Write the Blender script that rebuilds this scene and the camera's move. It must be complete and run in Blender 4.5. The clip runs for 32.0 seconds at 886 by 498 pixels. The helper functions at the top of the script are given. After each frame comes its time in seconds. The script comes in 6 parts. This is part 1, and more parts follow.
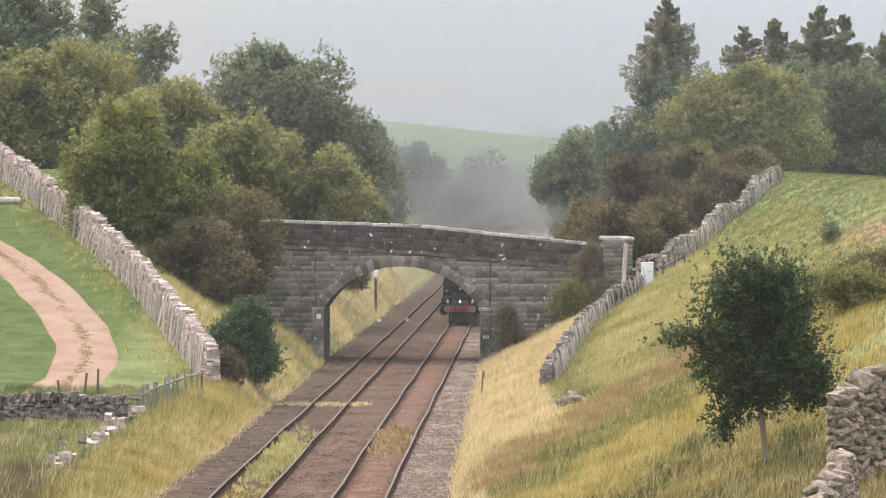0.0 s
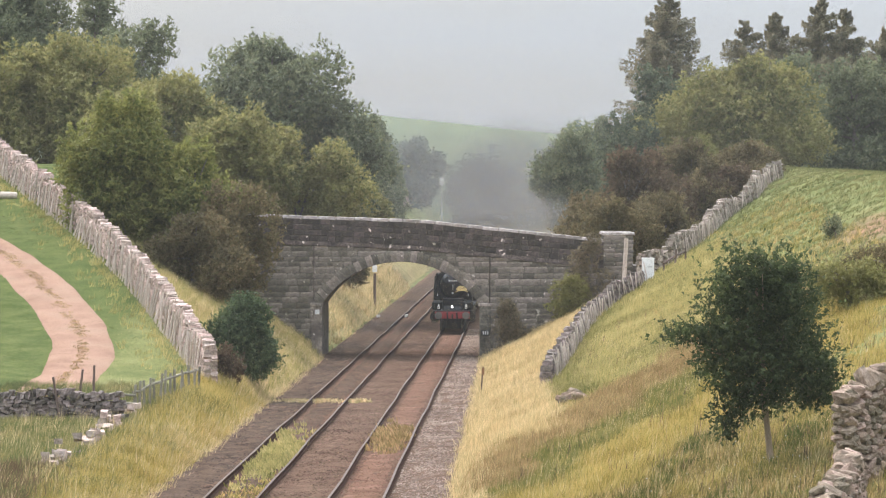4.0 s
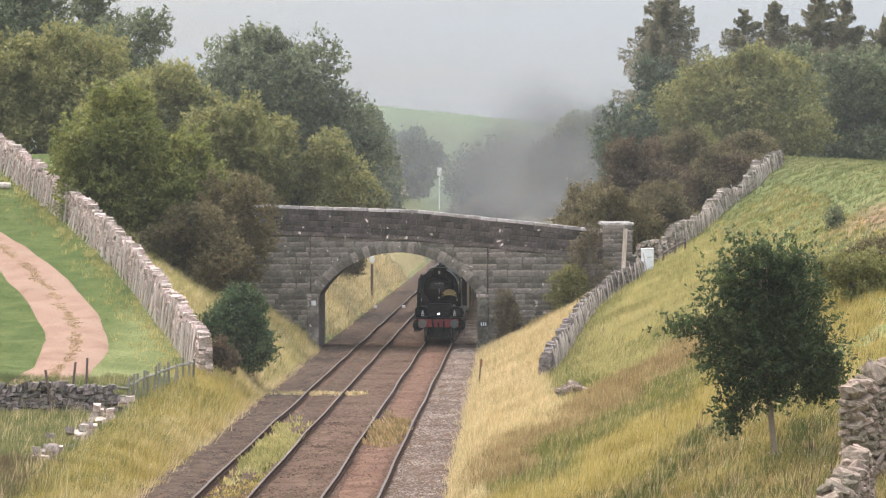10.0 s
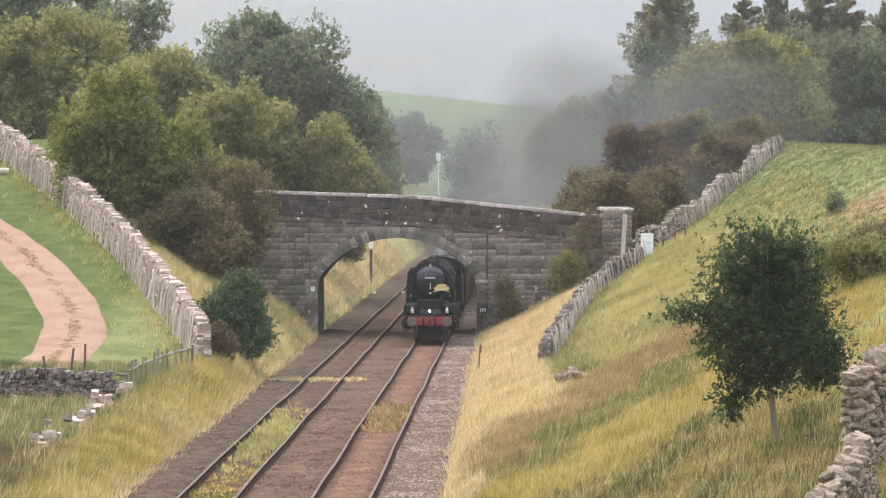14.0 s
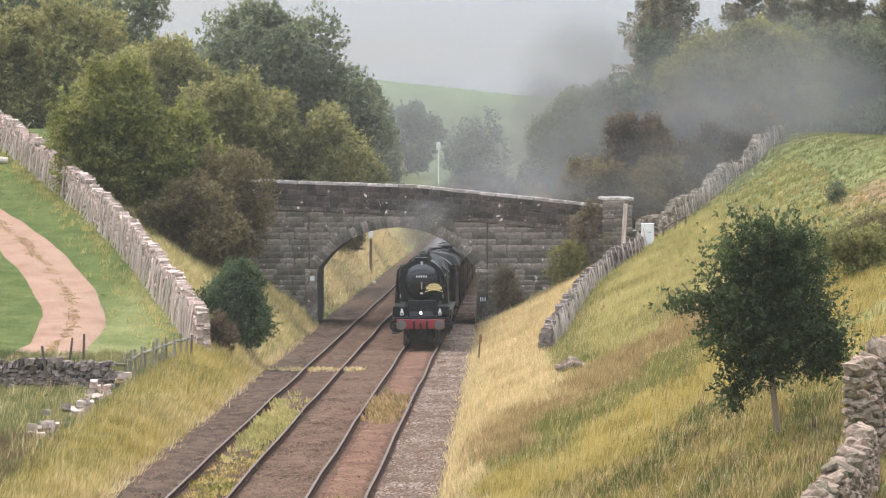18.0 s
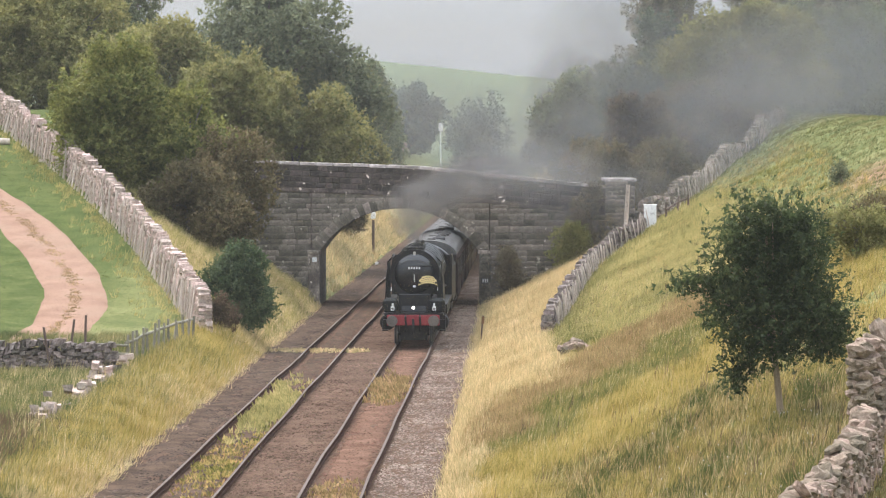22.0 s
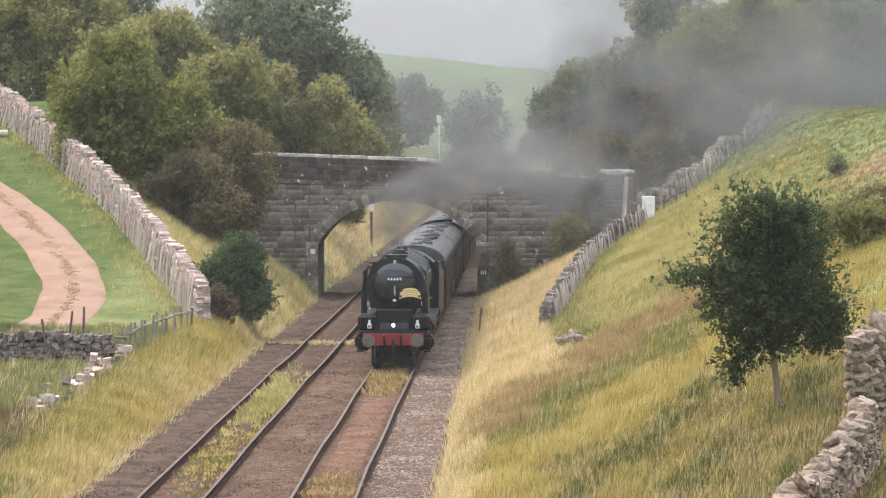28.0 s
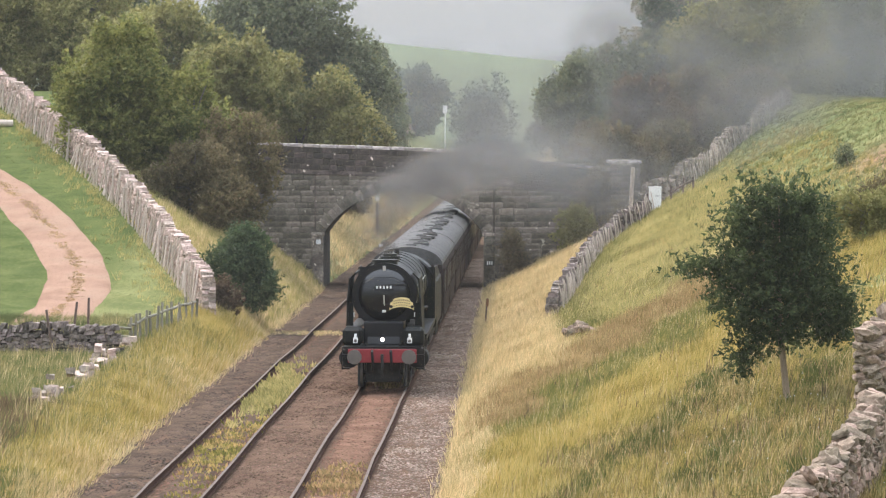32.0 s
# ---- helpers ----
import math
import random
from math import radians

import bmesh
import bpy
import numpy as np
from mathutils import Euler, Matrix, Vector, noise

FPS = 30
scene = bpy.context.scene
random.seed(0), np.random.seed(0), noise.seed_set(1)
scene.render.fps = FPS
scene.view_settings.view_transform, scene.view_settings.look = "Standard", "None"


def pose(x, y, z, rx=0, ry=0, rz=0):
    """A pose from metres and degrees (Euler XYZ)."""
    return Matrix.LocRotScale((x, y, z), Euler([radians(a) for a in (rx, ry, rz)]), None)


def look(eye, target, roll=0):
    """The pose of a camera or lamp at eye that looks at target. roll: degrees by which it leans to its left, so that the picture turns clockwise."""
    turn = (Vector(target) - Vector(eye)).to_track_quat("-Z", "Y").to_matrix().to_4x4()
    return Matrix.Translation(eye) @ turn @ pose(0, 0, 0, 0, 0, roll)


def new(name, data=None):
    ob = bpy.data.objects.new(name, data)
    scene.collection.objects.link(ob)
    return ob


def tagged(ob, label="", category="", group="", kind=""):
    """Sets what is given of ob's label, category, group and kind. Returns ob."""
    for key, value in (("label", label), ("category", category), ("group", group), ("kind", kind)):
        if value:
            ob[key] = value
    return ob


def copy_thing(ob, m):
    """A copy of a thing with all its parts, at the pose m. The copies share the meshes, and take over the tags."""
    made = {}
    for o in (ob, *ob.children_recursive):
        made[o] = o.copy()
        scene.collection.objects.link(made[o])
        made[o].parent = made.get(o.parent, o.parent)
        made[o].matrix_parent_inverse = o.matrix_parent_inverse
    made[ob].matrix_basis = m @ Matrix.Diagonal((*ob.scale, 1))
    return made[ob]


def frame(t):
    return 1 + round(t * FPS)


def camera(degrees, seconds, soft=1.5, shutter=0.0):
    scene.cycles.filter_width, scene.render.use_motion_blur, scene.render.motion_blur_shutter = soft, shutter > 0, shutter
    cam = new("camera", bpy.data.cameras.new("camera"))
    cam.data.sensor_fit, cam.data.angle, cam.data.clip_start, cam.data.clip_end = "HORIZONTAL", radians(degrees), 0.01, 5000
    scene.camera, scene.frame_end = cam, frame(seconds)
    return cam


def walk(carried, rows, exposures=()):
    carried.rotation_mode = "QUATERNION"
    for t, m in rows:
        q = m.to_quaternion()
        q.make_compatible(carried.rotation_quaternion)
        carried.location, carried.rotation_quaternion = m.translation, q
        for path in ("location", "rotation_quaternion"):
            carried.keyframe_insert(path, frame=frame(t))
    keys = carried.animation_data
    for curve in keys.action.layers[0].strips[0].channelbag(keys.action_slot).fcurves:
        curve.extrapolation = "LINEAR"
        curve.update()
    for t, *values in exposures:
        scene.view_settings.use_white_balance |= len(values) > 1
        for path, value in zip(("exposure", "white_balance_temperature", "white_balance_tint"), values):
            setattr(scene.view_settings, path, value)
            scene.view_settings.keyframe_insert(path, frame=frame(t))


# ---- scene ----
import itertools

# ------------------------------------------------------------------ camera
cam = camera(14.89, 32.0, 1.2)
EYE_Z = 8.39
# seconds, metres forward, turn to the left, tilt down, lean (degrees)
PATH = [
    (0, 0.00, 1.311, 0.754, -0.016),
    (1, 0.30, 1.305, 0.771, 0.011),
    (2, 0.60, 1.301, 0.792, 0.005),
    (3, 0.91, 1.302, 0.814, -0.011),
    (3.5, 1.06, 1.302, 0.820, -0.026),
    (5.5, 1.66, 1.290, 0.921, 0.018),
    (6, 1.81, 1.289, 0.930, 0.021),
    (7, 2.12, 1.281, 0.959, 0.016),
    (8, 2.42, 1.274, 0.969, 0.010),
    (9, 2.72, 1.264, 0.975, 0.008),
    (10, 2.82, 1.259, 1.007, 0.021),
    (11, 2.93, 1.258, 1.065, 0.037),
    (12, 3.03, 1.257, 1.136, 0.047),
    (13, 3.13, 1.254, 1.204, 0.052),
    (14, 3.23, 1.245, 1.253, 0.043),
    (14.5, 3.28, 1.243, 1.264, 0.041),
    (16.5, 3.49, 1.235, 1.353, 0.037),
    (17, 3.54, 1.238, 1.367, 0.038),
    (18, 3.64, 1.245, 1.434, 0.031),
    (19, 3.74, 1.256, 1.520, 0.041),
    (20, 3.84, 1.269, 1.618, 0.045),
    (21, 3.84, 1.281, 1.704, 0.036),
    (22, 3.84, 1.285, 1.754, 0.025),
    (23, 3.84, 1.285, 1.785, 0.030),
    (24, 3.84, 1.278, 1.811, 0.038),
    (25, 3.84, 1.263, 1.826, 0.055),
    (25.5, 3.84, 1.259, 1.830, 0.057),
    (27.5, 3.84, 1.254, 1.885, 0.027),
    (28, 3.84, 1.255, 1.891, 0.015),
    (29, 3.96, 1.267, 1.920, 0.015),
    (30, 4.08, 1.288, 1.956, 0.039),
    (31, 4.20, 1.318, 2.004, 0.046),
    (32, 4.32, 1.357, 2.058, -0.003),
]
walk(cam, [(t, pose(-0.023 * f, f, EYE_Z, 90 - tilt, 0, turn) @ pose(0, 0, 0, 0, 0, -lean)) for t, f, turn, tilt, lean in PATH],
     exposures=[(0, 0.26, 6760, 16.5), (32, 0.26, 6760, 16.5)])
scene.cycles.transparent_max_bounces = 96

# ------------------------------------------------------------------ light
SUN_FROM = Vector((-2.0, 2.5, 3.8)).normalized()
world = bpy.data.worlds.new("world")
scene.world = world
world.use_nodes = True
wn = world.node_tree
wn.nodes.clear()
w_out = wn.nodes.new("ShaderNodeOutputWorld")
w_bg = wn.nodes.new("ShaderNodeBackground")
w_sky = wn.nodes.new("ShaderNodeTexSky")
w_sky.sky_type = "NISHITA"
w_sky.sun_disc = False
w_sky.sun_elevation = math.asin(SUN_FROM.z)
w_sky.sun_rotation = math.atan2(SUN_FROM.x, SUN_FROM.y)
w_sky.dust_density = 3.0
w_sky.air_density = 1.2
w_bg.inputs["Strength"].default_value = 0.10
# thin high cloud over the blue
w_geo = wn.nodes.new("ShaderNodeTexCoord")
w_map = wn.nodes.new("ShaderNodeMapping")
w_map.inputs["Scale"].default_value = (2.0, 2.0, 14.0)
w_noise = wn.nodes.new("ShaderNodeTexNoise")
w_noise.inputs["Scale"].default_value = 2.2
w_noise.inputs["Detail"].default_value = 6.0
w_ramp = wn.nodes.new("ShaderNodeMapRange")
w_ramp.inputs["From Min"].default_value = 0.3
w_ramp.inputs["From Max"].default_value = 0.75
w_ramp.inputs["To Min"].default_value = 0.55
w_ramp.inputs["To Max"].default_value = 0.95
w_mix = wn.nodes.new("ShaderNodeMix")
w_mix.data_type = "RGBA"
# a veiled sky is brighter overhead than at the horizon
w_sep = wn.nodes.new("ShaderNodeSeparateXYZ")
w_up = wn.nodes.new("ShaderNodeMapRange")
w_up.inputs["From Min"].default_value = 0.05
w_up.inputs["From Max"].default_value = 0.9
w_up.inputs["To Min"].default_value = 1.0
w_up.inputs["To Max"].default_value = 5.6
w_veil = wn.nodes.new("ShaderNodeVectorMath")
w_veil.operation = "SCALE"
w_veil.inputs[0].default_value = (5.4, 6.3, 7.15)
wn.links.new(w_geo.outputs["Generated"], w_sep.inputs["Vector"])
wn.links.new(w_sep.outputs["Z"], w_up.inputs["Value"])
wn.links.new(w_up.outputs["Result"], w_veil.inputs["Scale"])
wn.links.new(w_veil.outputs["Vector"], w_mix.inputs["B"])
wn.links.new(w_geo.outputs["Generated"], w_map.inputs["Vector"])
wn.links.new(w_map.outputs["Vector"], w_noise.inputs["Vector"])
wn.links.new(w_noise.outputs["Fac"], w_ramp.inputs["Value"])
wn.links.new(w_ramp.outputs["Result"], w_mix.inputs["Factor"])
wn.links.new(w_sky.outputs["Color"], w_mix.inputs["A"])
wn.links.new(w_mix.outputs["Result"], w_bg.inputs["Color"])
wn.links.new(w_bg.outputs["Background"], w_out.inputs["Surface"])

sun_data = bpy.data.lights.new("sun", "SUN")
sun_data.energy = 3.05
sun_data.angle = radians(3.0)
sun_data.color = (1.0, 0.93, 0.82)
sun = new("sun", sun_data)
sun.matrix_world = look(SUN_FROM * 300, (0, 0, 0))


# ------------------------------------------------------------------ materials
def n_obj(n, l):
    """World-sized coordinates for marks that run across many pieces."""
    geo = n.new("ShaderNodeNewGeometry")
    return geo.outputs["Position"]


def material(name, colors, rough=0.9, scale=3.0, fine=40.0, bump=0.3, metal=0.0, stain=None, stain_scale=0.5,
             island=0.0, per_object=0.0, stretch=(1, 1, 1), spec=0.3, sheen_through=None, speck=None):
    """A surface of two to three colours mixed by coarse and fine noise, with relief, optional stains and piece-to-piece variation."""
    mat = bpy.data.materials.new(name)
    mat.use_nodes = True
    nt = mat.node_tree
    n, l = nt.nodes, nt.links
    bsdf = n["Principled BSDF"]
    co = n.new("ShaderNodeTexCoord")
    mp = n.new("ShaderNodeMapping")
    mp.inputs["Scale"].default_value = stretch
    l.new(co.outputs["Object"], mp.inputs["Vector"])
    big = n.new("ShaderNodeTexNoise")
    big.inputs["Scale"].default_value = scale
    big.inputs["Detail"].default_value = 5
    small = n.new("ShaderNodeTexNoise")
    small.inputs["Scale"].default_value = fine
    small.inputs["Detail"].default_value = 4
    for tex in (big, small):
        l.new(mp.outputs["Vector"], tex.inputs["Vector"])
    mixer = n.new("ShaderNodeMath")
    mixer.operation = "MULTIPLY_ADD"
    mixer.inputs[1].default_value = 0.45
    l.new(small.outputs["Fac"], mixer.inputs[0])
    half = n.new("ShaderNodeMath")
    half.operation = "MULTIPLY"
    half.inputs[1].default_value = 0.55
    l.new(big.outputs["Fac"], half.inputs[0])
    l.new(half.outputs[0], mixer.inputs[2])
    ramp = n.new("ShaderNodeValToRGB")
    ramp.color_ramp.elements.remove(ramp.color_ramp.elements[1])
    for i, c in enumerate(colors):
        at = 0.36 + 0.28 * i / max(1, len(colors) - 1)
        e = ramp.color_ramp.elements[0] if i == 0 else ramp.color_ramp.elements.new(at)
        e.position = at
        e.color = (*c, 1)
    l.new(mixer.outputs[0], ramp.inputs["Fac"])
    col = ramp.outputs["Color"]
    if stain:
        st = n.new("ShaderNodeTexNoise")
        st.inputs["Scale"].default_value = stain_scale
        st.inputs["Detail"].default_value = 6
        l.new(co.outputs["Object"], st.inputs["Vector"])
        mr = n.new("ShaderNodeMapRange")
        mr.inputs["From Min"].default_value = 0.5
        mr.inputs["From Max"].default_value = 0.66
        mr.inputs["To Max"].default_value = 0.8
        l.new(st.outputs["Fac"], mr.inputs["Value"])
        mx = n.new("ShaderNodeMix")
        mx.data_type = "RGBA"
        mx.inputs["B"].default_value = (*stain, 1)
        l.new(mr.outputs["Result"], mx.inputs["Factor"])
        l.new(col, mx.inputs["A"])
        col = mx.outputs["Result"]
    if speck:
        sp = n.new("ShaderNodeTexNoise")
        sp.inputs["Scale"].default_value = 3.6
        sp.inputs["Detail"].default_value = 3
        l.new(n_obj(n, l), sp.inputs["Vector"])
        mr = n.new("ShaderNodeMapRange")
        mr.inputs["From Min"].default_value = 0.67
        mr.inputs["From Max"].default_value = 0.70
        l.new(sp.outputs["Fac"], mr.inputs["Value"])
        mx = n.new("ShaderNodeMix")
        mx.data_type = "RGBA"
        mx.inputs["B"].default_value = (*speck, 1)
        l.new(mr.outputs["Result"], mx.inputs["Factor"])
        l.new(col, mx.inputs["A"])
        col = mx.outputs["Result"]
    for amount, node, socket in ((island, "ShaderNodeNewGeometry", "Random Per Island"), (per_object, "ShaderNodeObjectInfo", "Random")):
        if amount:
            rnd = n.new(node)
            mr = n.new("ShaderNodeMapRange")
            mr.inputs["To Min"].default_value = 1 - amount
            mr.inputs["To Max"].default_value = 1 + amount
            l.new(rnd.outputs[socket], mr.inputs["Value"])
            hs = n.new("ShaderNodeHueSaturation")
            l.new(mr.outputs["Result"], hs.inputs["Value"])
            mh = n.new("ShaderNodeMapRange")
            mh.inputs["To Min"].default_value = 0.5 + amount * 0.05
            mh.inputs["To Max"].default_value = 0.5 - amount * 0.05
            l.new(rnd.outputs[socket], mh.inputs["Value"])
            l.new(mh.outputs["Result"], hs.inputs["Hue"])
            l.new(col, hs.inputs["Color"])
            col = hs.outputs["Color"]
    l.new(col, bsdf.inputs["Base Color"])
    bsdf.inputs["Roughness"].default_value = rough
    bsdf.inputs["Metallic"].default_value = metal
    bsdf.inputs["Specular IOR Level"].default_value = spec
    if bump:
        bp = n.new("ShaderNodeBump")
        bp.inputs["Strength"].default_value = bump
        bp.inputs["Distance"].default_value = 0.03
        l.new(mixer.outputs[0], bp.inputs["Height"])
        l.new(bp.outputs["Normal"], bsdf.inputs["Normal"])
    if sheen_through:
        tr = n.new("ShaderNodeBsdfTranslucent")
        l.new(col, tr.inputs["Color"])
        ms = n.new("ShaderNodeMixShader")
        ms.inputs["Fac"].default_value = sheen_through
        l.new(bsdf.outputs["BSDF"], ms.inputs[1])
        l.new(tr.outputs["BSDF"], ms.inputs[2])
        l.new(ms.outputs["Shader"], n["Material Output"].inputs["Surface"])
    return mat


def plain(name, color, rough=0.5, metal=0.0, glow=0.0, spec=0.5):
    """A small plain painted or metal surface with slight wear."""
    dark = tuple(c * 0.8 for c in color)
    mat = material(name, [dark, color], rough, 4, 60, 0.05, metal, spec=spec)
    if glow:
        b = mat.node_tree.nodes["Principled BSDF"]
        b.inputs["Emission Color"].default_value = (*color, 1)
        b.inputs["Emission Strength"].default_value = glow
    return mat


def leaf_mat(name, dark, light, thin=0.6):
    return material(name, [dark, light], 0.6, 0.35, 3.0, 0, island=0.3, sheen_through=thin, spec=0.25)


M_ballast = material("ballast", [(0.066, 0.041, 0.028), (0.112, 0.069, 0.047), (0.158, 0.101, 0.070)], 0.95, 1.3, 24, 0.6, stain=(0.084, 0.050, 0.034), stain_scale=0.25, spec=0.04)
M_ballast_rust = material("ballast_rust", [(0.087, 0.046, 0.029), (0.145, 0.082, 0.055), (0.193, 0.114, 0.081)], 0.95, 1.2, 19, 0.5, stain=(0.117, 0.065, 0.043), stain_scale=0.3, spec=0.04)
M_ballast_dark = material("ballast_dark", [(0.045, 0.032, 0.022), (0.075, 0.050, 0.035), (0.118, 0.080, 0.056)], 0.95, 1.4, 24, 0.6, spec=0.04)
M_rail_side = material("rail_rust", [(0.040, 0.022, 0.016), (0.080, 0.044, 0.032)], 0.85, 3, 40, 0.2, spec=0.04)
M_rail_top = material("rail_head", [(0.100, 0.073, 0.058), (0.140, 0.108, 0.088)], 0.5, 3, 30, 0.02, metal=0.3, spec=0.04)
M_stone = material("bridge_stone", [(0.085, 0.073, 0.060), (0.235, 0.203, 0.166), (0.450, 0.385, 0.305)], 0.92, 1.1, 9, 0.9, stain=(0.070, 0.060, 0.050), stain_scale=0.45, per_object=0.42, island=0.3, speck=(0.523, 0.456, 0.374))
M_stone_dark = material("parapet_stone", [(0.034, 0.029, 0.025), (0.100, 0.080, 0.068), (0.205, 0.168, 0.143)], 0.93, 1.2, 9, 0.9, stain=(0.030, 0.025, 0.022), stain_scale=0.8, per_object=0.4, island=0.35, speck=(0.632, 0.538, 0.448))
M_joint = material("joint_mortar", [(0.081, 0.070, 0.059), (0.178, 0.157, 0.132)], 0.95, 2, 20, 0.4)
M_coping = material("coping_stone", [(0.232, 0.189, 0.167), (0.522, 0.450, 0.413), (0.797, 0.725, 0.681)], 0.92, 2.0, 14, 0.7, stain=(0.174, 0.145, 0.131), stain_scale=1.3, per_object=0.2)
M_drystone = material("dry_stone", [(0.171, 0.130, 0.105), (0.341, 0.272, 0.221), (0.494, 0.409, 0.342)], 0.92, 3.0, 16, 0.8, island=0.38, per_object=0.3)
M_drystone_pink = material("dry_stone_pink", [(0.150, 0.108, 0.078), (0.262, 0.195, 0.142), (0.400, 0.310, 0.235)], 0.92, 3.0, 16, 0.9, stain=(0.095, 0.078, 0.050), stain_scale=2.0, island=0.38, per_object=0.4)
M_drystone_dark = material("dry_stone_grey", [(0.066, 0.054, 0.046), (0.140, 0.115, 0.098), (0.240, 0.203, 0.172)], 0.92, 3.0, 16, 0.8, island=0.45, per_object=0.3)
M_wood = material("weathered_wood", [(0.279, 0.226, 0.183), (0.464, 0.389, 0.322), (0.576, 0.507, 0.435)], 0.85, 1.5, 30, 0.3, stretch=(3, 3, 0.4), per_object=0.25)
M_wood_dark = material("dark_post_wood", [(0.08, 0.055, 0.045), (0.17, 0.125, 0.10)], 0.85, 1.5, 30, 0.3, stretch=(3, 3, 0.4), per_object=0.2)
M_bark = material("bark", [(0.10, 0.085, 0.07), (0.22, 0.19, 0.16)], 0.9, 2, 24, 0.6, stretch=(2, 2, 0.6))
M_bark_pale = material("pale_bark", [(0.208, 0.157, 0.103), (0.336, 0.257, 0.176)], 0.85, 2, 24, 0.4, stretch=(2, 2, 0.6))
M_gravel = material("pink_gravel", [(0.215, 0.128, 0.090), (0.272, 0.168, 0.120), (0.310, 0.200, 0.147)], 0.95, 0.7, 18, 0.4, stain=(0.280, 0.188, 0.137), stain_scale=0.4, spec=0.04)
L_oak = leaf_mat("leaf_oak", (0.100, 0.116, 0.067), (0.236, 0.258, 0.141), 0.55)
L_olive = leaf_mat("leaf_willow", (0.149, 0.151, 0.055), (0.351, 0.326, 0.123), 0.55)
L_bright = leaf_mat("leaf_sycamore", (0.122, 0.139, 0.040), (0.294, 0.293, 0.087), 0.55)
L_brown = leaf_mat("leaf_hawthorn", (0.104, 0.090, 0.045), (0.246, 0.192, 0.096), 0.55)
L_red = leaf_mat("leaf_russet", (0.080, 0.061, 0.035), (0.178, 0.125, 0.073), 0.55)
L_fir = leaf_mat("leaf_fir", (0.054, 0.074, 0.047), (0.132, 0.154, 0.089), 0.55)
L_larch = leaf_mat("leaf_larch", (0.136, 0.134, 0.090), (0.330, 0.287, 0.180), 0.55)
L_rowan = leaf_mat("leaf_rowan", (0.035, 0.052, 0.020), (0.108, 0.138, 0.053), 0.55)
# distance haze painted into this leaf colour: paler, greyer and bluer
L_far_haze = leaf_mat("leaf_far_haze", (0.092, 0.122, 0.106), (0.183, 0.214, 0.179), 0.55)
G_straw = material("grass_straw", [(0.350, 0.268, 0.125), (0.550, 0.436, 0.228), (0.640, 0.522, 0.300)], 0.7, 0.5, 2.5, 0, island=0.45, sheen_through=0.45, spec=0.2)
G_gold = material("grass_gold", [(0.230, 0.185, 0.050), (0.370, 0.295, 0.090), (0.480, 0.385, 0.135)], 0.7, 0.5, 2.5, 0, island=0.5, sheen_through=0.45, spec=0.2)
G_pale = material("grass_pale", [(0.190, 0.185, 0.068), (0.370, 0.325, 0.125), (0.500, 0.420, 0.185)], 0.7, 0.3, 1.8, 0, island=0.4, sheen_through=0.45, spec=0.2)
G_green = material("grass_green", [(0.100, 0.106, 0.032), (0.175, 0.172, 0.054), (0.265, 0.240, 0.084)], 0.7, 0.5, 2.5, 0, island=0.4, sheen_through=0.45, spec=0.2)
G_russet = material("grass_russet", [(0.190, 0.130, 0.058), (0.320, 0.228, 0.105), (0.430, 0.320, 0.155)], 0.7, 0.5, 2.5, 0, island=0.45, sheen_through=0.45, spec=0.2)
G_olive = material("grass_olive", [(0.070, 0.072, 0.022), (0.135, 0.125, 0.040), (0.230, 0.180, 0.066)], 0.75, 0.5, 2.5, 0, island=0.5, sheen_through=0.4, spec=0.15)
G_bank = material("grass_mixed", [(0.116, 0.129, 0.029), (0.233, 0.212, 0.056), (0.425, 0.339, 0.118), (0.319, 0.230, 0.089), (0.213, 0.202, 0.052)], 0.7, 0.22, 1.6, 0, island=0.62, sheen_through=0.45, spec=0.2)
G_turf = material("grass_turf", [(0.056, 0.076, 0.020), (0.083, 0.106, 0.028), (0.121, 0.132, 0.039)], 0.8, 0.5, 2.5, 0, island=0.3, sheen_through=0.3, spec=0.15)
G_field = material("grass_field", [(0.090, 0.114, 0.042), (0.165, 0.175, 0.070), (0.300, 0.258, 0.118)], 0.75, 0.3, 2.0, 0, island=0.45, sheen_through=0.4, spec=0.15)
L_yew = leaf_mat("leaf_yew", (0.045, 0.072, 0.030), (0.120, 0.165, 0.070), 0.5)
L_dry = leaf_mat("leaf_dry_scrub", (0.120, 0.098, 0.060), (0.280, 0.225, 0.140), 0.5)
M_ballast_stone = material("ballast_stones", [(0.118, 0.088, 0.070), (0.220, 0.168, 0.134), (0.330, 0.262, 0.213)], 0.9, 0.4, 2, 0, island=0.45, spec=0.04)
M_ballast_stone_brown = material("ballast_stones_brown", [(0.063, 0.040, 0.028), (0.114, 0.074, 0.052), (0.172, 0.118, 0.085)], 0.9, 0.4, 2, 0, island=0.45, spec=0.04)
M_ballast_stone_grey = material("ballast_stones_grey", [(0.042, 0.032, 0.026), (0.077, 0.059, 0.048), (0.145, 0.114, 0.091)], 0.9, 0.4, 2, 0, island=0.55, spec=0.04)
M_ballast_stone_rust = material("ballast_stones_rust", [(0.096, 0.053, 0.037), (0.164, 0.097, 0.067)], 0.9, 0.4, 2, 0, island=0.5, spec=0.04)


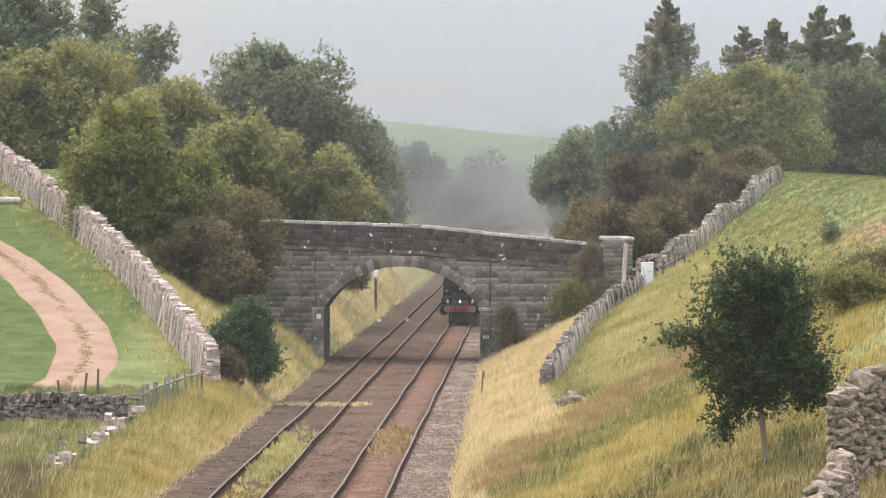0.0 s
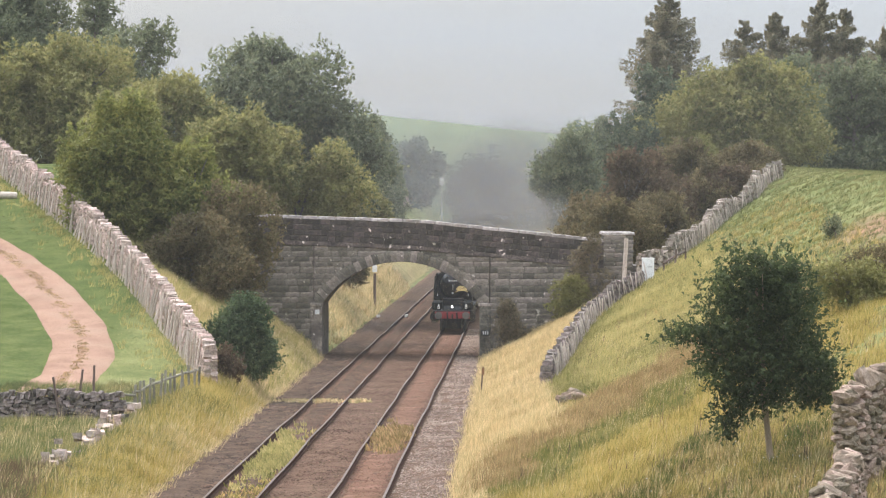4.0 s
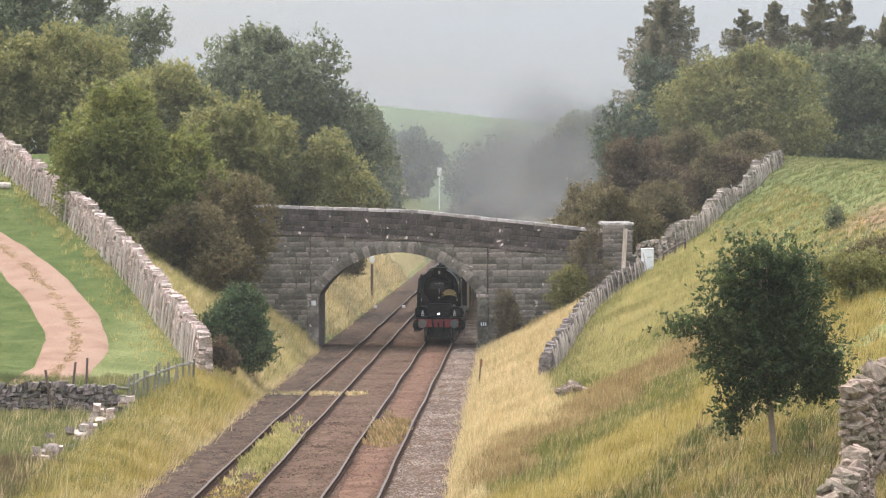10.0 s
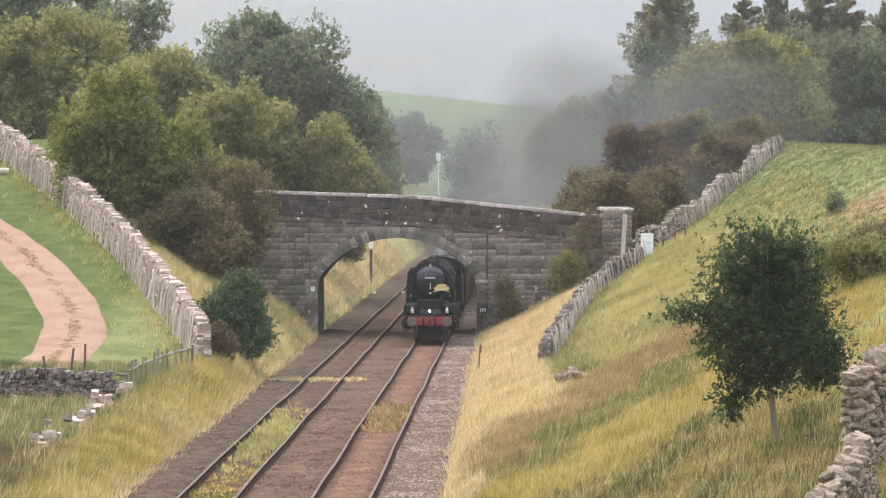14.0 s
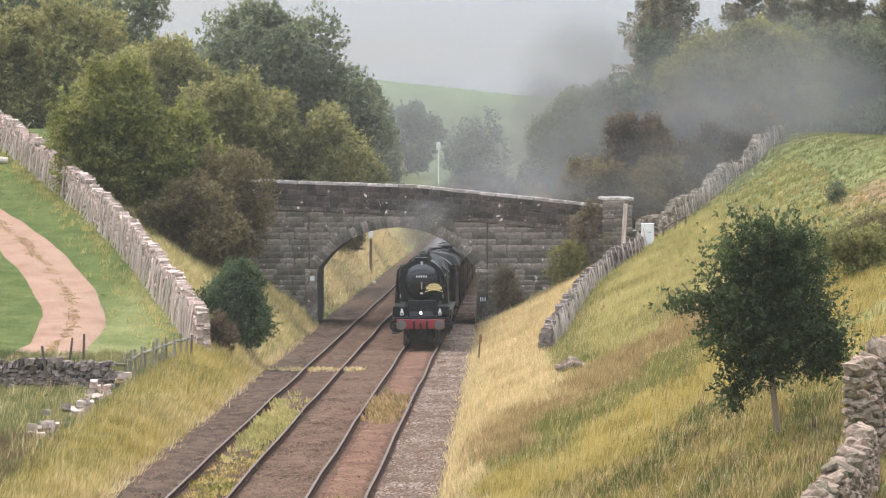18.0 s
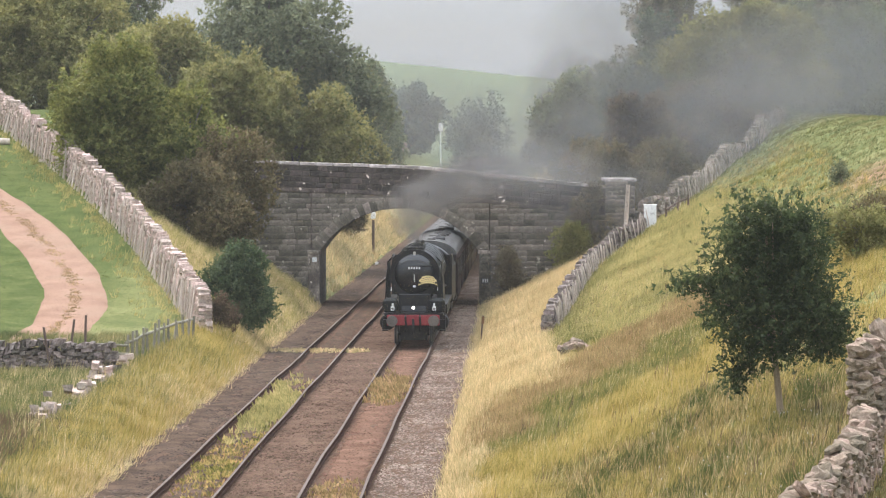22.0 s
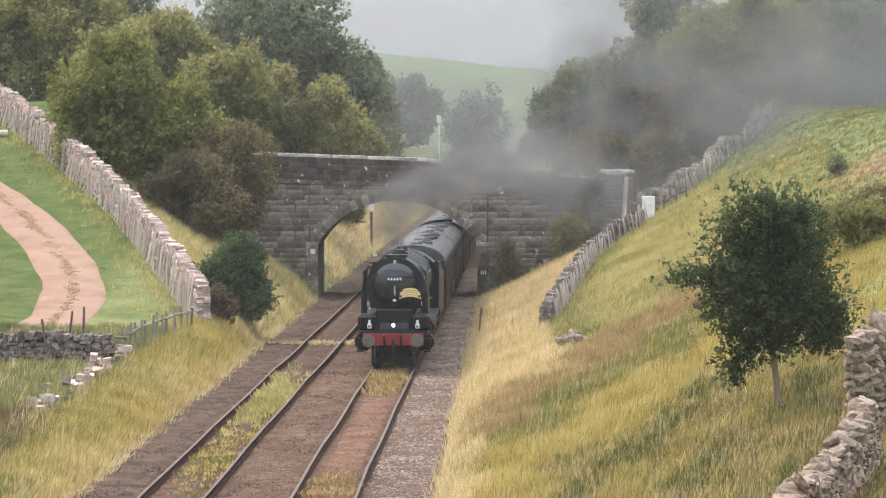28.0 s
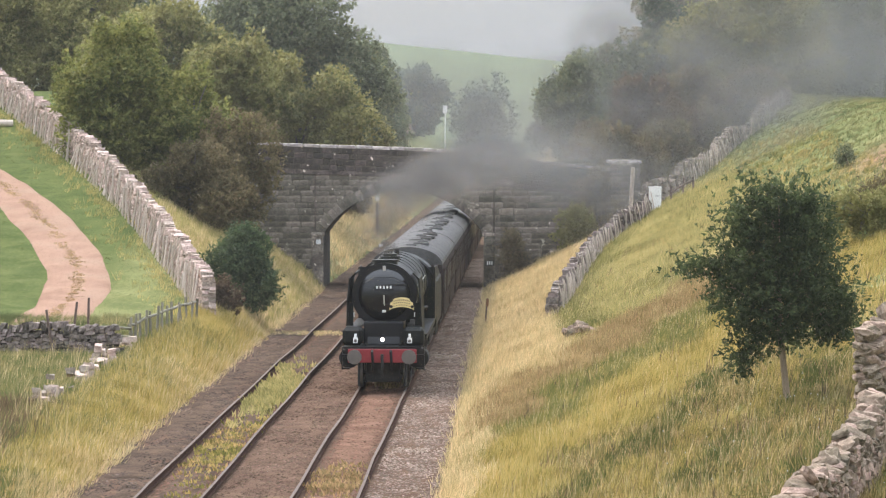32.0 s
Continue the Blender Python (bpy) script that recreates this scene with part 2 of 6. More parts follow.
# ------------------------------------------------------------------ mesh helpers
def mesh_data(name, verts, faces, mats, index=None, smooth=False):
    """A mesh from arrays: faces all of one corner count."""
    verts = np.asarray(verts, dtype=np.float32).reshape(-1, 3)
    faces = np.asarray(faces, dtype=np.int32)
    me = bpy.data.meshes.new(name)
    k = faces.shape[1]
    me.vertices.add(len(verts))
    me.vertices.foreach_set("co", verts.ravel())
    me.loops.add(faces.size)
    me.loops.foreach_set("vertex_index", faces.ravel())
    me.polygons.add(len(faces))
    me.polygons.foreach_set("loop_start", np.arange(0, faces.size, k, dtype=np.int32))
    for m in (mats if isinstance(mats, (list, tuple)) else [mats]):
        me.materials.append(m)
    if index is not None:
        me.polygons.foreach_set("material_index", np.asarray(index, dtype=np.int32))
    me.polygons.foreach_set("use_smooth", np.full(len(faces), smooth))
    me.update(calc_edges=True)
    return me


def part(name, bm, mat, parent, label="", smooth=False):
    """Links a bmesh as one mesh object under a thing or a part."""
    me = bpy.data.meshes.new(name)
    bm.to_mesh(me)
    bm.free()
    for m in (mat if isinstance(mat, (list, tuple)) else [mat]):
        me.materials.append(m)
    for p in me.polygons:
        p.use_smooth = smooth
    ob = new(name, me)
    ob.parent = parent
    return tagged(ob, label)


def piece(name, data, parent, m=None, label=""):
    """Links shared mesh data as one more part."""
    ob = new(name, data)
    ob.parent = parent
    if m is not None:
        ob.matrix_basis = m
    return tagged(ob, label)


def thing(name, label, category, m=None, group="", kind=""):
    ob = new(name)
    ob.empty_display_size = 0.2
    if m is not None:
        ob.matrix_basis = m
    return tagged(ob, label, category, group, kind)


CUBE_F = np.array([[0, 1, 3, 2], [4, 6, 7, 5], [0, 4, 5, 1], [2, 3, 7, 6], [0, 2, 6, 4], [1, 5, 7, 3]])
CUBE_V = np.array([[x, y, z] for x in (-0.5, 0.5) for y in (-0.5, 0.5) for z in (-0.5, 0.5)])


def box_bm(*boxes, bevel=0.0):
    """A bmesh of boxes, each (cx, cy, cz, sx, sy, sz) or with a 4x4 matrix as seventh."""
    bm = bmesh.new()
    for b in boxes:
        m = Matrix.Translation(b[:3]) @ (b[6] if len(b) > 6 else Matrix()) @ Matrix.Diagonal((*b[3:6], 1))
        bmesh.ops.create_cube(bm, size=1, matrix=m)
    if bevel:
        bmesh.ops.bevel(bm, geom=bm.edges[:], offset=bevel, segments=1, affect="EDGES")
    return bm


def tube_bm(points, radii, sides=8, bm=None, caps=True):
    """A tapered tube along points."""
    bm = bm or bmesh.new()
    rings = []
    pts = [Vector(p) for p in points]
    for i, p in enumerate(pts):
        d = (pts[min(i + 1, len(pts) - 1)] - pts[max(i - 1, 0)]).normalized()
        a = d.orthogonal().normalized() if abs(d.z) > 0.9 or i == 0 else d.cross(Vector((0, 0, 1))).normalized()
        a = d.cross(Vector((0.3, 1, 0.1))).normalized() if abs(d.dot(Vector((0.3, 1, 0.1)).normalized())) < 0.95 else d.orthogonal().normalized()
        b = d.cross(a)
        rings.append([bm.verts.new(p + (a * math.cos(t) + b * math.sin(t)) * radii[i]) for t in [2 * math.pi * k / sides for k in range(sides)]])
    for r, s in zip(rings, rings[1:]):
        for k in range(sides):
            bm.faces.new((r[k], r[(k + 1) % sides], s[(k + 1) % sides], s[k]))
    if caps:
        bm.faces.new(rings[0][::-1])
        bm.faces.new(rings[-1])
    bmesh.ops.recalc_face_normals(bm, faces=bm.faces[:])
    return bm


def cyl_bm(cx, cy, cz, radius, length, axis="Y", sides=24, bevel=0.0, radius2=None):
    bm = bmesh.new()
    turn = {"X": pose(0, 0, 0, 0, 90, 0), "Y": pose(0, 0, 0, 90, 0, 0), "Z": Matrix()}[axis]
    bmesh.ops.create_cone(bm, cap_ends=True, segments=sides, radius1=radius, radius2=radius if radius2 is None else radius2, depth=length,
                          matrix=Matrix.Translation((cx, cy, cz)) @ turn)
    if bevel:
        bmesh.ops.bevel(bm, geom=[e for e in bm.edges if len(e.link_faces) == 2 and e.calc_face_angle() > 1], offset=bevel, segments=2, affect="EDGES")
    return bm


def join_bm(*bms):
    out = bmesh.new()
    for b in bms:
        me = bpy.data.meshes.new("joint")
        b.to_mesh(me)
        b.free()
        out.from_mesh(me)
        bpy.data.meshes.remove(me)
    return out


# ------------------------------------------------------------------ the land
TRACK_X = (-4.62, -8.15)
LEFT_TOE, RIGHT_TOE = -10.6, -2.3


def bend(y):
    """The lines lean slowly to the right as they run away."""
    return 0.003 * np.clip(np.asarray(y, float) - 110, 0, 210)


def soft_min(a, b, w):
    h = np.clip(0.5 + 0.5 * (b - a) / w, 0, 1)
    return b + (a - b) * h - w * h * (1 - h)


def ramp(x, xs, ys):
    return np.interp(x, xs, ys)


def land(x, y, rough=True):
    """Height of the ground at x, y (arrays)."""
    x, y = np.asarray(x, float), np.asarray(y, float)
    # the hillside field on the left, climbing away from the camera
    g = ramp(y, [0, 90, 125, 138, 150, 162, 182, 200, 240, 420, 700], [0.25, 0.3, 0.7, 1.5, 2.9, 4.75, 7.6, 10.3, 11, 8, 6])
    dl = LEFT_TOE - x
    kl = ramp(y, [100, 135, 170, 220, 400], [0.3, 0.62, 0.62, 0.8, 1.0])
    zl = soft_min(g, kl * dl, 1.0)
    # the cutting side and the meadow on the right
    dr = x - RIGHT_TOE
    kr = ramp(y, [0, 80, 140, 176, 214, 300], [0.30, 0.30, 0.40, 0.50, 0.56, 0.8])
    cap = ramp(y, [0, 100, 200, 240, 420, 700], [9, 9.5, 10.6, 10.8, 8, 6])
    zr = soft_min(kr * np.maximum(dr - 0.9, 0.25 * dr), cap - 0.22 * np.clip(x - 17.2, 0, 9), 2.0)
    z = np.where(dl > 0, np.maximum(zl, 0) * np.clip(dl / 0.6, 0, 1), np.where(dr > 0, np.maximum(zr, 0), 0))
    z = z - 0.30 * np.clip(1.5 - np.maximum(dl, dr) / 0.8, 0, 1)
    # the far hill
    t = np.clip((y - 600) / 800, 0, 1)
    t = t * t * (3 - 2 * t)
    ridge = 43.5 - 0.121 * np.clip(x + 60, -600, 330) + 1.2 * np.sin(x * 0.013)
    z = z * (1 - t) + ridge * t
    t2 = np.clip((y - 1400) / 1500, 0, 1)
    z = z - 45 * t2 * t2
    if rough:
        lump = 0.05 * np.sin(x * 1.7 + 0.6 * np.sin(y * 0.5)) * np.sin(y * 0.9 + x * 0.4) + 0.02 * np.sin(x * 3.1 + y * 1.9)
        z = z + lump * np.clip(np.maximum(dl, dr) / 3 - 0.2, 0, 1)
    return z


def land_at(x, y):
    return float(land(x, y))


def axis(*spans):
    return np.concatenate([np.linspace(a, b, n, endpoint=False) for a, b, n in spans] + [[spans[-1][1]]])


gx = axis((-3000, -200, 12), (-200, -45, 20), (-45, -11, 80), (-11, -2, 24), (-2, 30, 84), (30, 200, 24), (200, 3000, 12))
gy = axis((-400, 30, 10), (30, 260, 260), (260, 800, 60), (800, 2000, 30), (2000, 4500, 8))
GX, GY = np.meshgrid(gx, gy)
GZ = land(GX, GY)
nx, ny = len(gx), len(gy)
idx = np.arange(nx * ny).reshape(ny, nx)
quads = np.stack([idx[:-1, :-1], idx[:-1, 1:], idx[1:, 1:], idx[1:, :-1]], -1).reshape(-1, 4)


def grass_ground():
    """Pasture: mown green, straw patches and bare earth by noise of their own, all over the land, with haze painted in
    far off.
    """
    mat = material("pasture", [(0.08, 0.098, 0.032), (0.142, 0.152, 0.056), (0.205, 0.20, 0.088)], 0.95, 0.35, 7, 0.6, spec=0.05)
    n, l = mat.node_tree.nodes, mat.node_tree.links
    bsdf = n["Principled BSDF"]
    base = bsdf.inputs["Base Color"].links[0].from_socket
    at = n.new("ShaderNodeAttribute")
    at.attribute_name = "cover"
    sep = n.new("ShaderNodeSeparateColor")
    l.new(at.outputs["Color"], sep.inputs["Color"])
    co = n.new("ShaderNodeTexCoord")
    for socket, color, sc in (("Red", (0.32, 0.26, 0.12), 0.8), ("Green", (0.068, 0.093, 0.026), 0.5), ("Blue", (0.22, 0.145, 0.085), 0.6)):
        no = n.new("ShaderNodeTexNoise")
        no.inputs["Scale"].default_value = sc
        no.inputs["Detail"].default_value = 7
        l.new(co.outputs["Object"], no.inputs["Vector"])
        ad = n.new("ShaderNodeMath")
        ad.operation = "MULTIPLY_ADD"
        ad.inputs[1].default_value = 1.6
        l.new(no.outputs["Fac"], ad.inputs[0])
        su = n.new("ShaderNodeMath")
        su.operation = "SUBTRACT"
        su.inputs[1].default_value = 1.3
        l.new(sep.outputs[socket], su.inputs[0])
        dbl = n.new("ShaderNodeMath")
        dbl.operation = "MULTIPLY_ADD"
        dbl.inputs[1].default_value = 2.0
        dbl.inputs[2].default_value = 0.9
        l.new(su.outputs[0], dbl.inputs[0])
        l.new(dbl.outputs[0], ad.inputs[2])
        ad.use_clamp = True
        fi = n.new("ShaderNodeTexNoise")
        fi.inputs["Scale"].default_value = 9
        l.new(co.outputs["Object"], fi.inputs["Vector"])
        c2 = n.new("ShaderNodeMix")
        c2.data_type = "RGBA"
        fi.inputs["Detail"].default_value = 5
        mo = n.new("ShaderNodeTexNoise")
        mo.inputs["Scale"].default_value = 0.9
        mo.inputs["Detail"].default_value = 6
        l.new(co.outputs["Object"], mo.inputs["Vector"])
        both = n.new("ShaderNodeMath")
        both.operation = "ADD"
        l.new(fi.outputs["Fac"], both.inputs[0])
        l.new(mo.outputs["Fac"], both.inputs[1])
        sharp = n.new("ShaderNodeMapRange")
        sharp.inputs["From Min"].default_value = 0.75
        sharp.inputs["From Max"].default_value = 1.25
        l.new(both.outputs[0], sharp.inputs["Value"])
        c2.inputs["A"].default_value = (color[0] * 0.62, color[1] * 0.7, color[2] * 0.6, 1)
        c2.inputs["B"].default_value = (color[0] * 1.45, color[1] * 1.25, color[2] * 1.4, 1)
        l.new(sharp.outputs["Result"], c2.inputs["Factor"])
        mx = n.new("ShaderNodeMix")
        mx.data_type = "RGBA"
        l.new(ad.outputs[0], mx.inputs["Factor"])
        l.new(base, mx.inputs["A"])
        l.new(c2.outputs["Result"], mx.inputs["B"])
        base = mx.outputs["Result"]
    # distant land mixed towards a paler, greyer tone: air haze put into the colour
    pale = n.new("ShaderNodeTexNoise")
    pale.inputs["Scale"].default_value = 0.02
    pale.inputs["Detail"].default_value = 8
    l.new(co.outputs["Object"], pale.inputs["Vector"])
    haze_tone = n.new("ShaderNodeMix")
    haze_tone.data_type = "RGBA"
    haze_tone.inputs["A"].default_value = (0.10, 0.125, 0.075, 1)
    haze_tone.inputs["B"].default_value = (0.145, 0.17, 0.105, 1)
    l.new(pale.outputs["Fac"], haze_tone.inputs["Factor"])
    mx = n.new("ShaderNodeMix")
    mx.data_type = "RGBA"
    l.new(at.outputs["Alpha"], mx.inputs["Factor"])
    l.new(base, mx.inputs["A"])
    l.new(haze_tone.outputs["Result"], mx.inputs["B"])
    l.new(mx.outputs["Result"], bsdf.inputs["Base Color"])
    return mat


def bell(x, c, w):
    return np.exp(-((x - c) / w) ** 2)


def bank_line(x, y):
    """Place across the slanting bands of growth on the near bank, with uneven edges."""
    return x - 0.35 * (y - 100) + 0.7 * np.sin(0.31 * y + 0.9 * x) + 0.4 * np.sin(1.1 * x - 0.6 * y) + 0.3 * np.sin(2.3 * x + 0.37 * y)


def band(x, y, lo, hi, soft=0.9):
    u = bank_line(x, y)
    return np.clip((u - lo) / soft + 0.5, 0, 1) * np.clip((hi - u) / soft + 0.5, 0, 1) * (x > -1.9)


def wall_side(x, y):
    """Above the stake-lined wall on the bank: the pale rough pasture."""
    return np.clip((x - np.interp(y, [118, 137, 160, 171, 181], [1.6, 1.1, 2.8, 4.3, 6.8])) / 0.8, 0, 1) * np.clip((y - 119) / 10, 0, 1) * np.clip((188 - y) / 8, 0, 1) * np.clip((11 - x) / 2, 0, 1)


def straw_strip(x, y):
    """The straw grass along the foot of both cutting sides."""
    left = np.clip((LEFT_TOE + 0.6 - x) / 0.6, 0, 1) * np.clip((x + 12.1 + 0.7 * np.sin(y * 0.23)) / 0.9, 0, 1) * np.clip((182 - y) / 30, 0, 1) * 0.85
    right = np.clip((x - RIGHT_TOE) / 0.4, 0, 1) * np.clip((-2.6 - bank_line(x, y)) / 1.2, 0, 1) * np.clip((np.interp(y, [90, 137, 160, 171, 181], [2.4, 1.3, 3.0, 4.6, 7.2]) - x) / 0.6, 0, 1)
    toe = np.clip((x - RIGHT_TOE) / 0.4, 0, 1) * np.clip((-0.7 + 0.3 * np.sin(y * 0.7) - x) / 0.6, 0, 1) * (y < 150)
    return np.maximum.reduce([left, right, toe])


def straw_cover(x, y):
    """How much of the ground is dry grass of any kind."""
    nook = 0.6 * (x > np.interp(y, [136, 183], [-12.0, -24.5])) * (x < LEFT_TOE) * (y > 136) * (y < 186)
    gold = 0.66 * band(x, y, 3.6, 7.0) * (y < 140)
    pale = 0.62 * wall_side(x, y)
    beyond = np.clip((y - 190) / 12, 0, 1) * np.clip((14 - np.abs(x + 6.4)) / 4, 0, 1) * (np.abs(x + 6.4) > 4.3) * np.clip((480 - y) / 80, 0, 1) * 0.8
    crest = 0.6 * bell(x, 17.5, 2.2) * bell(y, 205, 18)
    return np.maximum.reduce([straw_strip(x, y), nook, gold, pale, beyond, crest])


def mown_cover(x, y):
    """Short green turf: the lane's verges and the meadow."""
    left = np.clip((-15 - x) / 3, 0, 1) * np.clip((y - 118) / 12, 0, 1) * np.clip((230 - y) / 20, 0, 1)
    right = np.clip((x - 8) / 6, 0, 1) * np.clip((y - 140) / 25, 0, 1) * np.clip((240 - y) / 10, 0, 1) * 0.6
    far = np.clip((y - 500) / 200, 0, 1)
    return np.maximum.reduce([left, right, far])


def earth_cover(x, y):
    return np.maximum(bell(x, 15.4, 2.6) * bell(y, 149, 9), 0.6 * band(x, y, -3.6, 0.0) * (y < 135))


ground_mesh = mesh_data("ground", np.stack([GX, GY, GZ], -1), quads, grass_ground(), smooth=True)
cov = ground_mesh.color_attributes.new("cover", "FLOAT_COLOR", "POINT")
# fourth channel: share of the painted haze tone, rising with distance
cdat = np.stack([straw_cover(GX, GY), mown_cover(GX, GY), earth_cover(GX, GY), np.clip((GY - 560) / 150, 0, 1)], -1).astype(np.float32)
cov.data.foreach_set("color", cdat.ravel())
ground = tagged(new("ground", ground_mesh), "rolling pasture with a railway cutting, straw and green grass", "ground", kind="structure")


# ------------------------------------------------------------------ the railway
def strip(name, x0, x1, y0, y1, z, mat, label, nxs=8, step=1.5, lump=0.02, seed=1):
    rng = np.random.default_rng(seed)
    xs, ys = np.linspace(x0, x1, nxs), np.arange(y0, y1 + step, step)
    X, Y = np.meshgrid(xs, ys)
    Z = np.full_like(X, z) + rng.normal(0, lump, X.shape)
    Z[:, 0] -= 0.12
    Z[:, -1] -= 0.12
    X[:, 0] += rng.normal(0, 0.12, len(ys))
    X[:, -1] += rng.normal(0, 0.12, len(ys))
    X = X + bend(Y)
    i = np.arange(X.size).reshape(X.shape)
    q = np.stack([i[:-1, :-1], i[:-1, 1:], i[1:, 1:], i[1:, :-1]], -1).reshape(-1, 4)
    return tagged(new(name, mesh_data(name, np.stack([X, Y, Z], -1), q, mat, smooth=True)), label, "ballast", kind="structure")


strip("track_bed", -11.2, -1.9, 30, 900, -0.20, M_ballast, "pink-brown stone ballast of a double railway line", 40, 1.0, 0.02, 3)
strip("ballast_shoulder", -10.9, -9.0, 30, 900, -0.175, M_ballast_dark, "dark ballast and cess along the far line", 8, 1.0, 0.03, 4)
strip("track_bed_rusty", -5.32, -3.92, 30, 900, -0.17, M_ballast_rust, "rust-stained ballast between the running rails", 6, 1.0, 0.012, 5)
strip("track_bed_far_line", -8.8, -7.5, 30, 900, -0.17, M_ballast_dark, "dark ballast between the rails of the far line", 6, 1.0, 0.012, 6)

RAIL_Z = 0.0


def rail_bm(x):
    """A flat-bottomed rail: foot, web and head, laid in lengths that sway a little."""
    prof = [(-0.07, 0.0), (0.07, 0.0), (0.07, 0.015), (0.012, 0.03), (0.012, 0.10), (0.036, 0.115), (0.036, 0.158), (-0.036, 0.158), (-0.036, 0.115), (-0.012, 0.10), (-0.012, 0.03), (-0.07, 0.015)]
    bm = bmesh.new()
    rings = []
    for i in range(0, 146):
        y = 30 + i * 6
        sway = float(bend(y)) + 0.022 * math.sin(y * 0.31 + x) + 0.015 * math.sin(y * 0.83)
        dip = 0.008 * math.sin(y * 0.45 + 2 * x)
        rings.append([bm.verts.new((x + sway + a, y, RAIL_Z - 0.158 + b + dip)) for a, b in prof])
    for r, s in zip(rings, rings[1:]):
        for k in range(len(prof)):
            f = bm.faces.new((r[k], s[k], s[(k + 1) % len(prof)], r[(k + 1) % len(prof)]))
            f.material_index = 1 if k == 6 else 0
    return bm


for tx, label in zip(TRACK_X, ("pair of steel rails with worn bright tops on the near line", "pair of rusty-sided steel rails on the far line")):
    track = thing("railway_track", label, "railway track", group="railway lines")
    for side in (-0.755, 0.755):
        part("rail", rail_bm(tx + side), [M_rail_side, M_rail_top], track)


def ballast_stones(name, label, mat, x0, x1, y0, y1, count, size, z, seed):
    """Loose broken stones, the four faces of each that stand out of the bed."""
    rng = np.random.default_rng(seed)
    o = np.array([[1, 0, 0], [-1, 0, 0], [0, 1, 0], [0, -1, 0], [0, 0, 1], [0, 0, -1]], float)
    f = np.array([[0, 2, 4], [2, 1, 4], [1, 3, 4], [3, 0, 4]])
    x, y = rng.uniform(x0, x1, count), y0 + (y1 - y0) * rng.random(count) ** 1.25
    x = x + bend(y)
    s = size * rng.uniform(0.6, 1.4, count)
    v = o[None] * (1 + rng.uniform(-0.35, 0.35, (count, 6, 3))) * s[:, None, None]
    a = rng.uniform(0, 6.28, count)
    ca, sa = np.cos(a)[:, None], np.sin(a)[:, None]
    v = np.stack([v[..., 0] * ca - v[..., 1] * sa, v[..., 0] * sa + v[..., 1] * ca, v[..., 2] * 0.45], -1)
    v += np.stack([x, y, np.full(count, z) + rng.uniform(-0.03, 0.02, count)], -1)[:, None, :]
    F = (f[None] + (np.arange(count) * 6)[:, None, None]).reshape(-1, 3)
    return tagged(new(name, mesh_data(name, v.reshape(-1, 3), F, mat)), label, "ballast", kind="stuff")


ballast_stones("ballast_stones", "broken pinkish stones heaped on the shoulder of the near line", M_ballast_stone, -3.75, -2.1, 70, 225, 34000, 0.032, -0.185, 61)
ballast_stones("ballast_stones_between", "broken brown stones between the two lines", M_ballast_stone_brown, -7.3, -5.5, 70, 290, 32000, 0.038, -0.195, 62)
ballast_stones("ballast_stones_left", "grey-brown stones along the far cess", M_ballast_stone_grey, -11.0, -9.0, 70, 290, 26000, 0.037, -0.18, 63)
ballast_stones("ballast_stones_rusty", "rust-brown stones between the near rails", M_ballast_stone_rust, -5.25, -3.98, 70, 225, 14000, 0.032, -0.175, 64)
ballast_stones("ballast_stones_far_line", "brown stones between the far rails", M_ballast_stone_rust, -8.78, -7.52, 70, 290, 15000, 0.032, -0.175, 65)


# ------------------------------------------------------------------ the stone overbridge
B_Y, B_DEEP = 185.2, 6.5
ARCH_X, ARCH_HALF, SPRING_Z, CROWN_Z = -6.5, 4.29, 2.65, 5.0
ARCH_R = (ARCH_HALF ** 2 + (CROWN_Z - SPRING_Z) ** 2) / (2 * (CROWN_Z - SPRING_Z))
ARCH_CZ = CROWN_Z - ARCH_R
B_LEFT, B_RIGHT = -21.0, 4.5


def string_z(x):
    return float(np.interp(x, [-21, -13, -5.6, 3.0, 4.6], [6.2, 6.1, 5.77, 4.93, 4.75]))


def parapet_z(x):
    return float(np.interp(x, [-21, -14.1, -5.9, -5.3, 4.6], [7.75, 7.58, 7.28, 7.26, 6.2]))


def soffit(x):
    d = abs(x - ARCH_X)
    if d >= ARCH_HALF:
        return None
    return ARCH_CZ + math.sqrt(ARCH_R ** 2 - d ** 2)


def rock_data(name, mat, seed, rounding=0.09, wobble=0.05):
    """A unit stone block with softened, uneven edges."""
    rng = random.Random(seed)
    bm = bmesh.new()
    bmesh.ops.create_cube(bm, size=1)
    bmesh.ops.bevel(bm, geom=bm.edges[:], offset=rounding, segments=1, affect="EDGES")
    for v in bm.verts:
        v.co += Vector((rng.uniform(-1, 1), rng.uniform(-1, 1), rng.uniform(-1, 1))) * wobble
    me = bpy.data.meshes.new(name)
    bm.to_mesh(me)
    bm.free()
    me.materials.append(mat)
    return me


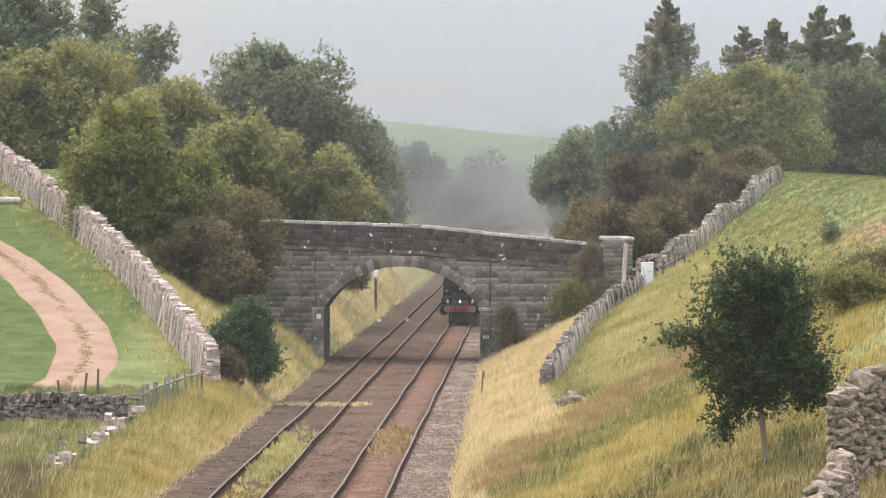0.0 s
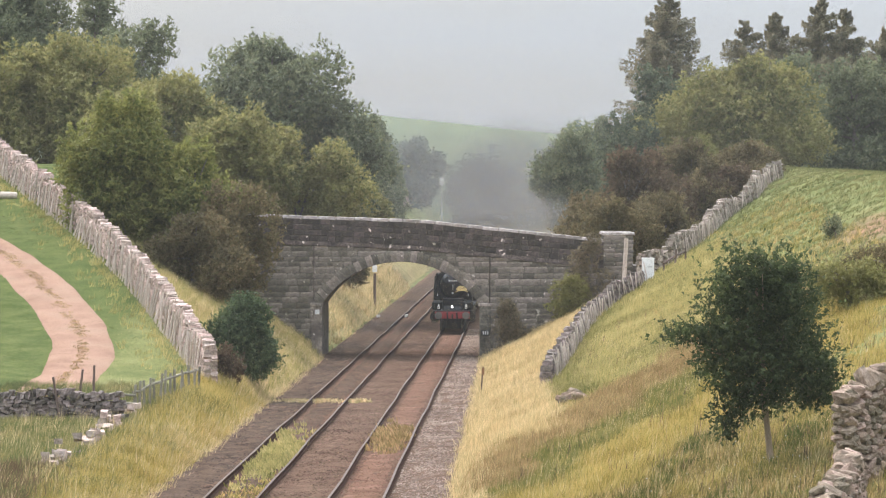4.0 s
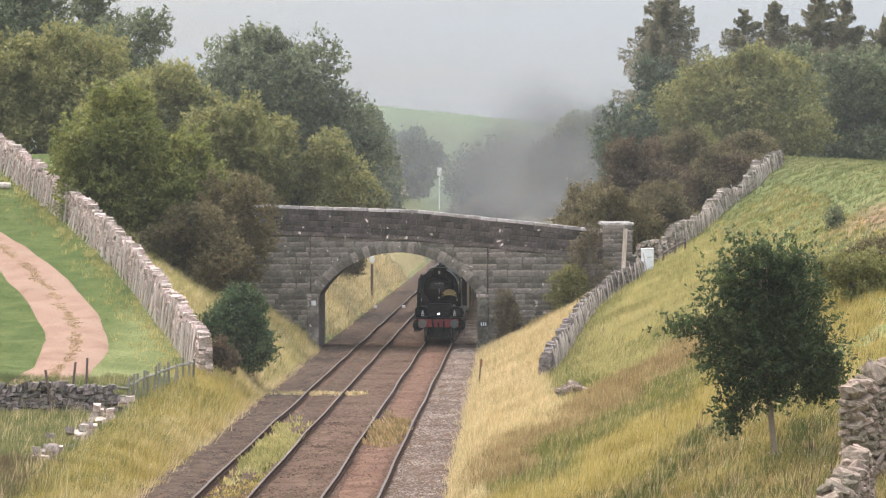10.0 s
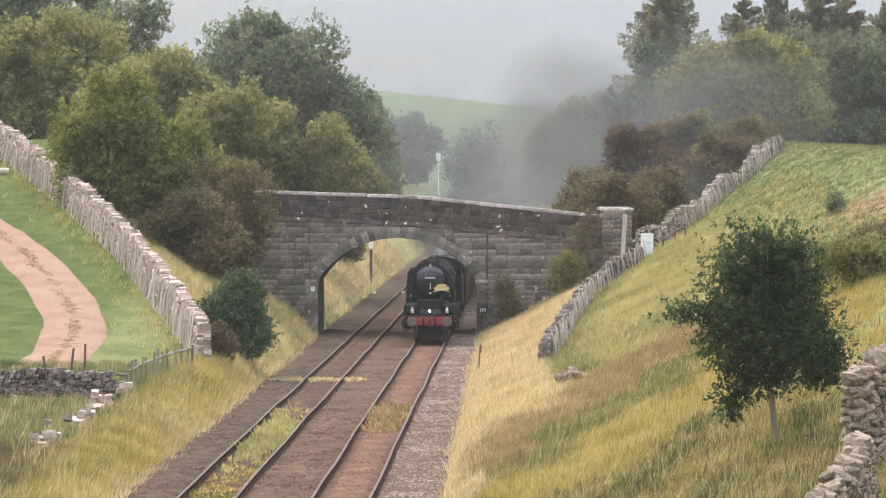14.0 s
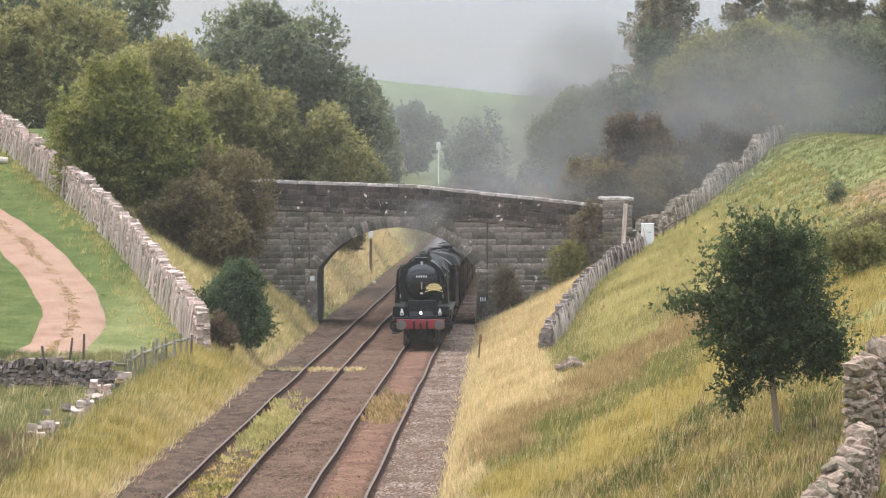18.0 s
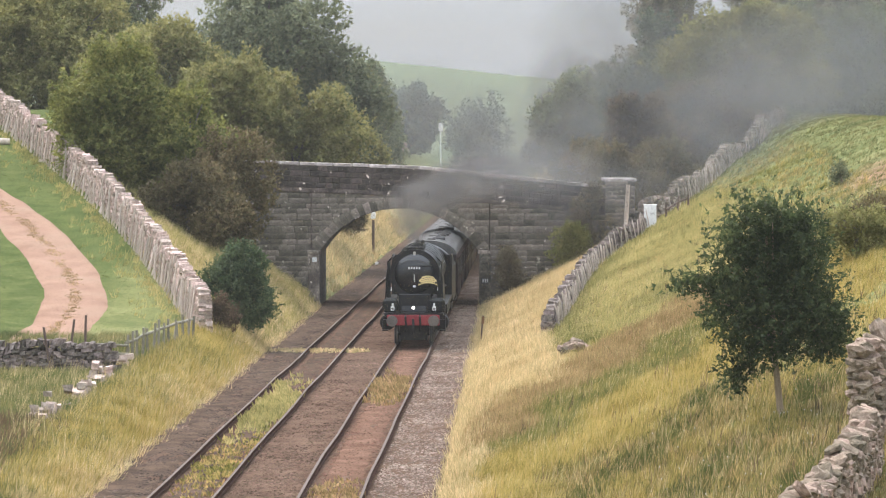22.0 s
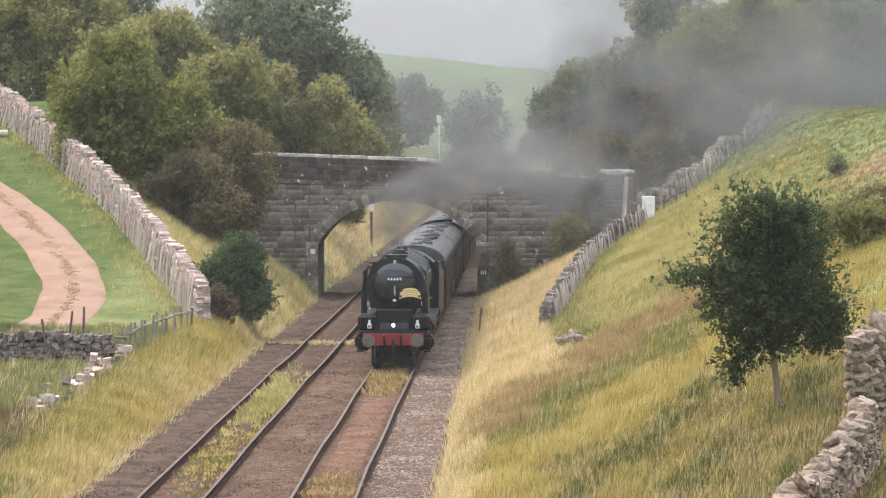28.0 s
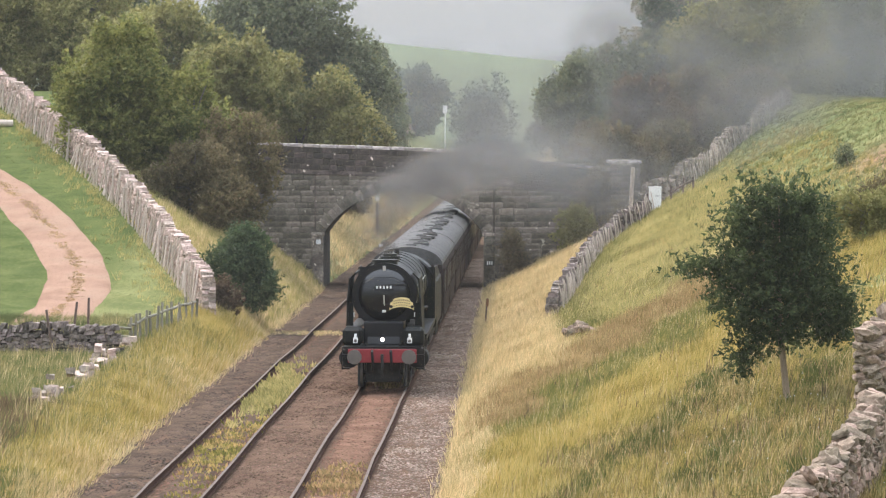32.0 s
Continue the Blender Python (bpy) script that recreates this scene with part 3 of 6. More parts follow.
def spandrel_bm():
    """The solid wall with the arch running through it."""
    xs = sorted(set([B_LEFT, ARCH_X - ARCH_HALF, ARCH_X + ARCH_HALF, 7.0] + list(np.linspace(ARCH_X - ARCH_HALF, ARCH_X + ARCH_HALF, 33)) + [-17, -14, 0, 3]))
    bm = bmesh.new()
    y0, y1 = B_Y, B_Y + B_DEEP
    for a, b in zip(xs, xs[1:]):
        mid = soffit((a + b) / 2)
        za, zb = ((soffit(a) or SPRING_Z), (soffit(b) or SPRING_Z)) if mid else (-1.0, -1.0)
        ta, tb = string_z(a), string_z(b)
        v = [bm.verts.new(p) for p in ((a, y0, za), (b, y0, zb), (b, y0, tb), (a, y0, ta), (a, y1, za), (b, y1, zb), (b, y1, tb), (a, y1, ta))]
        for q in ((0, 1, 2, 3), (5, 4, 7, 6), (4, 5, 1, 0), (3, 2, 6, 7)):
            bm.faces.new([v[i] for i in q])
    for x in (ARCH_X - ARCH_HALF, ARCH_X + ARCH_HALF):
        bm.faces.new([bm.verts.new(p) for p in ((x, y0, -1), (x, y1, -1), (x, y1, SPRING_Z), (x, y0, SPRING_Z))])
    bmesh.ops.remove_doubles(bm, verts=bm.verts[:], dist=0.001)
    bmesh.ops.recalc_face_normals(bm, faces=bm.faces[:])
    return bm


def band_bm(z0, z1, y0, y1, xs):
    """A course that follows the slope of the bridge: z0 and z1 are functions of x."""
    bm = bmesh.new()
    rings = [[bm.verts.new(p) for p in ((x, y0, z0(x)), (x, y1, z0(x)), (x, y1, z1(x)), (x, y0, z1(x)))] for x in xs]
    for r, s in zip(rings, rings[1:]):
        for k in range(4):
            bm.faces.new((r[k], r[(k + 1) % 4], s[(k + 1) % 4], s[k]))
    bm.faces.new(rings[0][::-1])
    bm.faces.new(rings[-1])
    bmesh.ops.recalc_face_normals(bm, faces=bm.faces[:])
    return bm


bridge = thing("stone_bridge", "weathered grey stone railway overbridge with one segmental arch", "bridge")
part("spandrel_wall", spandrel_bm(), M_joint, bridge)
for y_in, y_out in ((B_Y + 0.05, B_Y + 0.5), (B_Y + B_DEEP - 0.5, B_Y + B_DEEP - 0.05)):
    xs = [B_LEFT, -14, -10, -5.9, -5.3, -2, 1, B_RIGHT]
    parapet = part("parapet", band_bm(lambda x: string_z(x) + 0.1, lambda x: parapet_z(x) - 0.14, y_in, y_out, xs), M_joint, bridge, "dark sooty stone parapet")
    part("string_course", band_bm(lambda x: string_z(x) - 0.12, lambda x: string_z(x) + 0.1, y_in - (0.16 if y_in < B_Y + 1 else 0), y_out + (0 if y_in < B_Y + 1 else 0.16), xs), M_stone_dark, bridge, "projecting dark string course")
    if y_in < B_Y + 1:
        near_parapet = parapet
part("road_deck", band_bm(lambda x: string_z(x) - 0.05, lambda x: string_z(x) + 0.06, B_Y + 0.5, B_Y + B_DEEP - 0.5, xs), M_gravel, bridge, "gravelled lane over the bridge")
for x0, x1, zt in ((4.5, 6.12, 6.52),):
    for y in (B_Y - 0.12, B_Y + B_DEEP - 0.6):
        pil = part("end_pier", box_bm(((x0 + x1) / 2, y + 0.35, zt / 2 + 1.2, x1 - x0 - 0.1, 0.66, zt - 2.6)), M_joint, bridge, "square stone end pier")
        part("pier_cap", box_bm(((x0 + x1) / 2, y + 0.35, zt, x1 - x0 + 0.14, 0.95, 0.17), bevel=0.03), M_coping, pil, "pale weathered cap stone")
        if y < B_Y:
            near_pier = pil
for sx in (-1, 1):
    xc = ARCH_X + sx * (ARCH_HALF + 0.30)
    part("arch_pier", box_bm((xc, B_Y + 0.05, 0.9, 0.62, 0.32, 3.4), bevel=0.04), M_stone, bridge, "dressed stone pier below the springing")
    part("impost", box_bm((xc - sx * 0.02, B_Y + 0.02, SPRING_Z + 0.02, 0.72, 0.34, 0.2), bevel=0.03), M_stone, bridge)
B_BOARD = plain("painted_board", (0.72, 0.72, 0.70), 0.5)
for x, z, w, h, label in ((ARCH_X - ARCH_HALF - 0.25, 2.72 - 0.45, 0.24, 0.24, "small white square plate on the pier"),):
    part("bridge_plate", box_bm((x, B_Y - 0.12, z, w, 0.03, h)), B_BOARD, bridge, label)
plate = part("bridge_number", box_bm((ARCH_X + ARCH_HALF + 0.32, B_Y - 0.12, 1.15, 0.46, 0.04, 0.3)), plain("black_plate", (0.02, 0.02, 0.02), 0.5), bridge, "black plate with three white bars")
for k in range(3):
    part("plate_bar", box_bm((ARCH_X + ARCH_HALF + 0.20 + 0.12 * k, B_Y - 0.145, 1.15, 0.05, 0.02, 0.2)), B_BOARD, plate)
for x, z0 in ((ARCH_X + ARCH_HALF + 0.55, 2.7), (ARCH_X - ARCH_HALF - 0.42, 2.9)):
    part("drainpipe", tube_bm([(x, B_Y - 0.12, z0), (x, B_Y - 0.12, string_z(x) - 0.1)], [0.028, 0.028], 8), M_stone_dark, bridge, "dark iron drainpipe")


# ------------------------------------------------------------------ dry stone walls
def along(points, step):
    """Places and directions every step metres along a bent line of (x, y), rounded at its corners."""
    p = np.array(points, float)
    for _ in range(2):
        q = [p[0]]
        for a, b in zip(p, p[1:]):
            q += [a * 0.75 + b * 0.25, a * 0.25 + b * 0.75]
        p = np.array(q + [p[-1]])
    d = np.concatenate([[0], np.cumsum(np.hypot(*np.diff(p, axis=0).T))])
    s = np.arange(0, d[-1], step)
    xy = np.stack([np.interp(s, d, p[:, 0]), np.interp(s, d, p[:, 1])], -1)
    e = np.stack([np.interp(s + 0.4, d, p[:, 0]), np.interp(s + 0.4, d, p[:, 1])], -1) - np.stack([np.interp(s - 0.4, d, p[:, 0]), np.interp(s - 0.4, d, p[:, 1])], -1)
    return s, xy, np.arctan2(e[:, 1], e[:, 0])


def stone_boxes(centers, sizes, turns, rng, jitter=0.34, tilt=0.16):
    """Uneven blocks as arrays of vertices and faces."""
    n = len(centers)
    v = np.repeat(CUBE_V[None], n, 0) * (1 + rng.uniform(-jitter, jitter, (n, 8, 3)))
    v *= sizes[:, None, :]
    a = rng.normal(0, tilt, n)
    ca, sa = np.cos(a)[:, None], np.sin(a)[:, None]
    x, z = v[..., 0] * ca - v[..., 2] * sa, v[..., 0] * sa + v[..., 2] * ca
    c, s = np.cos(turns)[:, None], np.sin(turns)[:, None]
    out = np.stack([x * c - v[..., 1] * s, x * s + v[..., 1] * c, z], -1) + centers[:, None, :]
    f = (CUBE_F[None] + (np.arange(n) * 8)[:, None, None]).reshape(-1, 4)
    return out.reshape(-1, 3), f


def wall_stones(points, height, seed, course=0.17, long=(0.2, 0.42), thick=0.5, ragged=0.16, cap=True, cap_long=(0.12, 0.28), cap_high=(0.2, 0.38)):
    """Centres, sizes and turns of the stones of a coursed dry wall over the land. height: number or function of the share of its length."""
    rng = np.random.default_rng(seed)
    C, S, T = [], [], []
    s_all, xy, th = along(points, 0.05)
    total = s_all[-1]
    tall = height if callable(height) else (lambda u: height)
    for k in range(30):
        for side in (-1, 1):
            s = rng.uniform(-0.2, 0)
            while s < total:
                w = rng.uniform(*long)
                i = min(len(s_all) - 1, max(0, int((s + w / 2) / 0.05)))
                h = tall(s / total) + rng.normal(0, ragged * 0.4)
                z = (k + 0.5) * course
                if z < h:
                    off = side * (thick / 2 - 0.12) * (1.15 - 0.3 * z / 1.5)
                    x, y = xy[i][0] - math.sin(th[i]) * off, xy[i][1] + math.cos(th[i]) * off
                    C.append((x, y, land_at(xy[i][0], xy[i][1]) - 0.1 + z + rng.normal(0, 0.012)))
                    S.append((w * 0.96, 0.27, course * rng.uniform(0.8, 1.05)))
                    T.append(th[i] + rng.normal(0, 0.08))
                s += w
    if cap:
        s = 0.0
        while s < total:
            w = rng.uniform(*cap_long)
            i = min(len(s_all) - 1, int(s / 0.05))
            x, y = xy[i]
            C.append((x, y, land_at(x, y) - 0.1 + tall(s / total) + 0.1 + rng.normal(0, 0.05) + 0.07 * math.sin(s * 0.9) + 0.06 * math.sin(s * 2.3)))
            S.append((w, thick * 0.85, rng.uniform(*cap_high)))
            T.append(th[i] + rng.normal(0, 0.2))
            s += w * 0.95
    return np.array(C), np.array(S), np.array(T), rng


def post_data(name, h, r, mat):
    bm = tube_bm([(0, 0, -0.3), (0.01, 0, h * 0.5), (0, 0.01, h)], [r, r * 0.95, r * 0.85], 6)
    me = bpy.data.meshes.new(name)
    bm.to_mesh(me)
    bm.free()
    me.materials.append(mat)
    return me


SHORT_POSTS = [post_data("fence_post", h, r, M_wood) for h, r in ((0.98, 0.032), (1.12, 0.028), (0.88, 0.034))]
POSTS = [post_data("fence_post", h, r, M_wood) for h, r in ((1.5, 0.05), (1.7, 0.042), (1.35, 0.055))]


def posts_along(parent, points, step, side, seed, lean=9.0, sink=0.05):
    """Stakes that lean against one side of a wall."""
    rng = random.Random(seed)
    s, xy, th = along(points, 0.1)
    at = 0.4
    while at < s[-1]:
        i = int(at / 0.1)
        x, y = xy[i][0] - math.sin(th[i]) * side, xy[i][1] + math.cos(th[i]) * side
        m = pose(x, y, land_at(x, y) - sink, rng.gauss(0, 6), rng.gauss(lean, 7), rng.uniform(0, 30))
        piece("fence_post", rng.choice(SHORT_POSTS if lean < 7 else POSTS), parent, m, "split timber fence stake")
        at += step * rng.uniform(0.6, 1.4)


def dry_wall(label, points, height, seed, mat, post_step=0, post_side=-0.42, lean=9.0, **more):
    wall = thing("dry_stone_wall", label, "stone wall", group="dry stone walls")
    c, s, t, rng = wall_stones(points, height, seed, **more)
    v, f = stone_boxes(c, s, t, rng)
    tagged(piece("stones", mesh_data("stones", v, f, mat), wall), kind="stuff")
    if post_step:
        posts_along(wall, points, post_step, post_side, seed, lean)
    return wall


LEFT_WALL = [(-12.4, 136.5), (-14.6, 147), (-18.2, 161), (-21.5, 172), (-25, 183), (-30.7, 200), (-37, 216)]
dry_wall("pale limestone dry wall lined with leaning timber stakes, climbing the field", LEFT_WALL, 1.45, 11, M_drystone, 0.62, 0.60, 9, course=0.14, long=(0.14, 0.32), ragged=0.3, cap_long=(0.12, 0.26), cap_high=(0.18, 0.36))
dry_wall("dark grey dry stone field wall across the grass", [(-25, 120.2), (-18.2, 119.5), (-13.8, 118.6)], 0.92, 12, M_drystone_dark, ragged=0.2, course=0.12, long=(0.14, 0.32), cap_long=(0.1, 0.22), cap_high=(0.15, 0.25))
dry_wall("low tumbled dry stone wall in long grass", [(-14.0, 101), (-13.85, 108), (-13.9, 115), (-13.8, 122)], lambda u: 0.10 + 0.16 * math.sin(21 * u), 13, M_drystone, thick=0.55, ragged=0.6, cap=False, course=0.2, long=(0.14, 0.34))
dry_wall("dry stone wall with timber stakes running down the bank", [(1.02, 137.6), (1.4, 141.6), (2.0, 149.6), (2.7, 160.4), (3.65, 170.2), (4.6, 173.6), (5.7, 175.5), (6.4, 178.6)], lambda u: 0.55 + 0.3 * min(1, u * 8) - 0.14 * u + 0.08 * math.sin(23 * u), 14, M_drystone_dark, 0.42, -0.42, -11, course=0.12, long=(0.1, 0.24), thick=0.42, ragged=0.3, cap_long=(0.08, 0.2), cap_high=(0.14, 0.36))
dry_wall("dry stone wall with timber stakes climbing past the meadow", [(7.9, 184.6), (8.6, 186), (10.2, 191.8), (11.4, 198.2), (12.5, 201.4), (13.6, 203), (14.7, 211), (15.6, 214), (16.3, 214.5)], lambda u: 0.92 + 0.2 * math.sin(19 * u) + 0.12 * math.sin(41 * u), 15, M_drystone, 0.4, -0.5, -9, course=0.12, long=(0.12, 0.3), cap_long=(0.1, 0.26), cap_high=(0.14, 0.34))
dry_wall("weathered dry stone wall along the cutting beyond the bridge", [(-17.2, 440), (-18.0, 500), (-18.6, 560)], 1.5, 16, M_drystone, 2.0, -0.45, 5, course=0.3, long=(0.4, 0.8))
dry_wall("low dry stone wall with leaning stakes behind the white cabinet", [(6.4, 184.3), (7.0, 184.0), (7.9, 184.6)], lambda u: 1.3 - 0.5 * u, 17, M_drystone, 0.45, -0.46, 2, course=0.13, long=(0.14, 0.3), cap_long=(0.12, 0.26), cap_high=(0.14, 0.26))


# ------------------------------------------------------------------ trees, bushes and grass
def leaves(lobes, count, size, seed, droop=0.0, shell=0.5):
    """Leafy twigs that spring from the outer part of several lobes (x, y, z, rx, ry, rz): arrays of vertices and triangles."""
    rng = np.random.default_rng(seed)
    per = 8
    n, size = int(count * 3.7) // per, size * 0.47
    L = np.array(lobes, float)
    area = (L[:, 3] * L[:, 4] + L[:, 4] * L[:, 5] + L[:, 3] * L[:, 5])
    which = rng.choice(len(L), n, p=area / area.sum())
    d = rng.normal(size=(n, 3))
    d /= np.linalg.norm(d, axis=1)[:, None]
    clump = np.array([noise.noise(Vector((a * 3.0 + w * 7, b * 3.0, c * 3.0))) for a, b, c, w in zip(d[:, 0], d[:, 1], d[:, 2], which)])
    r = (1 - (1 - shell) * rng.random(n) ** 1.3) * (0.97 + 0.3 * clump)
    root = L[which, :3] + d * L[which, 3:] * r[:, None]
    way = d + rng.normal(size=(n, 3)) * 0.4 + np.array([0.12, 0, 0.45 - droop])
    way /= np.linalg.norm(way, axis=1)[:, None]
    long = (0.12 + 0.26 * L[which, 3:].mean(1)) * rng.uniform(0.4, 1.7, n)
    t = rng.random((n, per))
    p = (root[:, None, :] + way[:, None, :] * (long[:, None] * t)[..., None] + rng.normal(0, 1, (n, per, 3)) * size * 0.8).reshape(-1, 3)
    m = n * per
    u = np.repeat(way, per, 0) * 0.6 + rng.normal(size=(m, 3)) * 0.7
    u /= np.linalg.norm(u, axis=1)[:, None]
    w = np.cross(u, np.repeat(d, per, 0) + rng.normal(size=(m, 3)) * 0.6)
    w /= np.linalg.norm(w, axis=1)[:, None] + 1e-6
    s = size * rng.uniform(0.6, 1.35, m)[:, None]
    v = np.stack([p - u * s - w * s * 0.65, p - u * s + w * s * 0.65, p + u * s * 1.3], 1).reshape(-1, 3)
    return v, np.arange(m * 3).reshape(-1, 3)


def trunk_bm(base, top, r, limbs, seed, lobes):
    rng = random.Random(seed)
    b, t = Vector(base), Vector(top)
    mid = b.lerp(t, 0.5) + Vector((rng.uniform(-1, 1), rng.uniform(-1, 1), 0)) * r * 1.5
    bm = tube_bm([b, mid, t], [r, r * 0.75, r * 0.3], 8)
    for i in range(limbs):
        lobe = lobes[i % len(lobes)]
        s = b.lerp(t, rng.uniform(0.35, 0.8))
        e = Vector(lobe[:3]) + Vector((rng.uniform(-0.5, 0.5) * lobe[3], rng.uniform(-0.5, 0.5) * lobe[4], rng.uniform(0, 0.5) * lobe[5]))
        tube_bm([s, s.lerp(e, 0.5) + Vector((0, 0, 0.08 * (e - s).length)), e], [r * 0.4, r * 0.25, r * 0.08], 5, bm)
    return bm


def broadleaf(name, label, category, x, y, top, wide, mat, count, size, seed, low=0.2, lobes=9, deep=None, bark=None, lean=0.0, flat=1.0, group="", ground_z=None, droop=0.0):
    """A tree or bush at x, y: crown from a share `low` of its height up to z = top, `wide` metres across."""
    rng = random.Random(seed)
    z0 = land_at(x, y) if ground_z is None else ground_z
    h = top - z0
    deep = deep or wide
    ob = thing(name, label, category, pose(x, y, z0), group)
    L = []
    lobes = int(lobes * 2.3)
    for i in range(lobes):
        a = rng.uniform(0, 2 * math.pi)
        k = rng.random() ** 0.5
        zz = low + (1 - low) * rng.uniform(0.05, 0.9)
        girth = math.sin(math.pi * min(0.95, max(0.12, (zz - low) / (1 - low) * 0.75 + 0.22)))
        px, py = math.cos(a) * k * wide * 0.43 * girth + lean * zz, math.sin(a) * k * deep * 0.43 * girth
        s = rng.uniform(0.6, 1.25)
        rz = min(h * (1 - low) * 0.20 * s, h * (1.02 - zz))
        L.append((px, py, zz * h, wide * 0.19 * s * girth + 0.1, deep * 0.19 * s * girth + 0.1, max(0.3, rz) * flat))
    v, f = leaves(L, count, size, seed, droop)
    piece("crown", mesh_data("crown", v, f, mat), ob)
    part("trunk", trunk_bm((0, 0, -0.2), (lean * 0.7, 0, h * 0.75), max(0.06, wide * 0.028), max(3, lobes // 2), seed, L), bark or M_bark, ob)
    return ob


def conifer(label, x, y, top, wide, mat, seed, bare=0.1, group="conifers on the ridge", wind=0.0):
    """A tall wind-blown conifer: whorls of long level branches with hanging sprays, and gaps between the tiers."""
    rng = np.random.default_rng(seed)
    z0 = land_at(x, y)
    h = top - z0
    ob = thing("conifer_tree", label, "tree", pose(x, y, z0), group)
    bm = tube_bm([(0, 0, -0.3), (wind * 0.3, 0, h * 0.5), (wind, 0, h)], [0.2, 0.12, 0.02], 7)
    V = []
    z = h * bare
    while z < h * 0.985:
        u = (z / h - bare) / (1 - bare)
        for k in range(int(rng.integers(5, 8))):
            zz = z + rng.normal(0, 0.10)
            long = wide * min(1.0, 1.75 * (1.02 - u) ** 0.9) * rng.uniform(0.5, 1.25)
            a = rng.uniform(0, 2 * math.pi)
            root = np.array([wind * zz / h, 0, zz])
            rise = rng.uniform(-0.22, 0.12) + 0.45 * u ** 3
            tip = root + np.array([math.cos(a) * long + 0.18 * wind * long, math.sin(a) * long, rise * long])
            mid = (root + tip) / 2 - np.array([0, 0, 0.07 * long])
            tube_bm([root, mid, tip], [0.04, 0.025, 0.008], 4, bm)
            per = int(40 + 105 * long)
            t = rng.random(per) ** 0.75
            p = np.where(t[:, None] < 0.5, root + (mid - root) * 2 * t[:, None], mid + (tip - mid) * (2 * t[:, None] - 1))
            across = np.array([-math.sin(a), math.cos(a), 0])
            p = p + across * (rng.normal(0, 0.16, per) * long * (1.1 - t))[:, None]
            hang = rng.random(per) ** 1.3 * (0.16 + 0.2 * long)
            p[:, 2] -= hang
            d = rng.normal(size=(per, 3)) * 0.5 + (tip - root) / max(long, 0.1) * 0.6 + np.array([0, 0, -0.45])
            d /= np.linalg.norm(d, axis=1)[:, None]
            w = np.cross(d, rng.normal(size=(per, 3)))
            w /= np.linalg.norm(w, axis=1)[:, None]
            s = rng.uniform(0.05, 0.13, per)[:, None]
            V.append(np.stack([p - d * s - w * s * 0.5, p - d * s + w * s * 0.5, p + d * s * 1.3], 1).reshape(-1, 3))
        z += rng.uniform(0.24, 0.40)
    V = np.concatenate(V)
    piece("crown", mesh_data("crown", V, np.arange(len(V)).reshape(-1, 3), mat), ob)
    part("trunk", bm, M_bark, ob)
    return ob


# woods on the left bank
BANK = "trees on the left bank"
broadleaf("oak_tree", "tall dark green oak on the hillside", "tree", -41.5, 268, 27, 15, L_oak, 9000, 0.34, 21, 0.25, 12, 9, group=BANK)
broadleaf("oak_tree", "dark green oak at the wood's edge", "tree", -34, 272, 25.5, 9, L_oak, 5000, 0.32, 22, 0.25, 9, 8, group=BANK)
broadleaf("ash_tree", "slender ash with an airy open crown", "tree", -28.2, 252, 22.2, 5.2, L_oak, 1500, 0.30, 23, 0.45, 8, 5, group=BANK)
broadleaf("willow_bush", "broad olive-green willow thicket", "tree", -29.0, 226, 19.2, 10, L_olive, 9000, 0.26, 24, 0.05, 14, 8, group=BANK)
broadleaf("willow_bush", "yellowish olive willow thicket behind the wall", "tree", -34.0, 224, 18.6, 9, L_olive, 7000, 0.26, 25, 0.05, 12, 8, group=BANK)
broadleaf("willow_bush", "rounded olive willow behind the sycamore", "tree", -22.5, 214, 16.2, 8, L_olive, 7000, 0.26, 26, 0.05, 12, 8, group=BANK)
broadleaf("oak_tree", "large dark oak rising behind the bridge", "tree", -17.6, 236, 19.3, 15.0, L_oak, 16000, 0.30, 27, 0.15, 16, 9, group=BANK)
broadleaf("oak_tree", "spreading dark oak over the cutting", "tree", -13.4, 240, 16.6, 8.0, L_oak, 7500, 0.30, 28, 0.38, 10, 7, group=BANK)
broadleaf("sycamore_tree", "bright green sycamore beside the stone wall", "tree", -20.8, 178, 13.8, 6.6, L_bright, 9000, 0.22, 29, 0.0, 12, 5, group=BANK)
broadleaf("sycamore_tree", "light green sycamore bough in the thicket", "tree", -17.2, 180, 11.6, 5.5, L_bright, 6500, 0.22, 30, 0.0, 10, 5, group=BANK)
broadleaf("hawthorn_bush", "brown-green hawthorn bush above the bridge end", "bush", -16.6, 174, 7.6, 5.6, L_brown, 7000, 0.17, 31, 0.02, 12, 4, group=BANK)
broadleaf("hawthorn_bush", "russet hawthorn against the bridge wall", "bush", -14.9, 178, 9.4, 4.4, L_brown, 6000, 0.17, 32, 0.02, 11, 4, group=BANK)
broadleaf("willow_bush", "pale olive willow above the parapet", "tree", -13.4, 206, 12.6, 7.5, L_olive, 8500, 0.24, 33, 0.40, 13, 6, group=BANK)
broadleaf("willow_bush", "feathery olive willow over the cutting side", "tree", -13.6, 290, 14.6, 8.0, L_olive, 7000, 0.28, 34, 0.2, 12, 7, group=BANK)
broadleaf("willow_bush", "dull green willow in the bank thicket", "tree", -17.0, 204, 14.0, 6.5, L_olive, 7000, 0.24, 35, 0.05, 12, 6, group=BANK)
broadleaf("ash_tree", "grey-green ash leaning over the line", "tree", -13.9, 330, 16.0, 6.0, L_oak, 4500, 0.3, 36, 0.15, 9, 6, group=BANK)
broadleaf("conifer_bush", "dense dark green bush by the trackside", "bush", -11.9, 146, 4.3, 3.3, L_yew, 8500, 0.13, 37, 0.02, 11, 2.6)
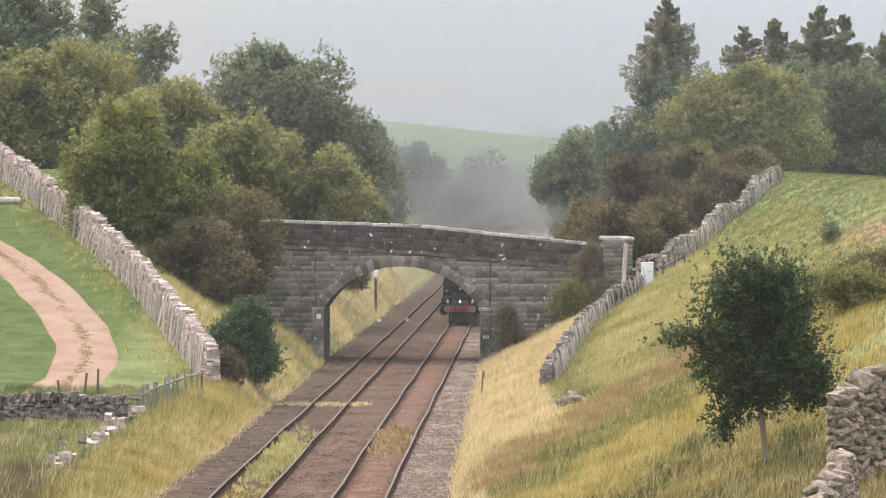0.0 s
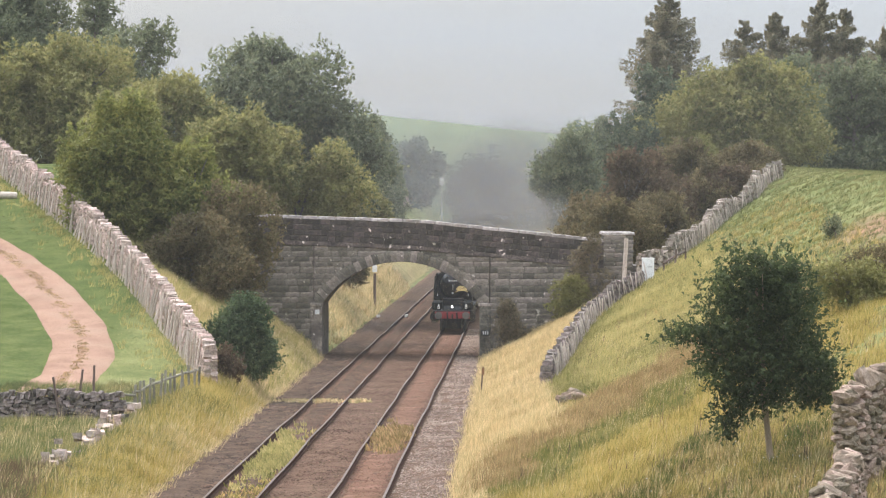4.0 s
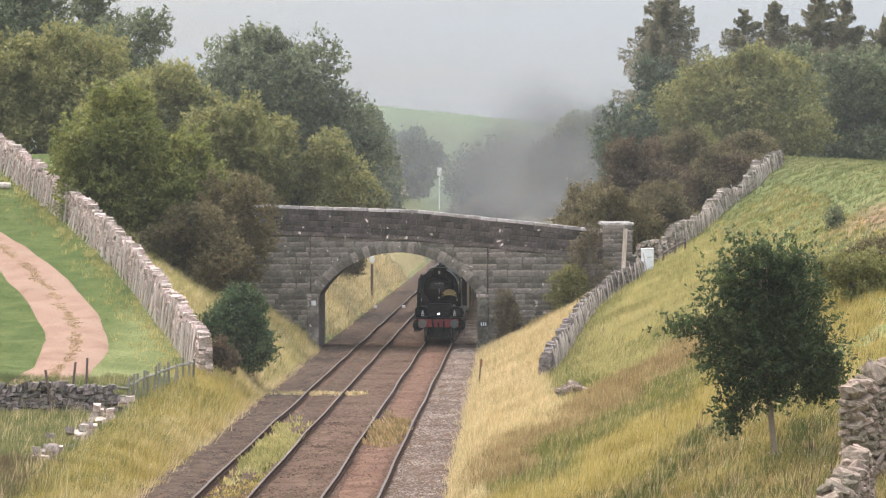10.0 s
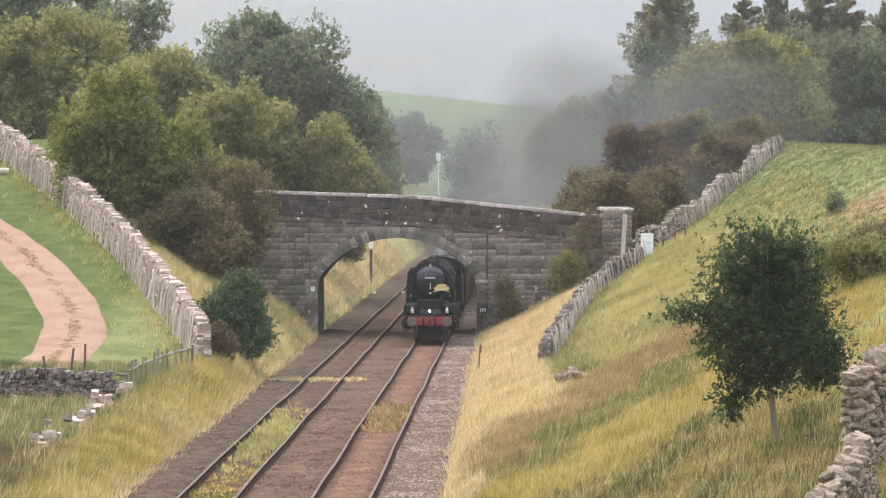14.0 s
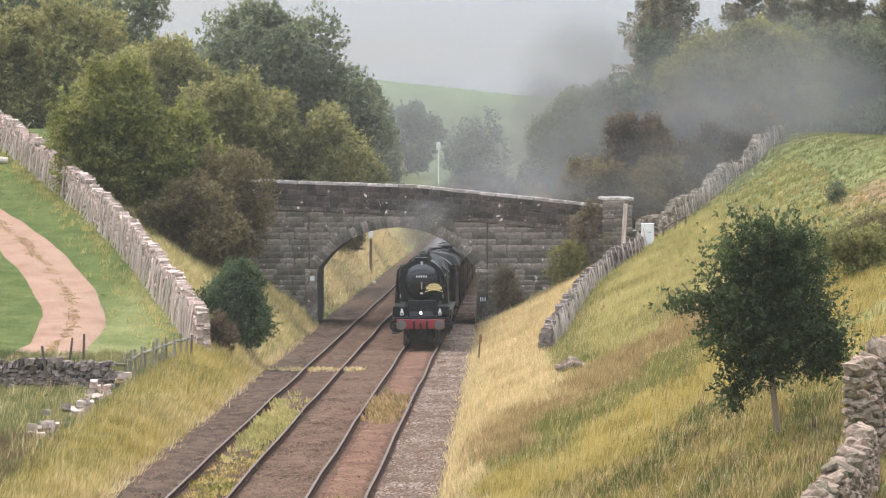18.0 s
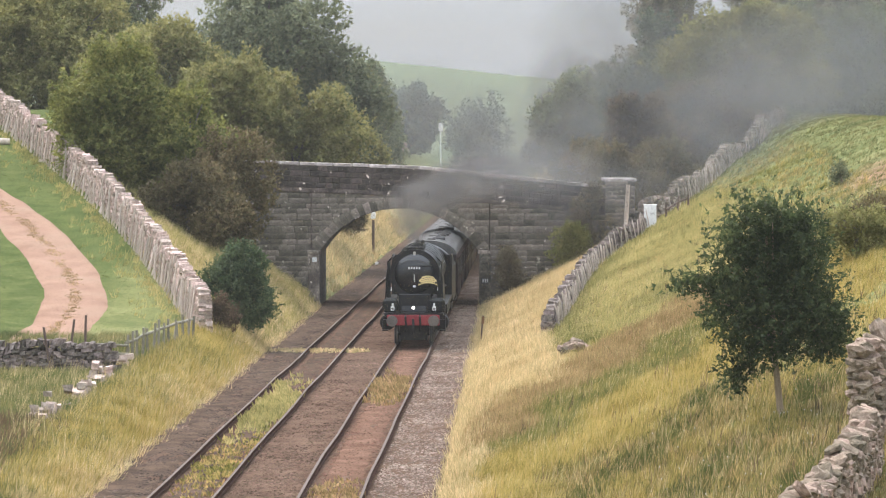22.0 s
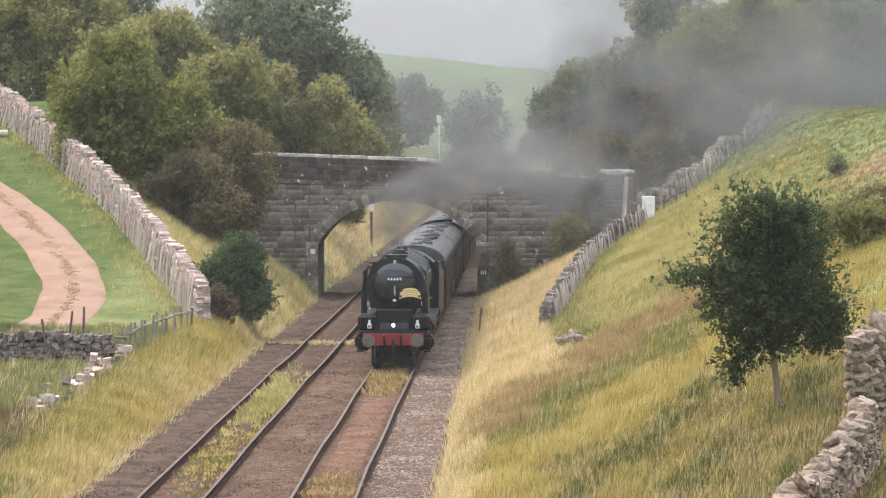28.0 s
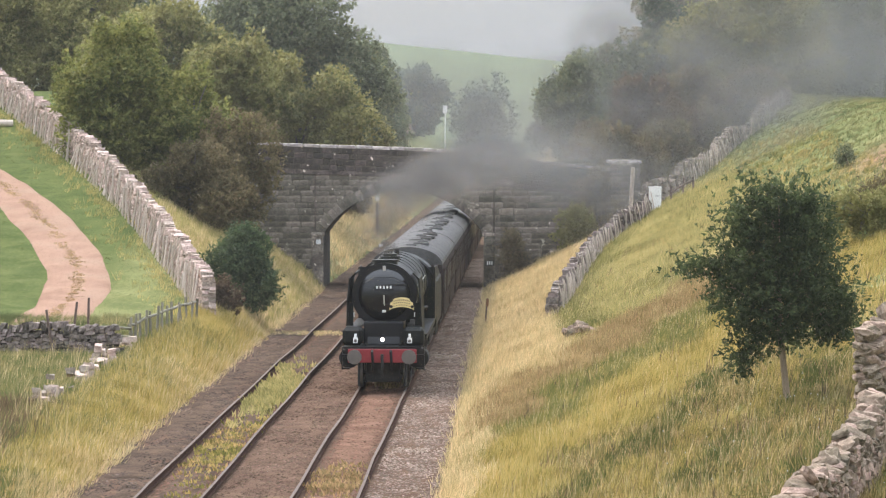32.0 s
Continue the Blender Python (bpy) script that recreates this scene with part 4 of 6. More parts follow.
broadleaf("bramble_bush", "brown leggy bramble bush by the wall end", "bush", -12.2, 140, 2.3, 1.8, L_red, 1500, 0.10, 38, 0.02, 7, 1.5)

# beyond the bridge
broadleaf("hawthorn_bush", "dark thorn bush on the bank seen through the arch", "bush", -13.0, 252, 6.2, 3.4, L_brown, 2500, 0.18, 39, 0.02, 8, 3)
FAR = "far trees in the valley"
broadleaf("round_tree", "rounded dark tree far down the line", "tree", -7, 600, 18, 12, L_far_haze, 5000, 0.5, 41, 0.05, 12, group=FAR)
broadleaf("round_tree", "haze-greyed trees far down the cutting", "tree", -18, 560, 18.5, 12, L_far_haze, 4500, 0.5, 42, 0.05, 12, group=FAR)
broadleaf("round_tree", "hazy tree on the far bank", "tree", -26, 640, 20, 12, L_far_haze, 4000, 0.5, 43, 0.05, 12, group=FAR)
broadleaf("ash_tree", "haze-greyed ash beyond the bridge", "tree", 3.9, 460, 15.5, 7, L_far_haze, 4500, 0.4, 44, 0.1, 10, group=FAR)
broadleaf("ash_tree", "haze-pale ash above the far cutting", "tree", 5.8, 360, 16.5, 6, L_far_haze, 4500, 0.36, 45, 0.1, 10, group=FAR)
broadleaf("round_tree", "dull green tree at the field edge", "tree", 7.5, 330, 16.2, 6.5, L_oak, 4500, 0.34, 46, 0.1, 10, group=FAR)

# the right-hand ridge
RIDGE = "trees on the right ridge"
conifer("tall dark larch with ragged windswept top", 10.5, 252, 23.9, 4.0, L_larch, 51, wind=0.3)
conifer("thin brownish larch on the skyline", 17.5, 272, 22.8, 3.2, L_larch, 52, wind=0.4)
conifer("ragged brown larch beside its twin", 20.0, 274, 23.4, 3.6, L_larch, 53, wind=0.4)
conifer("dark larch on the skyline", 23.5, 272, 24.6, 3.6, L_larch, 54, wind=0.3)
conifer("slender larch near the field corner", 25.5, 274, 23.8, 3.2, L_larch, 55, wind=0.5)
conifer("dark larch at the wood's end", 28.2, 270, 22.3, 3.4, L_larch, 56, wind=0.5)
broadleaf("oak_tree", "dark green oak below the larches", "tree", 9.9, 244, 17.6, 8.0, L_fir, 9000, 0.26, 57, 0.1, 13, 6, group=RIDGE)
broadleaf("oak_tree", "dark oak beside the thicket", "tree", 8.0, 236, 14.6, 5.0, L_fir, 5000, 0.26, 58, 0.05, 10, 5, group=RIDGE)
broadleaf("oak_tree", "hazy grey-green oak above the cutting", "tree", 4.9, 296, 14.8, 7.5, L_oak, 6000, 0.3, 69, 0.05, 12, 6, group=RIDGE)
broadleaf("willow_tree", "broad domed willow above the stone wall", "tree", 15.9, 240, 18.2, 13.6, L_olive, 16000, 0.24, 59, 0.02, 18, 7, group=RIDGE)
broadleaf("oak_tree", "wide deep green oak behind the field", "tree", 24.2, 246, 18.4, 9.0, L_oak, 10000, 0.25, 60, 0.05, 14, 7, group=RIDGE)
broadleaf("oak_tree", "dark oak closing the field corner", "tree", 29.0, 246, 18.0, 8.0, L_oak, 6000, 0.26, 61, 0.02, 12, 7, group=RIDGE)
broadleaf("oak_tree", "shaded oak filling in behind the willow", "tree", 20.5, 256, 19.0, 9.0, L_oak, 7000, 0.28, 62, 0.05, 12, 7, group=RIDGE)
broadleaf("hawthorn_bush", "reddish-brown hawthorn above the bridge", "bush", 6.5, 205, 11.3, 6.0, L_red, 7000, 0.18, 63, 0.02, 11, 4, group=RIDGE)
broadleaf("hawthorn_bush", "olive-brown scrub beside the lane", "bush", 4.9, 197, 8.4, 6.4, L_brown, 6000, 0.17, 64, 0.02, 11, 4, group=RIDGE)
broadleaf("hawthorn_bush", "mixed green scrub behind the wall", "bush", 8.6, 202, 8.8, 4.0, L_brown, 5000, 0.17, 65, 0.02, 10, 4, group=RIDGE)
broadleaf("hawthorn_bush", "brown heathery scrub on the bank top", "bush", 11.6, 212, 10.8, 5.0, L_brown, 6000, 0.17, 66, 0.02, 12, 4, group=RIDGE)
broadleaf("hawthorn_bush", "low scrub along the wall top", "bush", 14.6, 220, 12.0, 4.6, L_brown, 5000, 0.17, 67, 0.02, 11, 4, group=RIDGE)
broadleaf("grey_bush", "small pale grey-green bush", "bush", 11.8, 225, 12.6, 2.6, L_olive, 2500, 0.17, 68, 0.05, 7, 2, group=RIDGE)

broadleaf("hawthorn_bush", "dull olive scrub hanging over the lane end", "bush", 3.6, 200, 8.6, 3.6, L_brown, 4500, 0.17, 74, 0.02, 10, 4, group=RIDGE)
broadleaf("hawthorn_bush", "reddish hawthorn below the dark oak", "bush", 8.4, 210, 11.4, 4.6, L_red, 5500, 0.18, 75, 0.02, 11, 4, group=RIDGE)
broadleaf("hawthorn_bush", "green-brown scrub under the willow", "bush", 11.0, 220, 12.2, 5.4, L_brown, 6000, 0.18, 76, 0.02, 12, 4, group=RIDGE)
broadleaf("hawthorn_bush", "low heathery scrub by the field wall", "bush", 13.0, 211, 10.4, 4.0, L_red, 4000, 0.16, 77, 0.02, 10, 3, group=RIDGE)
broadleaf("elder_bush", "small green bush against the bridge face", "bush", 2.6, 183.0, 4.3, 3.0, L_olive, 2200, 0.11, 78, 0.0, 8, 1.4)
broadleaf("bramble_bush", "brown bramble at the foot of the bridge", "bush", -0.6, 183.0, 3.0, 2.6, L_dry, 2400, 0.10, 79, 0.0, 8, 1.4)
broadleaf("bramble_bush", "grey-brown twiggy bush before the parapet end", "bush", 3.8, 183.8, 6.4, 2.4, L_dry, 1500, 0.10, 80, 0.1, 9, 1.0)

# the young tree on the near bank, and scrub by it


def young_tree(x, y, seed):
    """The slim young tree: an uneven crown of unequal boughs over a bare pale stem."""
    ob = thing("young_rowan_tree", "young dark-leaved tree with a slim pale trunk on the bank", "tree", pose(x, y, land_at(x, y)))
    boughs = [(-0.85, 0, 4.20, 0.55, 0.6, 0.62), (0.0, 0.1, 4.4, 0.72, 0.7, 0.5), (0.3, 0, 3.9, 0.62, 0.7, 0.6), (-0.75, 0, 3.3, 0.85, 0.8, 0.75), (0.25, 0.1, 3.2, 0.85, 0.9, 0.8),
              (-1.05, 0, 2.3, 0.6, 0.6, 0.6), (-0.1, -0.1, 2.3, 1.0, 0.9, 0.8), (0.85, 0, 2.3, 0.65, 0.7, 0.7), (-0.35, 0, 1.5, 0.75, 0.6, 0.42), (-1.0, 0.1, 1.0, 0.28, 0.3, 0.42), (1.05, 0, 1.62, 0.42, 0.4, 0.32),
              (-2.2, 0, 2.92, 0.55, 0.25, 0.08), (-1.85, 0, 3.1, 0.4, 0.25, 0.1), (1.3, 0, 2.0, 0.3, 0.3, 0.3), (-1.35, 0, 3.0, 0.35, 0.3, 0.3)]
    v, f = leaves(boughs, 7000, 0.10, seed, 0.1, 0.2)
    wisps = [(bx * 1.12, by, bz * 1.03, rx * 1.25, ry * 1.2, rz * 1.2) for bx, by, bz, rx, ry, rz in boughs]
    v2, f2 = leaves(wisps, 1500, 0.10, seed + 1, 0.0, 0.85)
    v, f = np.concatenate([v, v2]), np.concatenate([f, f2 + len(v)])
    piece("crown", mesh_data("crown", v, f, L_rowan), ob)
    part("trunk", trunk_bm((0.03, 0, -0.2), (-0.35, 0, 4.2), 0.085, 15, seed, boughs), M_bark_pale, ob)
    return ob


young_tree(5.84, 80.6, 71)
broadleaf("thorn_bush", "thin straggling thorn bush on the slope", "bush", 11.3, 117, 6.3, 4.4, L_olive, 4200, 0.10, 72, 0.05, 9, 2)
broadleaf("thorn_bush", "thin brown thorn bush above the wall", "bush", 13.0, 119, 7.2, 4.4, L_brown, 4200, 0.10, 73, 0.05, 9, 2)
broadleaf("thorn_bush", "small dark feathery bush in the pasture", "bush", 13.9, 152, 7.5, 0.9, L_oak, 500, 0.08, 110, 0.05, 5, 0.8)


def tufts(name, label, mat, count, seed, x0, x1, y0, y1, cover, tall, blade=0.015, lean=0.5, per=11, near=1.6):
    """Tussocks of long grass: thin blades that lean over, denser where cover(x, y) is high and towards the near end."""
    rng = np.random.default_rng(seed)
    x, y = rng.uniform(x0, x1, count * 4), y0 + (y1 - y0) * rng.random(count * 4) ** near
    keep = rng.random(count * 4) < cover(x, y)
    x, y = x[keep][:count], y[keep][:count]
    X, Y, Z = (np.repeat(a, per) for a in (x, y, land(x, y)))
    high = np.repeat(tall * (0.75 + 0.5 * rng.random(len(x))), per)
    m = len(X)
    X = X + rng.normal(0, 0.09, m)
    Y = Y + rng.normal(0, 0.12, m)
    a = rng.normal(0.4, 1.3, m)
    h = high * rng.uniform(0.3, 1.1, m)
    b = lean * h * rng.uniform(0.2, 1.6, m)
    w = blade * rng.uniform(0.45, 1.15, m)
    base = np.stack([X, Y, Z - 0.04], -1)
    side = np.stack([w, 0.3 * w, 0 * w], -1)
    tip = base + np.stack([np.cos(a) * b, np.sin(a) * b, h], -1)
    v = np.stack([base - side, base + side, tip], 1).reshape(-1, 3)
    return tagged(new(name, mesh_data(name, v, np.arange(m * 3).reshape(-1, 3), mat)), label, "grass", kind="stuff")


def waves(x, y, p, q, s):
    """Bands of growth that run slantwise up the bank."""
    across = x - 0.24 * (y - 100)
    return 0.5 + 0.5 * np.sin(across * p + 0.9 * np.sin(y * q + s) + s) * (0.6 + 0.4 * np.sin(y * 0.31 + x * 0.8 + s))


def bank_right(x, y):
    return np.clip((x + 1.9) / 0.8, 0, 1) * np.clip((205 - y) / 30, 0, 1)


def straw_right(x, y):
    return np.clip(straw_strip(x, y) - 0.25, 0, 1) * (0.55 + 0.45 * waves(x, y, 1.1, 0.07, 0))


def meadow(x, y):
    return np.clip((x - 6 - 0.02 * (y - 150)) / 5, 0, 1) * np.clip((y - 118) / 25, 0, 1)


def left_field(x, y):
    return np.clip((LEFT_TOE + 0.2 - x) / 0.8, 0, 1) * np.clip((132 - y) / 8, 0, 1)


def low_land(x, y):
    """The near bank below the young tree."""
    return bank_right(x, y) * np.clip((bank_line(x, y) - 6.6) / 1.5, 0, 1)


def field_patch(x, y):
    return np.clip((-11.3 - x + 0.5 * np.sin(y * 0.4) + 0.4 * np.sin(y * 1.3)) / 1.2, 0, 1)


def field_gold(x, y):
    """The dry mound between the field wall and the line."""
    return np.clip((x + 13.6) / 0.8, 0, 1) * np.clip((LEFT_TOE - x) / 0.5, 0, 1) * (0.35 + 0.65 * waves(x, y, 0.9, 0.09, 0.5))


tufts("straw_grass", "tall dry straw-coloured grass on the cutting side", G_straw, 17000, 81, -2.3, 7, 60, 192, straw_right, 0.40, 0.012, near=1.1)
tufts("mixed_grass", "rough mixed green and straw grass on the near bank", G_bank, 17000, 84, -1.8, 15, 46, 195, lambda x, y: bank_right(x, y) * (1 - 0.7 * np.clip(straw_right(x, y) * 2, 0, 1)), 0.28, 0.011, near=1.6)
tufts("russet_grass", "russet seeding grass in a band across the near bank", G_russet, 15000, 85, -1.6, 12, 60, 140, lambda x, y: band(x, y, -3.7, 0.1), 0.38, 0.011, near=1.2)
tufts("green_grass", "green grass in a band across the near bank", G_green, 10000, 87, -1.6, 13, 56, 140, lambda x, y: band(x, y, -0.6, 3.6), 0.28, 0.011, near=1.2)
tufts("golden_grass", "bright golden dry grass on the near bank", G_gold, 11000, 104, -1.2, 14, 50, 140, lambda x, y: band(x, y, 3.4, 7.8) + 0.45 * band(x, y, 10.5, 12.5), 0.36, 0.011, near=1.2)
tufts("pale_grass", "pale yellowish grass behind the stake-lined wall", G_pale, 11000, 105, 1, 13, 118, 190, wall_side, 0.30, 0.013, near=1.0)
tufts("olive_grass", "olive and brown mixed grass below the young tree", G_olive, 10000, 98, 0.0, 11, 48, 92, low_land, 0.26, 0.010, 0.7, near=1.1)
tufts("bank_foot_grass", "russet seeding grass below the young tree", G_russet, 3200, 106, -1.0, 11, 48, 95, low_land, 0.32, 0.009, near=1.1)
tufts("clover_grass", "patches of low green growth in the near grass", G_turf, 8000, 108, 0.5, 10, 48, 92, lambda x, y: low_land(x, y) * np.clip(waves(x, y, 1.9, 0.2, 1.0) * 2.4 - 1.2, 0, 1), 0.22, 0.012, 0.7, near=1.1)
tufts("meadow_grass", "short yellowish meadow grass above the wall", G_field, 14000, 88, 6, 30, 120, 236, meadow, 0.22, 0.014, near=1.0)
tufts("straw_grass_left", "tall dry straw grass along the line's edge", G_straw, 6000, 82, -18, -10.5, 70, 184, lambda x, y: straw_cover(x, y) * (0.4 + 0.6 * waves(x, y, 0.8, 0.06, 1)), 0.4, 0.012, near=1.2)
tufts("golden_grass_left", "dry golden grass on the mound by the far line", G_gold, 3600, 107, -14, -10.6, 84, 142, field_gold, 0.42, 0.012, near=1.0)
tufts("mixed_grass_left", "rough green and straw grass beside the far line", G_bank, 5000, 86, -22, -10.6, 70, 134, lambda x, y: left_field(x, y) * np.clip((x + 15) / 2, 0.15, 1), 0.30, 0.012, near=1.0)
tufts("straw_grass_far", "pale dry grass on the bank beyond the bridge", G_straw, 7000, 83, -20, 8, 192, 330, straw_cover, 0.6, 0.02, near=1.0)
tufts("lane_verge_grass", "short green grass along the farm lane", G_turf, 7000, 89, -34, -12.5, 128, 200, lambda x, y: np.clip((-12 - x) / 2, 0, 1), 0.06, 0.014, near=1.0)
def left_wall_x(y):
    return np.interp(y, [136.5, 147, 161, 172, 183, 200, 216], [-12.4, -14.6, -18.2, -21.5, -25, -30.7, -37])


tufts("wall_verge_grass", "tall pale grass along the lane side of the wall", G_pale, 2600, 111, -36, -12.5, 134, 205, lambda x, y: bell(x - left_wall_x(y), -1.1, 0.5) + 0.25 * bell(x - left_wall_x(y), -1.9, 0.6), 0.34, 0.013, near=1.0)
tufts("bridge_foot_grass", "rough straw and green grass between the wall and the bridge", G_pale, 5000, 112, -24, -10.6, 138, 186, lambda x, y: np.clip((x - left_wall_x(y) - 0.5) / 0.5, 0, 1) * np.clip((LEFT_TOE - 0.1 - x) / 0.4, 0, 1), 0.36, 0.013, near=1.0)
tufts("dock_weeds_left", "dark brown seeding weeds at the field corner", L_red, 3600, 103, -18, -12.6, 78, 101, lambda x, y: np.clip((-12.7 - x) / 1.5, 0, 1), 0.50, 0.014, 0.4, 8)
tufts("field_grass_left", "soft green grass beside the field wall", G_field, 14000, 99, -20, -11.2, 76, 132, field_patch, 0.34, 0.013, 0.6, near=1.0)
tufts("wall_foot_grass", "fresh green grass below the stake-lined wall", G_green, 3500, 100, 0.8, 9, 122, 178, lambda x, y: bell(x - np.interp(y, [118, 137, 160, 171, 181], [1.9, 1.6, 3.3, 4.9, 7.4]), 0.3, 0.6), 0.3, 0.012)
tufts("seed_stalks", "tall thin seeding stalks above the grass", G_straw, 7000, 95, -1.6, 12, 46, 150, bank_right, 0.55, 0.005, 0.4, 4)
tufts("dock_weeds", "dark brown seeding docks scattered in the grass", L_red, 600, 102, -1.4, 12, 46, 160, bank_right, 0.5, 0.016, 0.3, 6)
tufts("seed_stalks_left", "brown seeding stalks near the field wall", G_straw, 900, 96, -17, -10.9, 76, 136, left_field, 0.7, 0.008, 0.4, 5, near=1.0)


def flowers():
    """Small white flower heads scattered in the near grass."""
    rng = np.random.default_rng(97)
    n = 110
    x, y = rng.uniform(2.5, 7.5, n), rng.uniform(52, 84, n)
    c = np.stack([x, y, land(x, y) + rng.uniform(0.25, 0.5, n)], -1)
    o = np.array([[1, 0, 0], [-0.5, 0.3, 0.8], [-0.5, -0.3, -0.8], [0, 0.6, 0]], float) * 0.012
    v = (c[:, None, :] + o[None] * rng.uniform(0.6, 1.4, (n, 1, 1))).reshape(-1, 3)
    f = (np.array([[0, 1, 2], [0, 3, 1], [1, 3, 2], [2, 3, 0]])[None] + (np.arange(n) * 4)[:, None, None]).reshape(-1, 3)
    mat = material("flower_white", [(0.7, 0.7, 0.66), (0.82, 0.82, 0.8)], 0.7, 1, 10, 0)
    return tagged(new("white_flowers", mesh_data("white_flowers", v, f, mat)), "small white flower heads dotted in the grass", "flowers", kind="stuff")


flowers()


# ------------------------------------------------------------------ the train
M_black = plain("loco_black", (0.012, 0.012, 0.013), 0.42, spec=0.25)
M_boiler = plain("loco_dark_green", (0.012, 0.015, 0.014), 0.42, spec=0.2)
M_side = plain("sooty_side_paint", (0.010, 0.011, 0.010), 0.5, spec=0.18)
M_door = plain("polished_black", (0.012, 0.012, 0.013), 0.26, spec=0.55)
M_soot = material("sooty_steel", [(0.008, 0.008, 0.008), (0.03, 0.028, 0.026)], 0.7, 4, 40, 0.2)
M_red = plain("buffer_beam_red", (0.27, 0.022, 0.028), 0.45)
M_steel = plain("bright_steel", (0.55, 0.54, 0.52), 0.35, 0.8)
M_buffer = plain("worn_buffer_steel", (0.17, 0.155, 0.14), 0.45, 0.6)
M_white = plain("white_enamel", (0.8, 0.8, 0.78), 0.4)
M_lamp = plain("lit_lamp_lens", (1.0, 0.97, 0.9), 0.3, glow=6.0)
M_cream = plain("headboard_cream", (0.85, 0.66, 0.30), 0.6)
M_brass = plain("brass", (0.6, 0.42, 0.16), 0.35, 0.7)
M_maroon = material("coach_maroon", [(0.022, 0.015, 0.014), (0.038, 0.026, 0.025)], 0.7, 0.8, 20, 0.03, stain=(0.03, 0.022, 0.02), stain_scale=0.8, spec=0.06)
M_roof = material("coach_roof_grey", [(0.055, 0.055, 0.055), (0.10, 0.099, 0.097)], 0.6, 1.5, 12, 0.15, stain=(0.028, 0.027, 0.026), stain_scale=0.7)
M_under = material("underframe_grime", [(0.012, 0.011, 0.010), (0.04, 0.034, 0.03)], 0.85, 3, 30, 0.2)
M_glass = plain("dark_window_glass", (0.02, 0.022, 0.025), 0.4, spec=0.08)
M_gangway = plain("black_gangway", (0.015, 0.015, 0.015), 0.8)


def merge(name, mat, parent, *bms, label="", smooth=False):
    return part(name, join_bm(*bms), mat, parent, label, smooth)


def wheel_data(name, r, spokes):
    """A spoked wheel, its axle along x, centred at its hub."""
    bm = bmesh.new()
    for rad, w in ((r, 0.13), (r * 0.16, 0.18)):
        bmesh.ops.create_cone(bm, cap_ends=rad < r * 0.5, segments=24, radius1=rad, radius2=rad, depth=w, matrix=pose(0, 0, 0, 0, 90, 0))
    inner = bmesh.new()
    bmesh.ops.create_cone(inner, cap_ends=False, segments=24, radius1=r * 0.86, radius2=r * 0.86, depth=0.13, matrix=pose(0, 0, 0, 0, 90, 0))
    rims = bmesh.new()
    for s in (-0.065, 0.065):
        ring = []
        for k in range(24):
            a = 2 * math.pi * k / 24
            ring.append((rims.verts.new((s, math.cos(a) * r, math.sin(a) * r)), rims.verts.new((s, math.cos(a) * r * 0.86, math.sin(a) * r * 0.86))))
        for k in range(24):
            a, b = ring[k], ring[(k + 1) % 24]
            rims.faces.new((a[0], b[0], b[1], a[1]))
    bars = box_bm(*[(0, 0, 0, 0.05, 0.07, r * 1.76, pose(0, 0, 0, 180 * k / spokes, 0, 0)) for k in range(spokes)])
    out = join_bm(bm, inner, rims, bars)
    me = bpy.data.meshes.new(name)
    out.to_mesh(me)
    out.free()
    me.materials.append(M_soot)
    me.materials.append(M_buffer)
    for p in me.polygons:
        if math.hypot(p.center.y, p.center.z) > r * 0.97 and abs(p.normal.x) < 0.3:
            p.material_index = 1
    return me


W_BOGIE, W_DRIVE, W_COACH = wheel_data("wheel", 0.47, 5), wheel_data("driving_wheel", 0.94, 8), wheel_data("wheel", 0.455, 6)
ROLLERS = []


def wheelset(parent, y, r, data, name="wheelset"):
    """Two wheels on an axle, which rolls."""
    axle = part(name, cyl_bm(0, 0, 0, 0.08, 1.5, "X", 10), M_soot, parent)
    axle.matrix_basis = pose(0, y, r)
    for sx in (-0.72, 0.72):
        piece("wheel", data, axle, pose(sx, 0, 0))
    ROLLERS.append((axle, y, r))
    return axle


def ring_bm(cx, cy, cz, r, thick, length, sides=40):
    bm = bmesh.new()
    rows = []
    for y, rr in ((cy - length / 2, r), (cy + length / 2, r), (cy + length / 2, r - thick), (cy - length / 2, r - thick)):
        rows.append([bm.verts.new((cx + math.cos(2 * math.pi * k / sides) * rr, y, cz + math.sin(2 * math.pi * k / sides) * rr)) for k in range(sides)])
    for i in range(4):
        a, b = rows[i], rows[(i + 1) % 4]
        for k in range(sides):
            bm.faces.new((a[k], a[(k + 1) % sides], b[(k + 1) % sides], b[k]))
    bmesh.ops.recalc_face_normals(bm, faces=bm.faces[:])
    return bm


def dish_bm(cy, cz, r, bulge, rings=8, sides=40):
    """A domed smokebox door facing -y."""
    bm = bmesh.new()
    prev = [bm.verts.new((0, cy - bulge, cz))]
    for i in range(1, rings + 1):
        t = i / rings
        y = cy - bulge * math.sqrt(max(0, 1 - t * t * 0.98))
        cur = [bm.verts.new((math.cos(2 * math.pi * k / sides) * r * t, y, cz + math.sin(2 * math.pi * k / sides) * r * t)) for k in range(sides)]
        for k in range(sides):
            if i == 1:
                bm.faces.new((prev[0], cur[(k + 1) % sides], cur[k]))
            else:
                bm.faces.new((prev[k], prev[(k + 1) % sides], cur[(k + 1) % sides], cur[k]))
        prev = cur
    bmesh.ops.recalc_face_normals(bm, faces=bm.faces[:])
    bm.normal_update()
    return bm


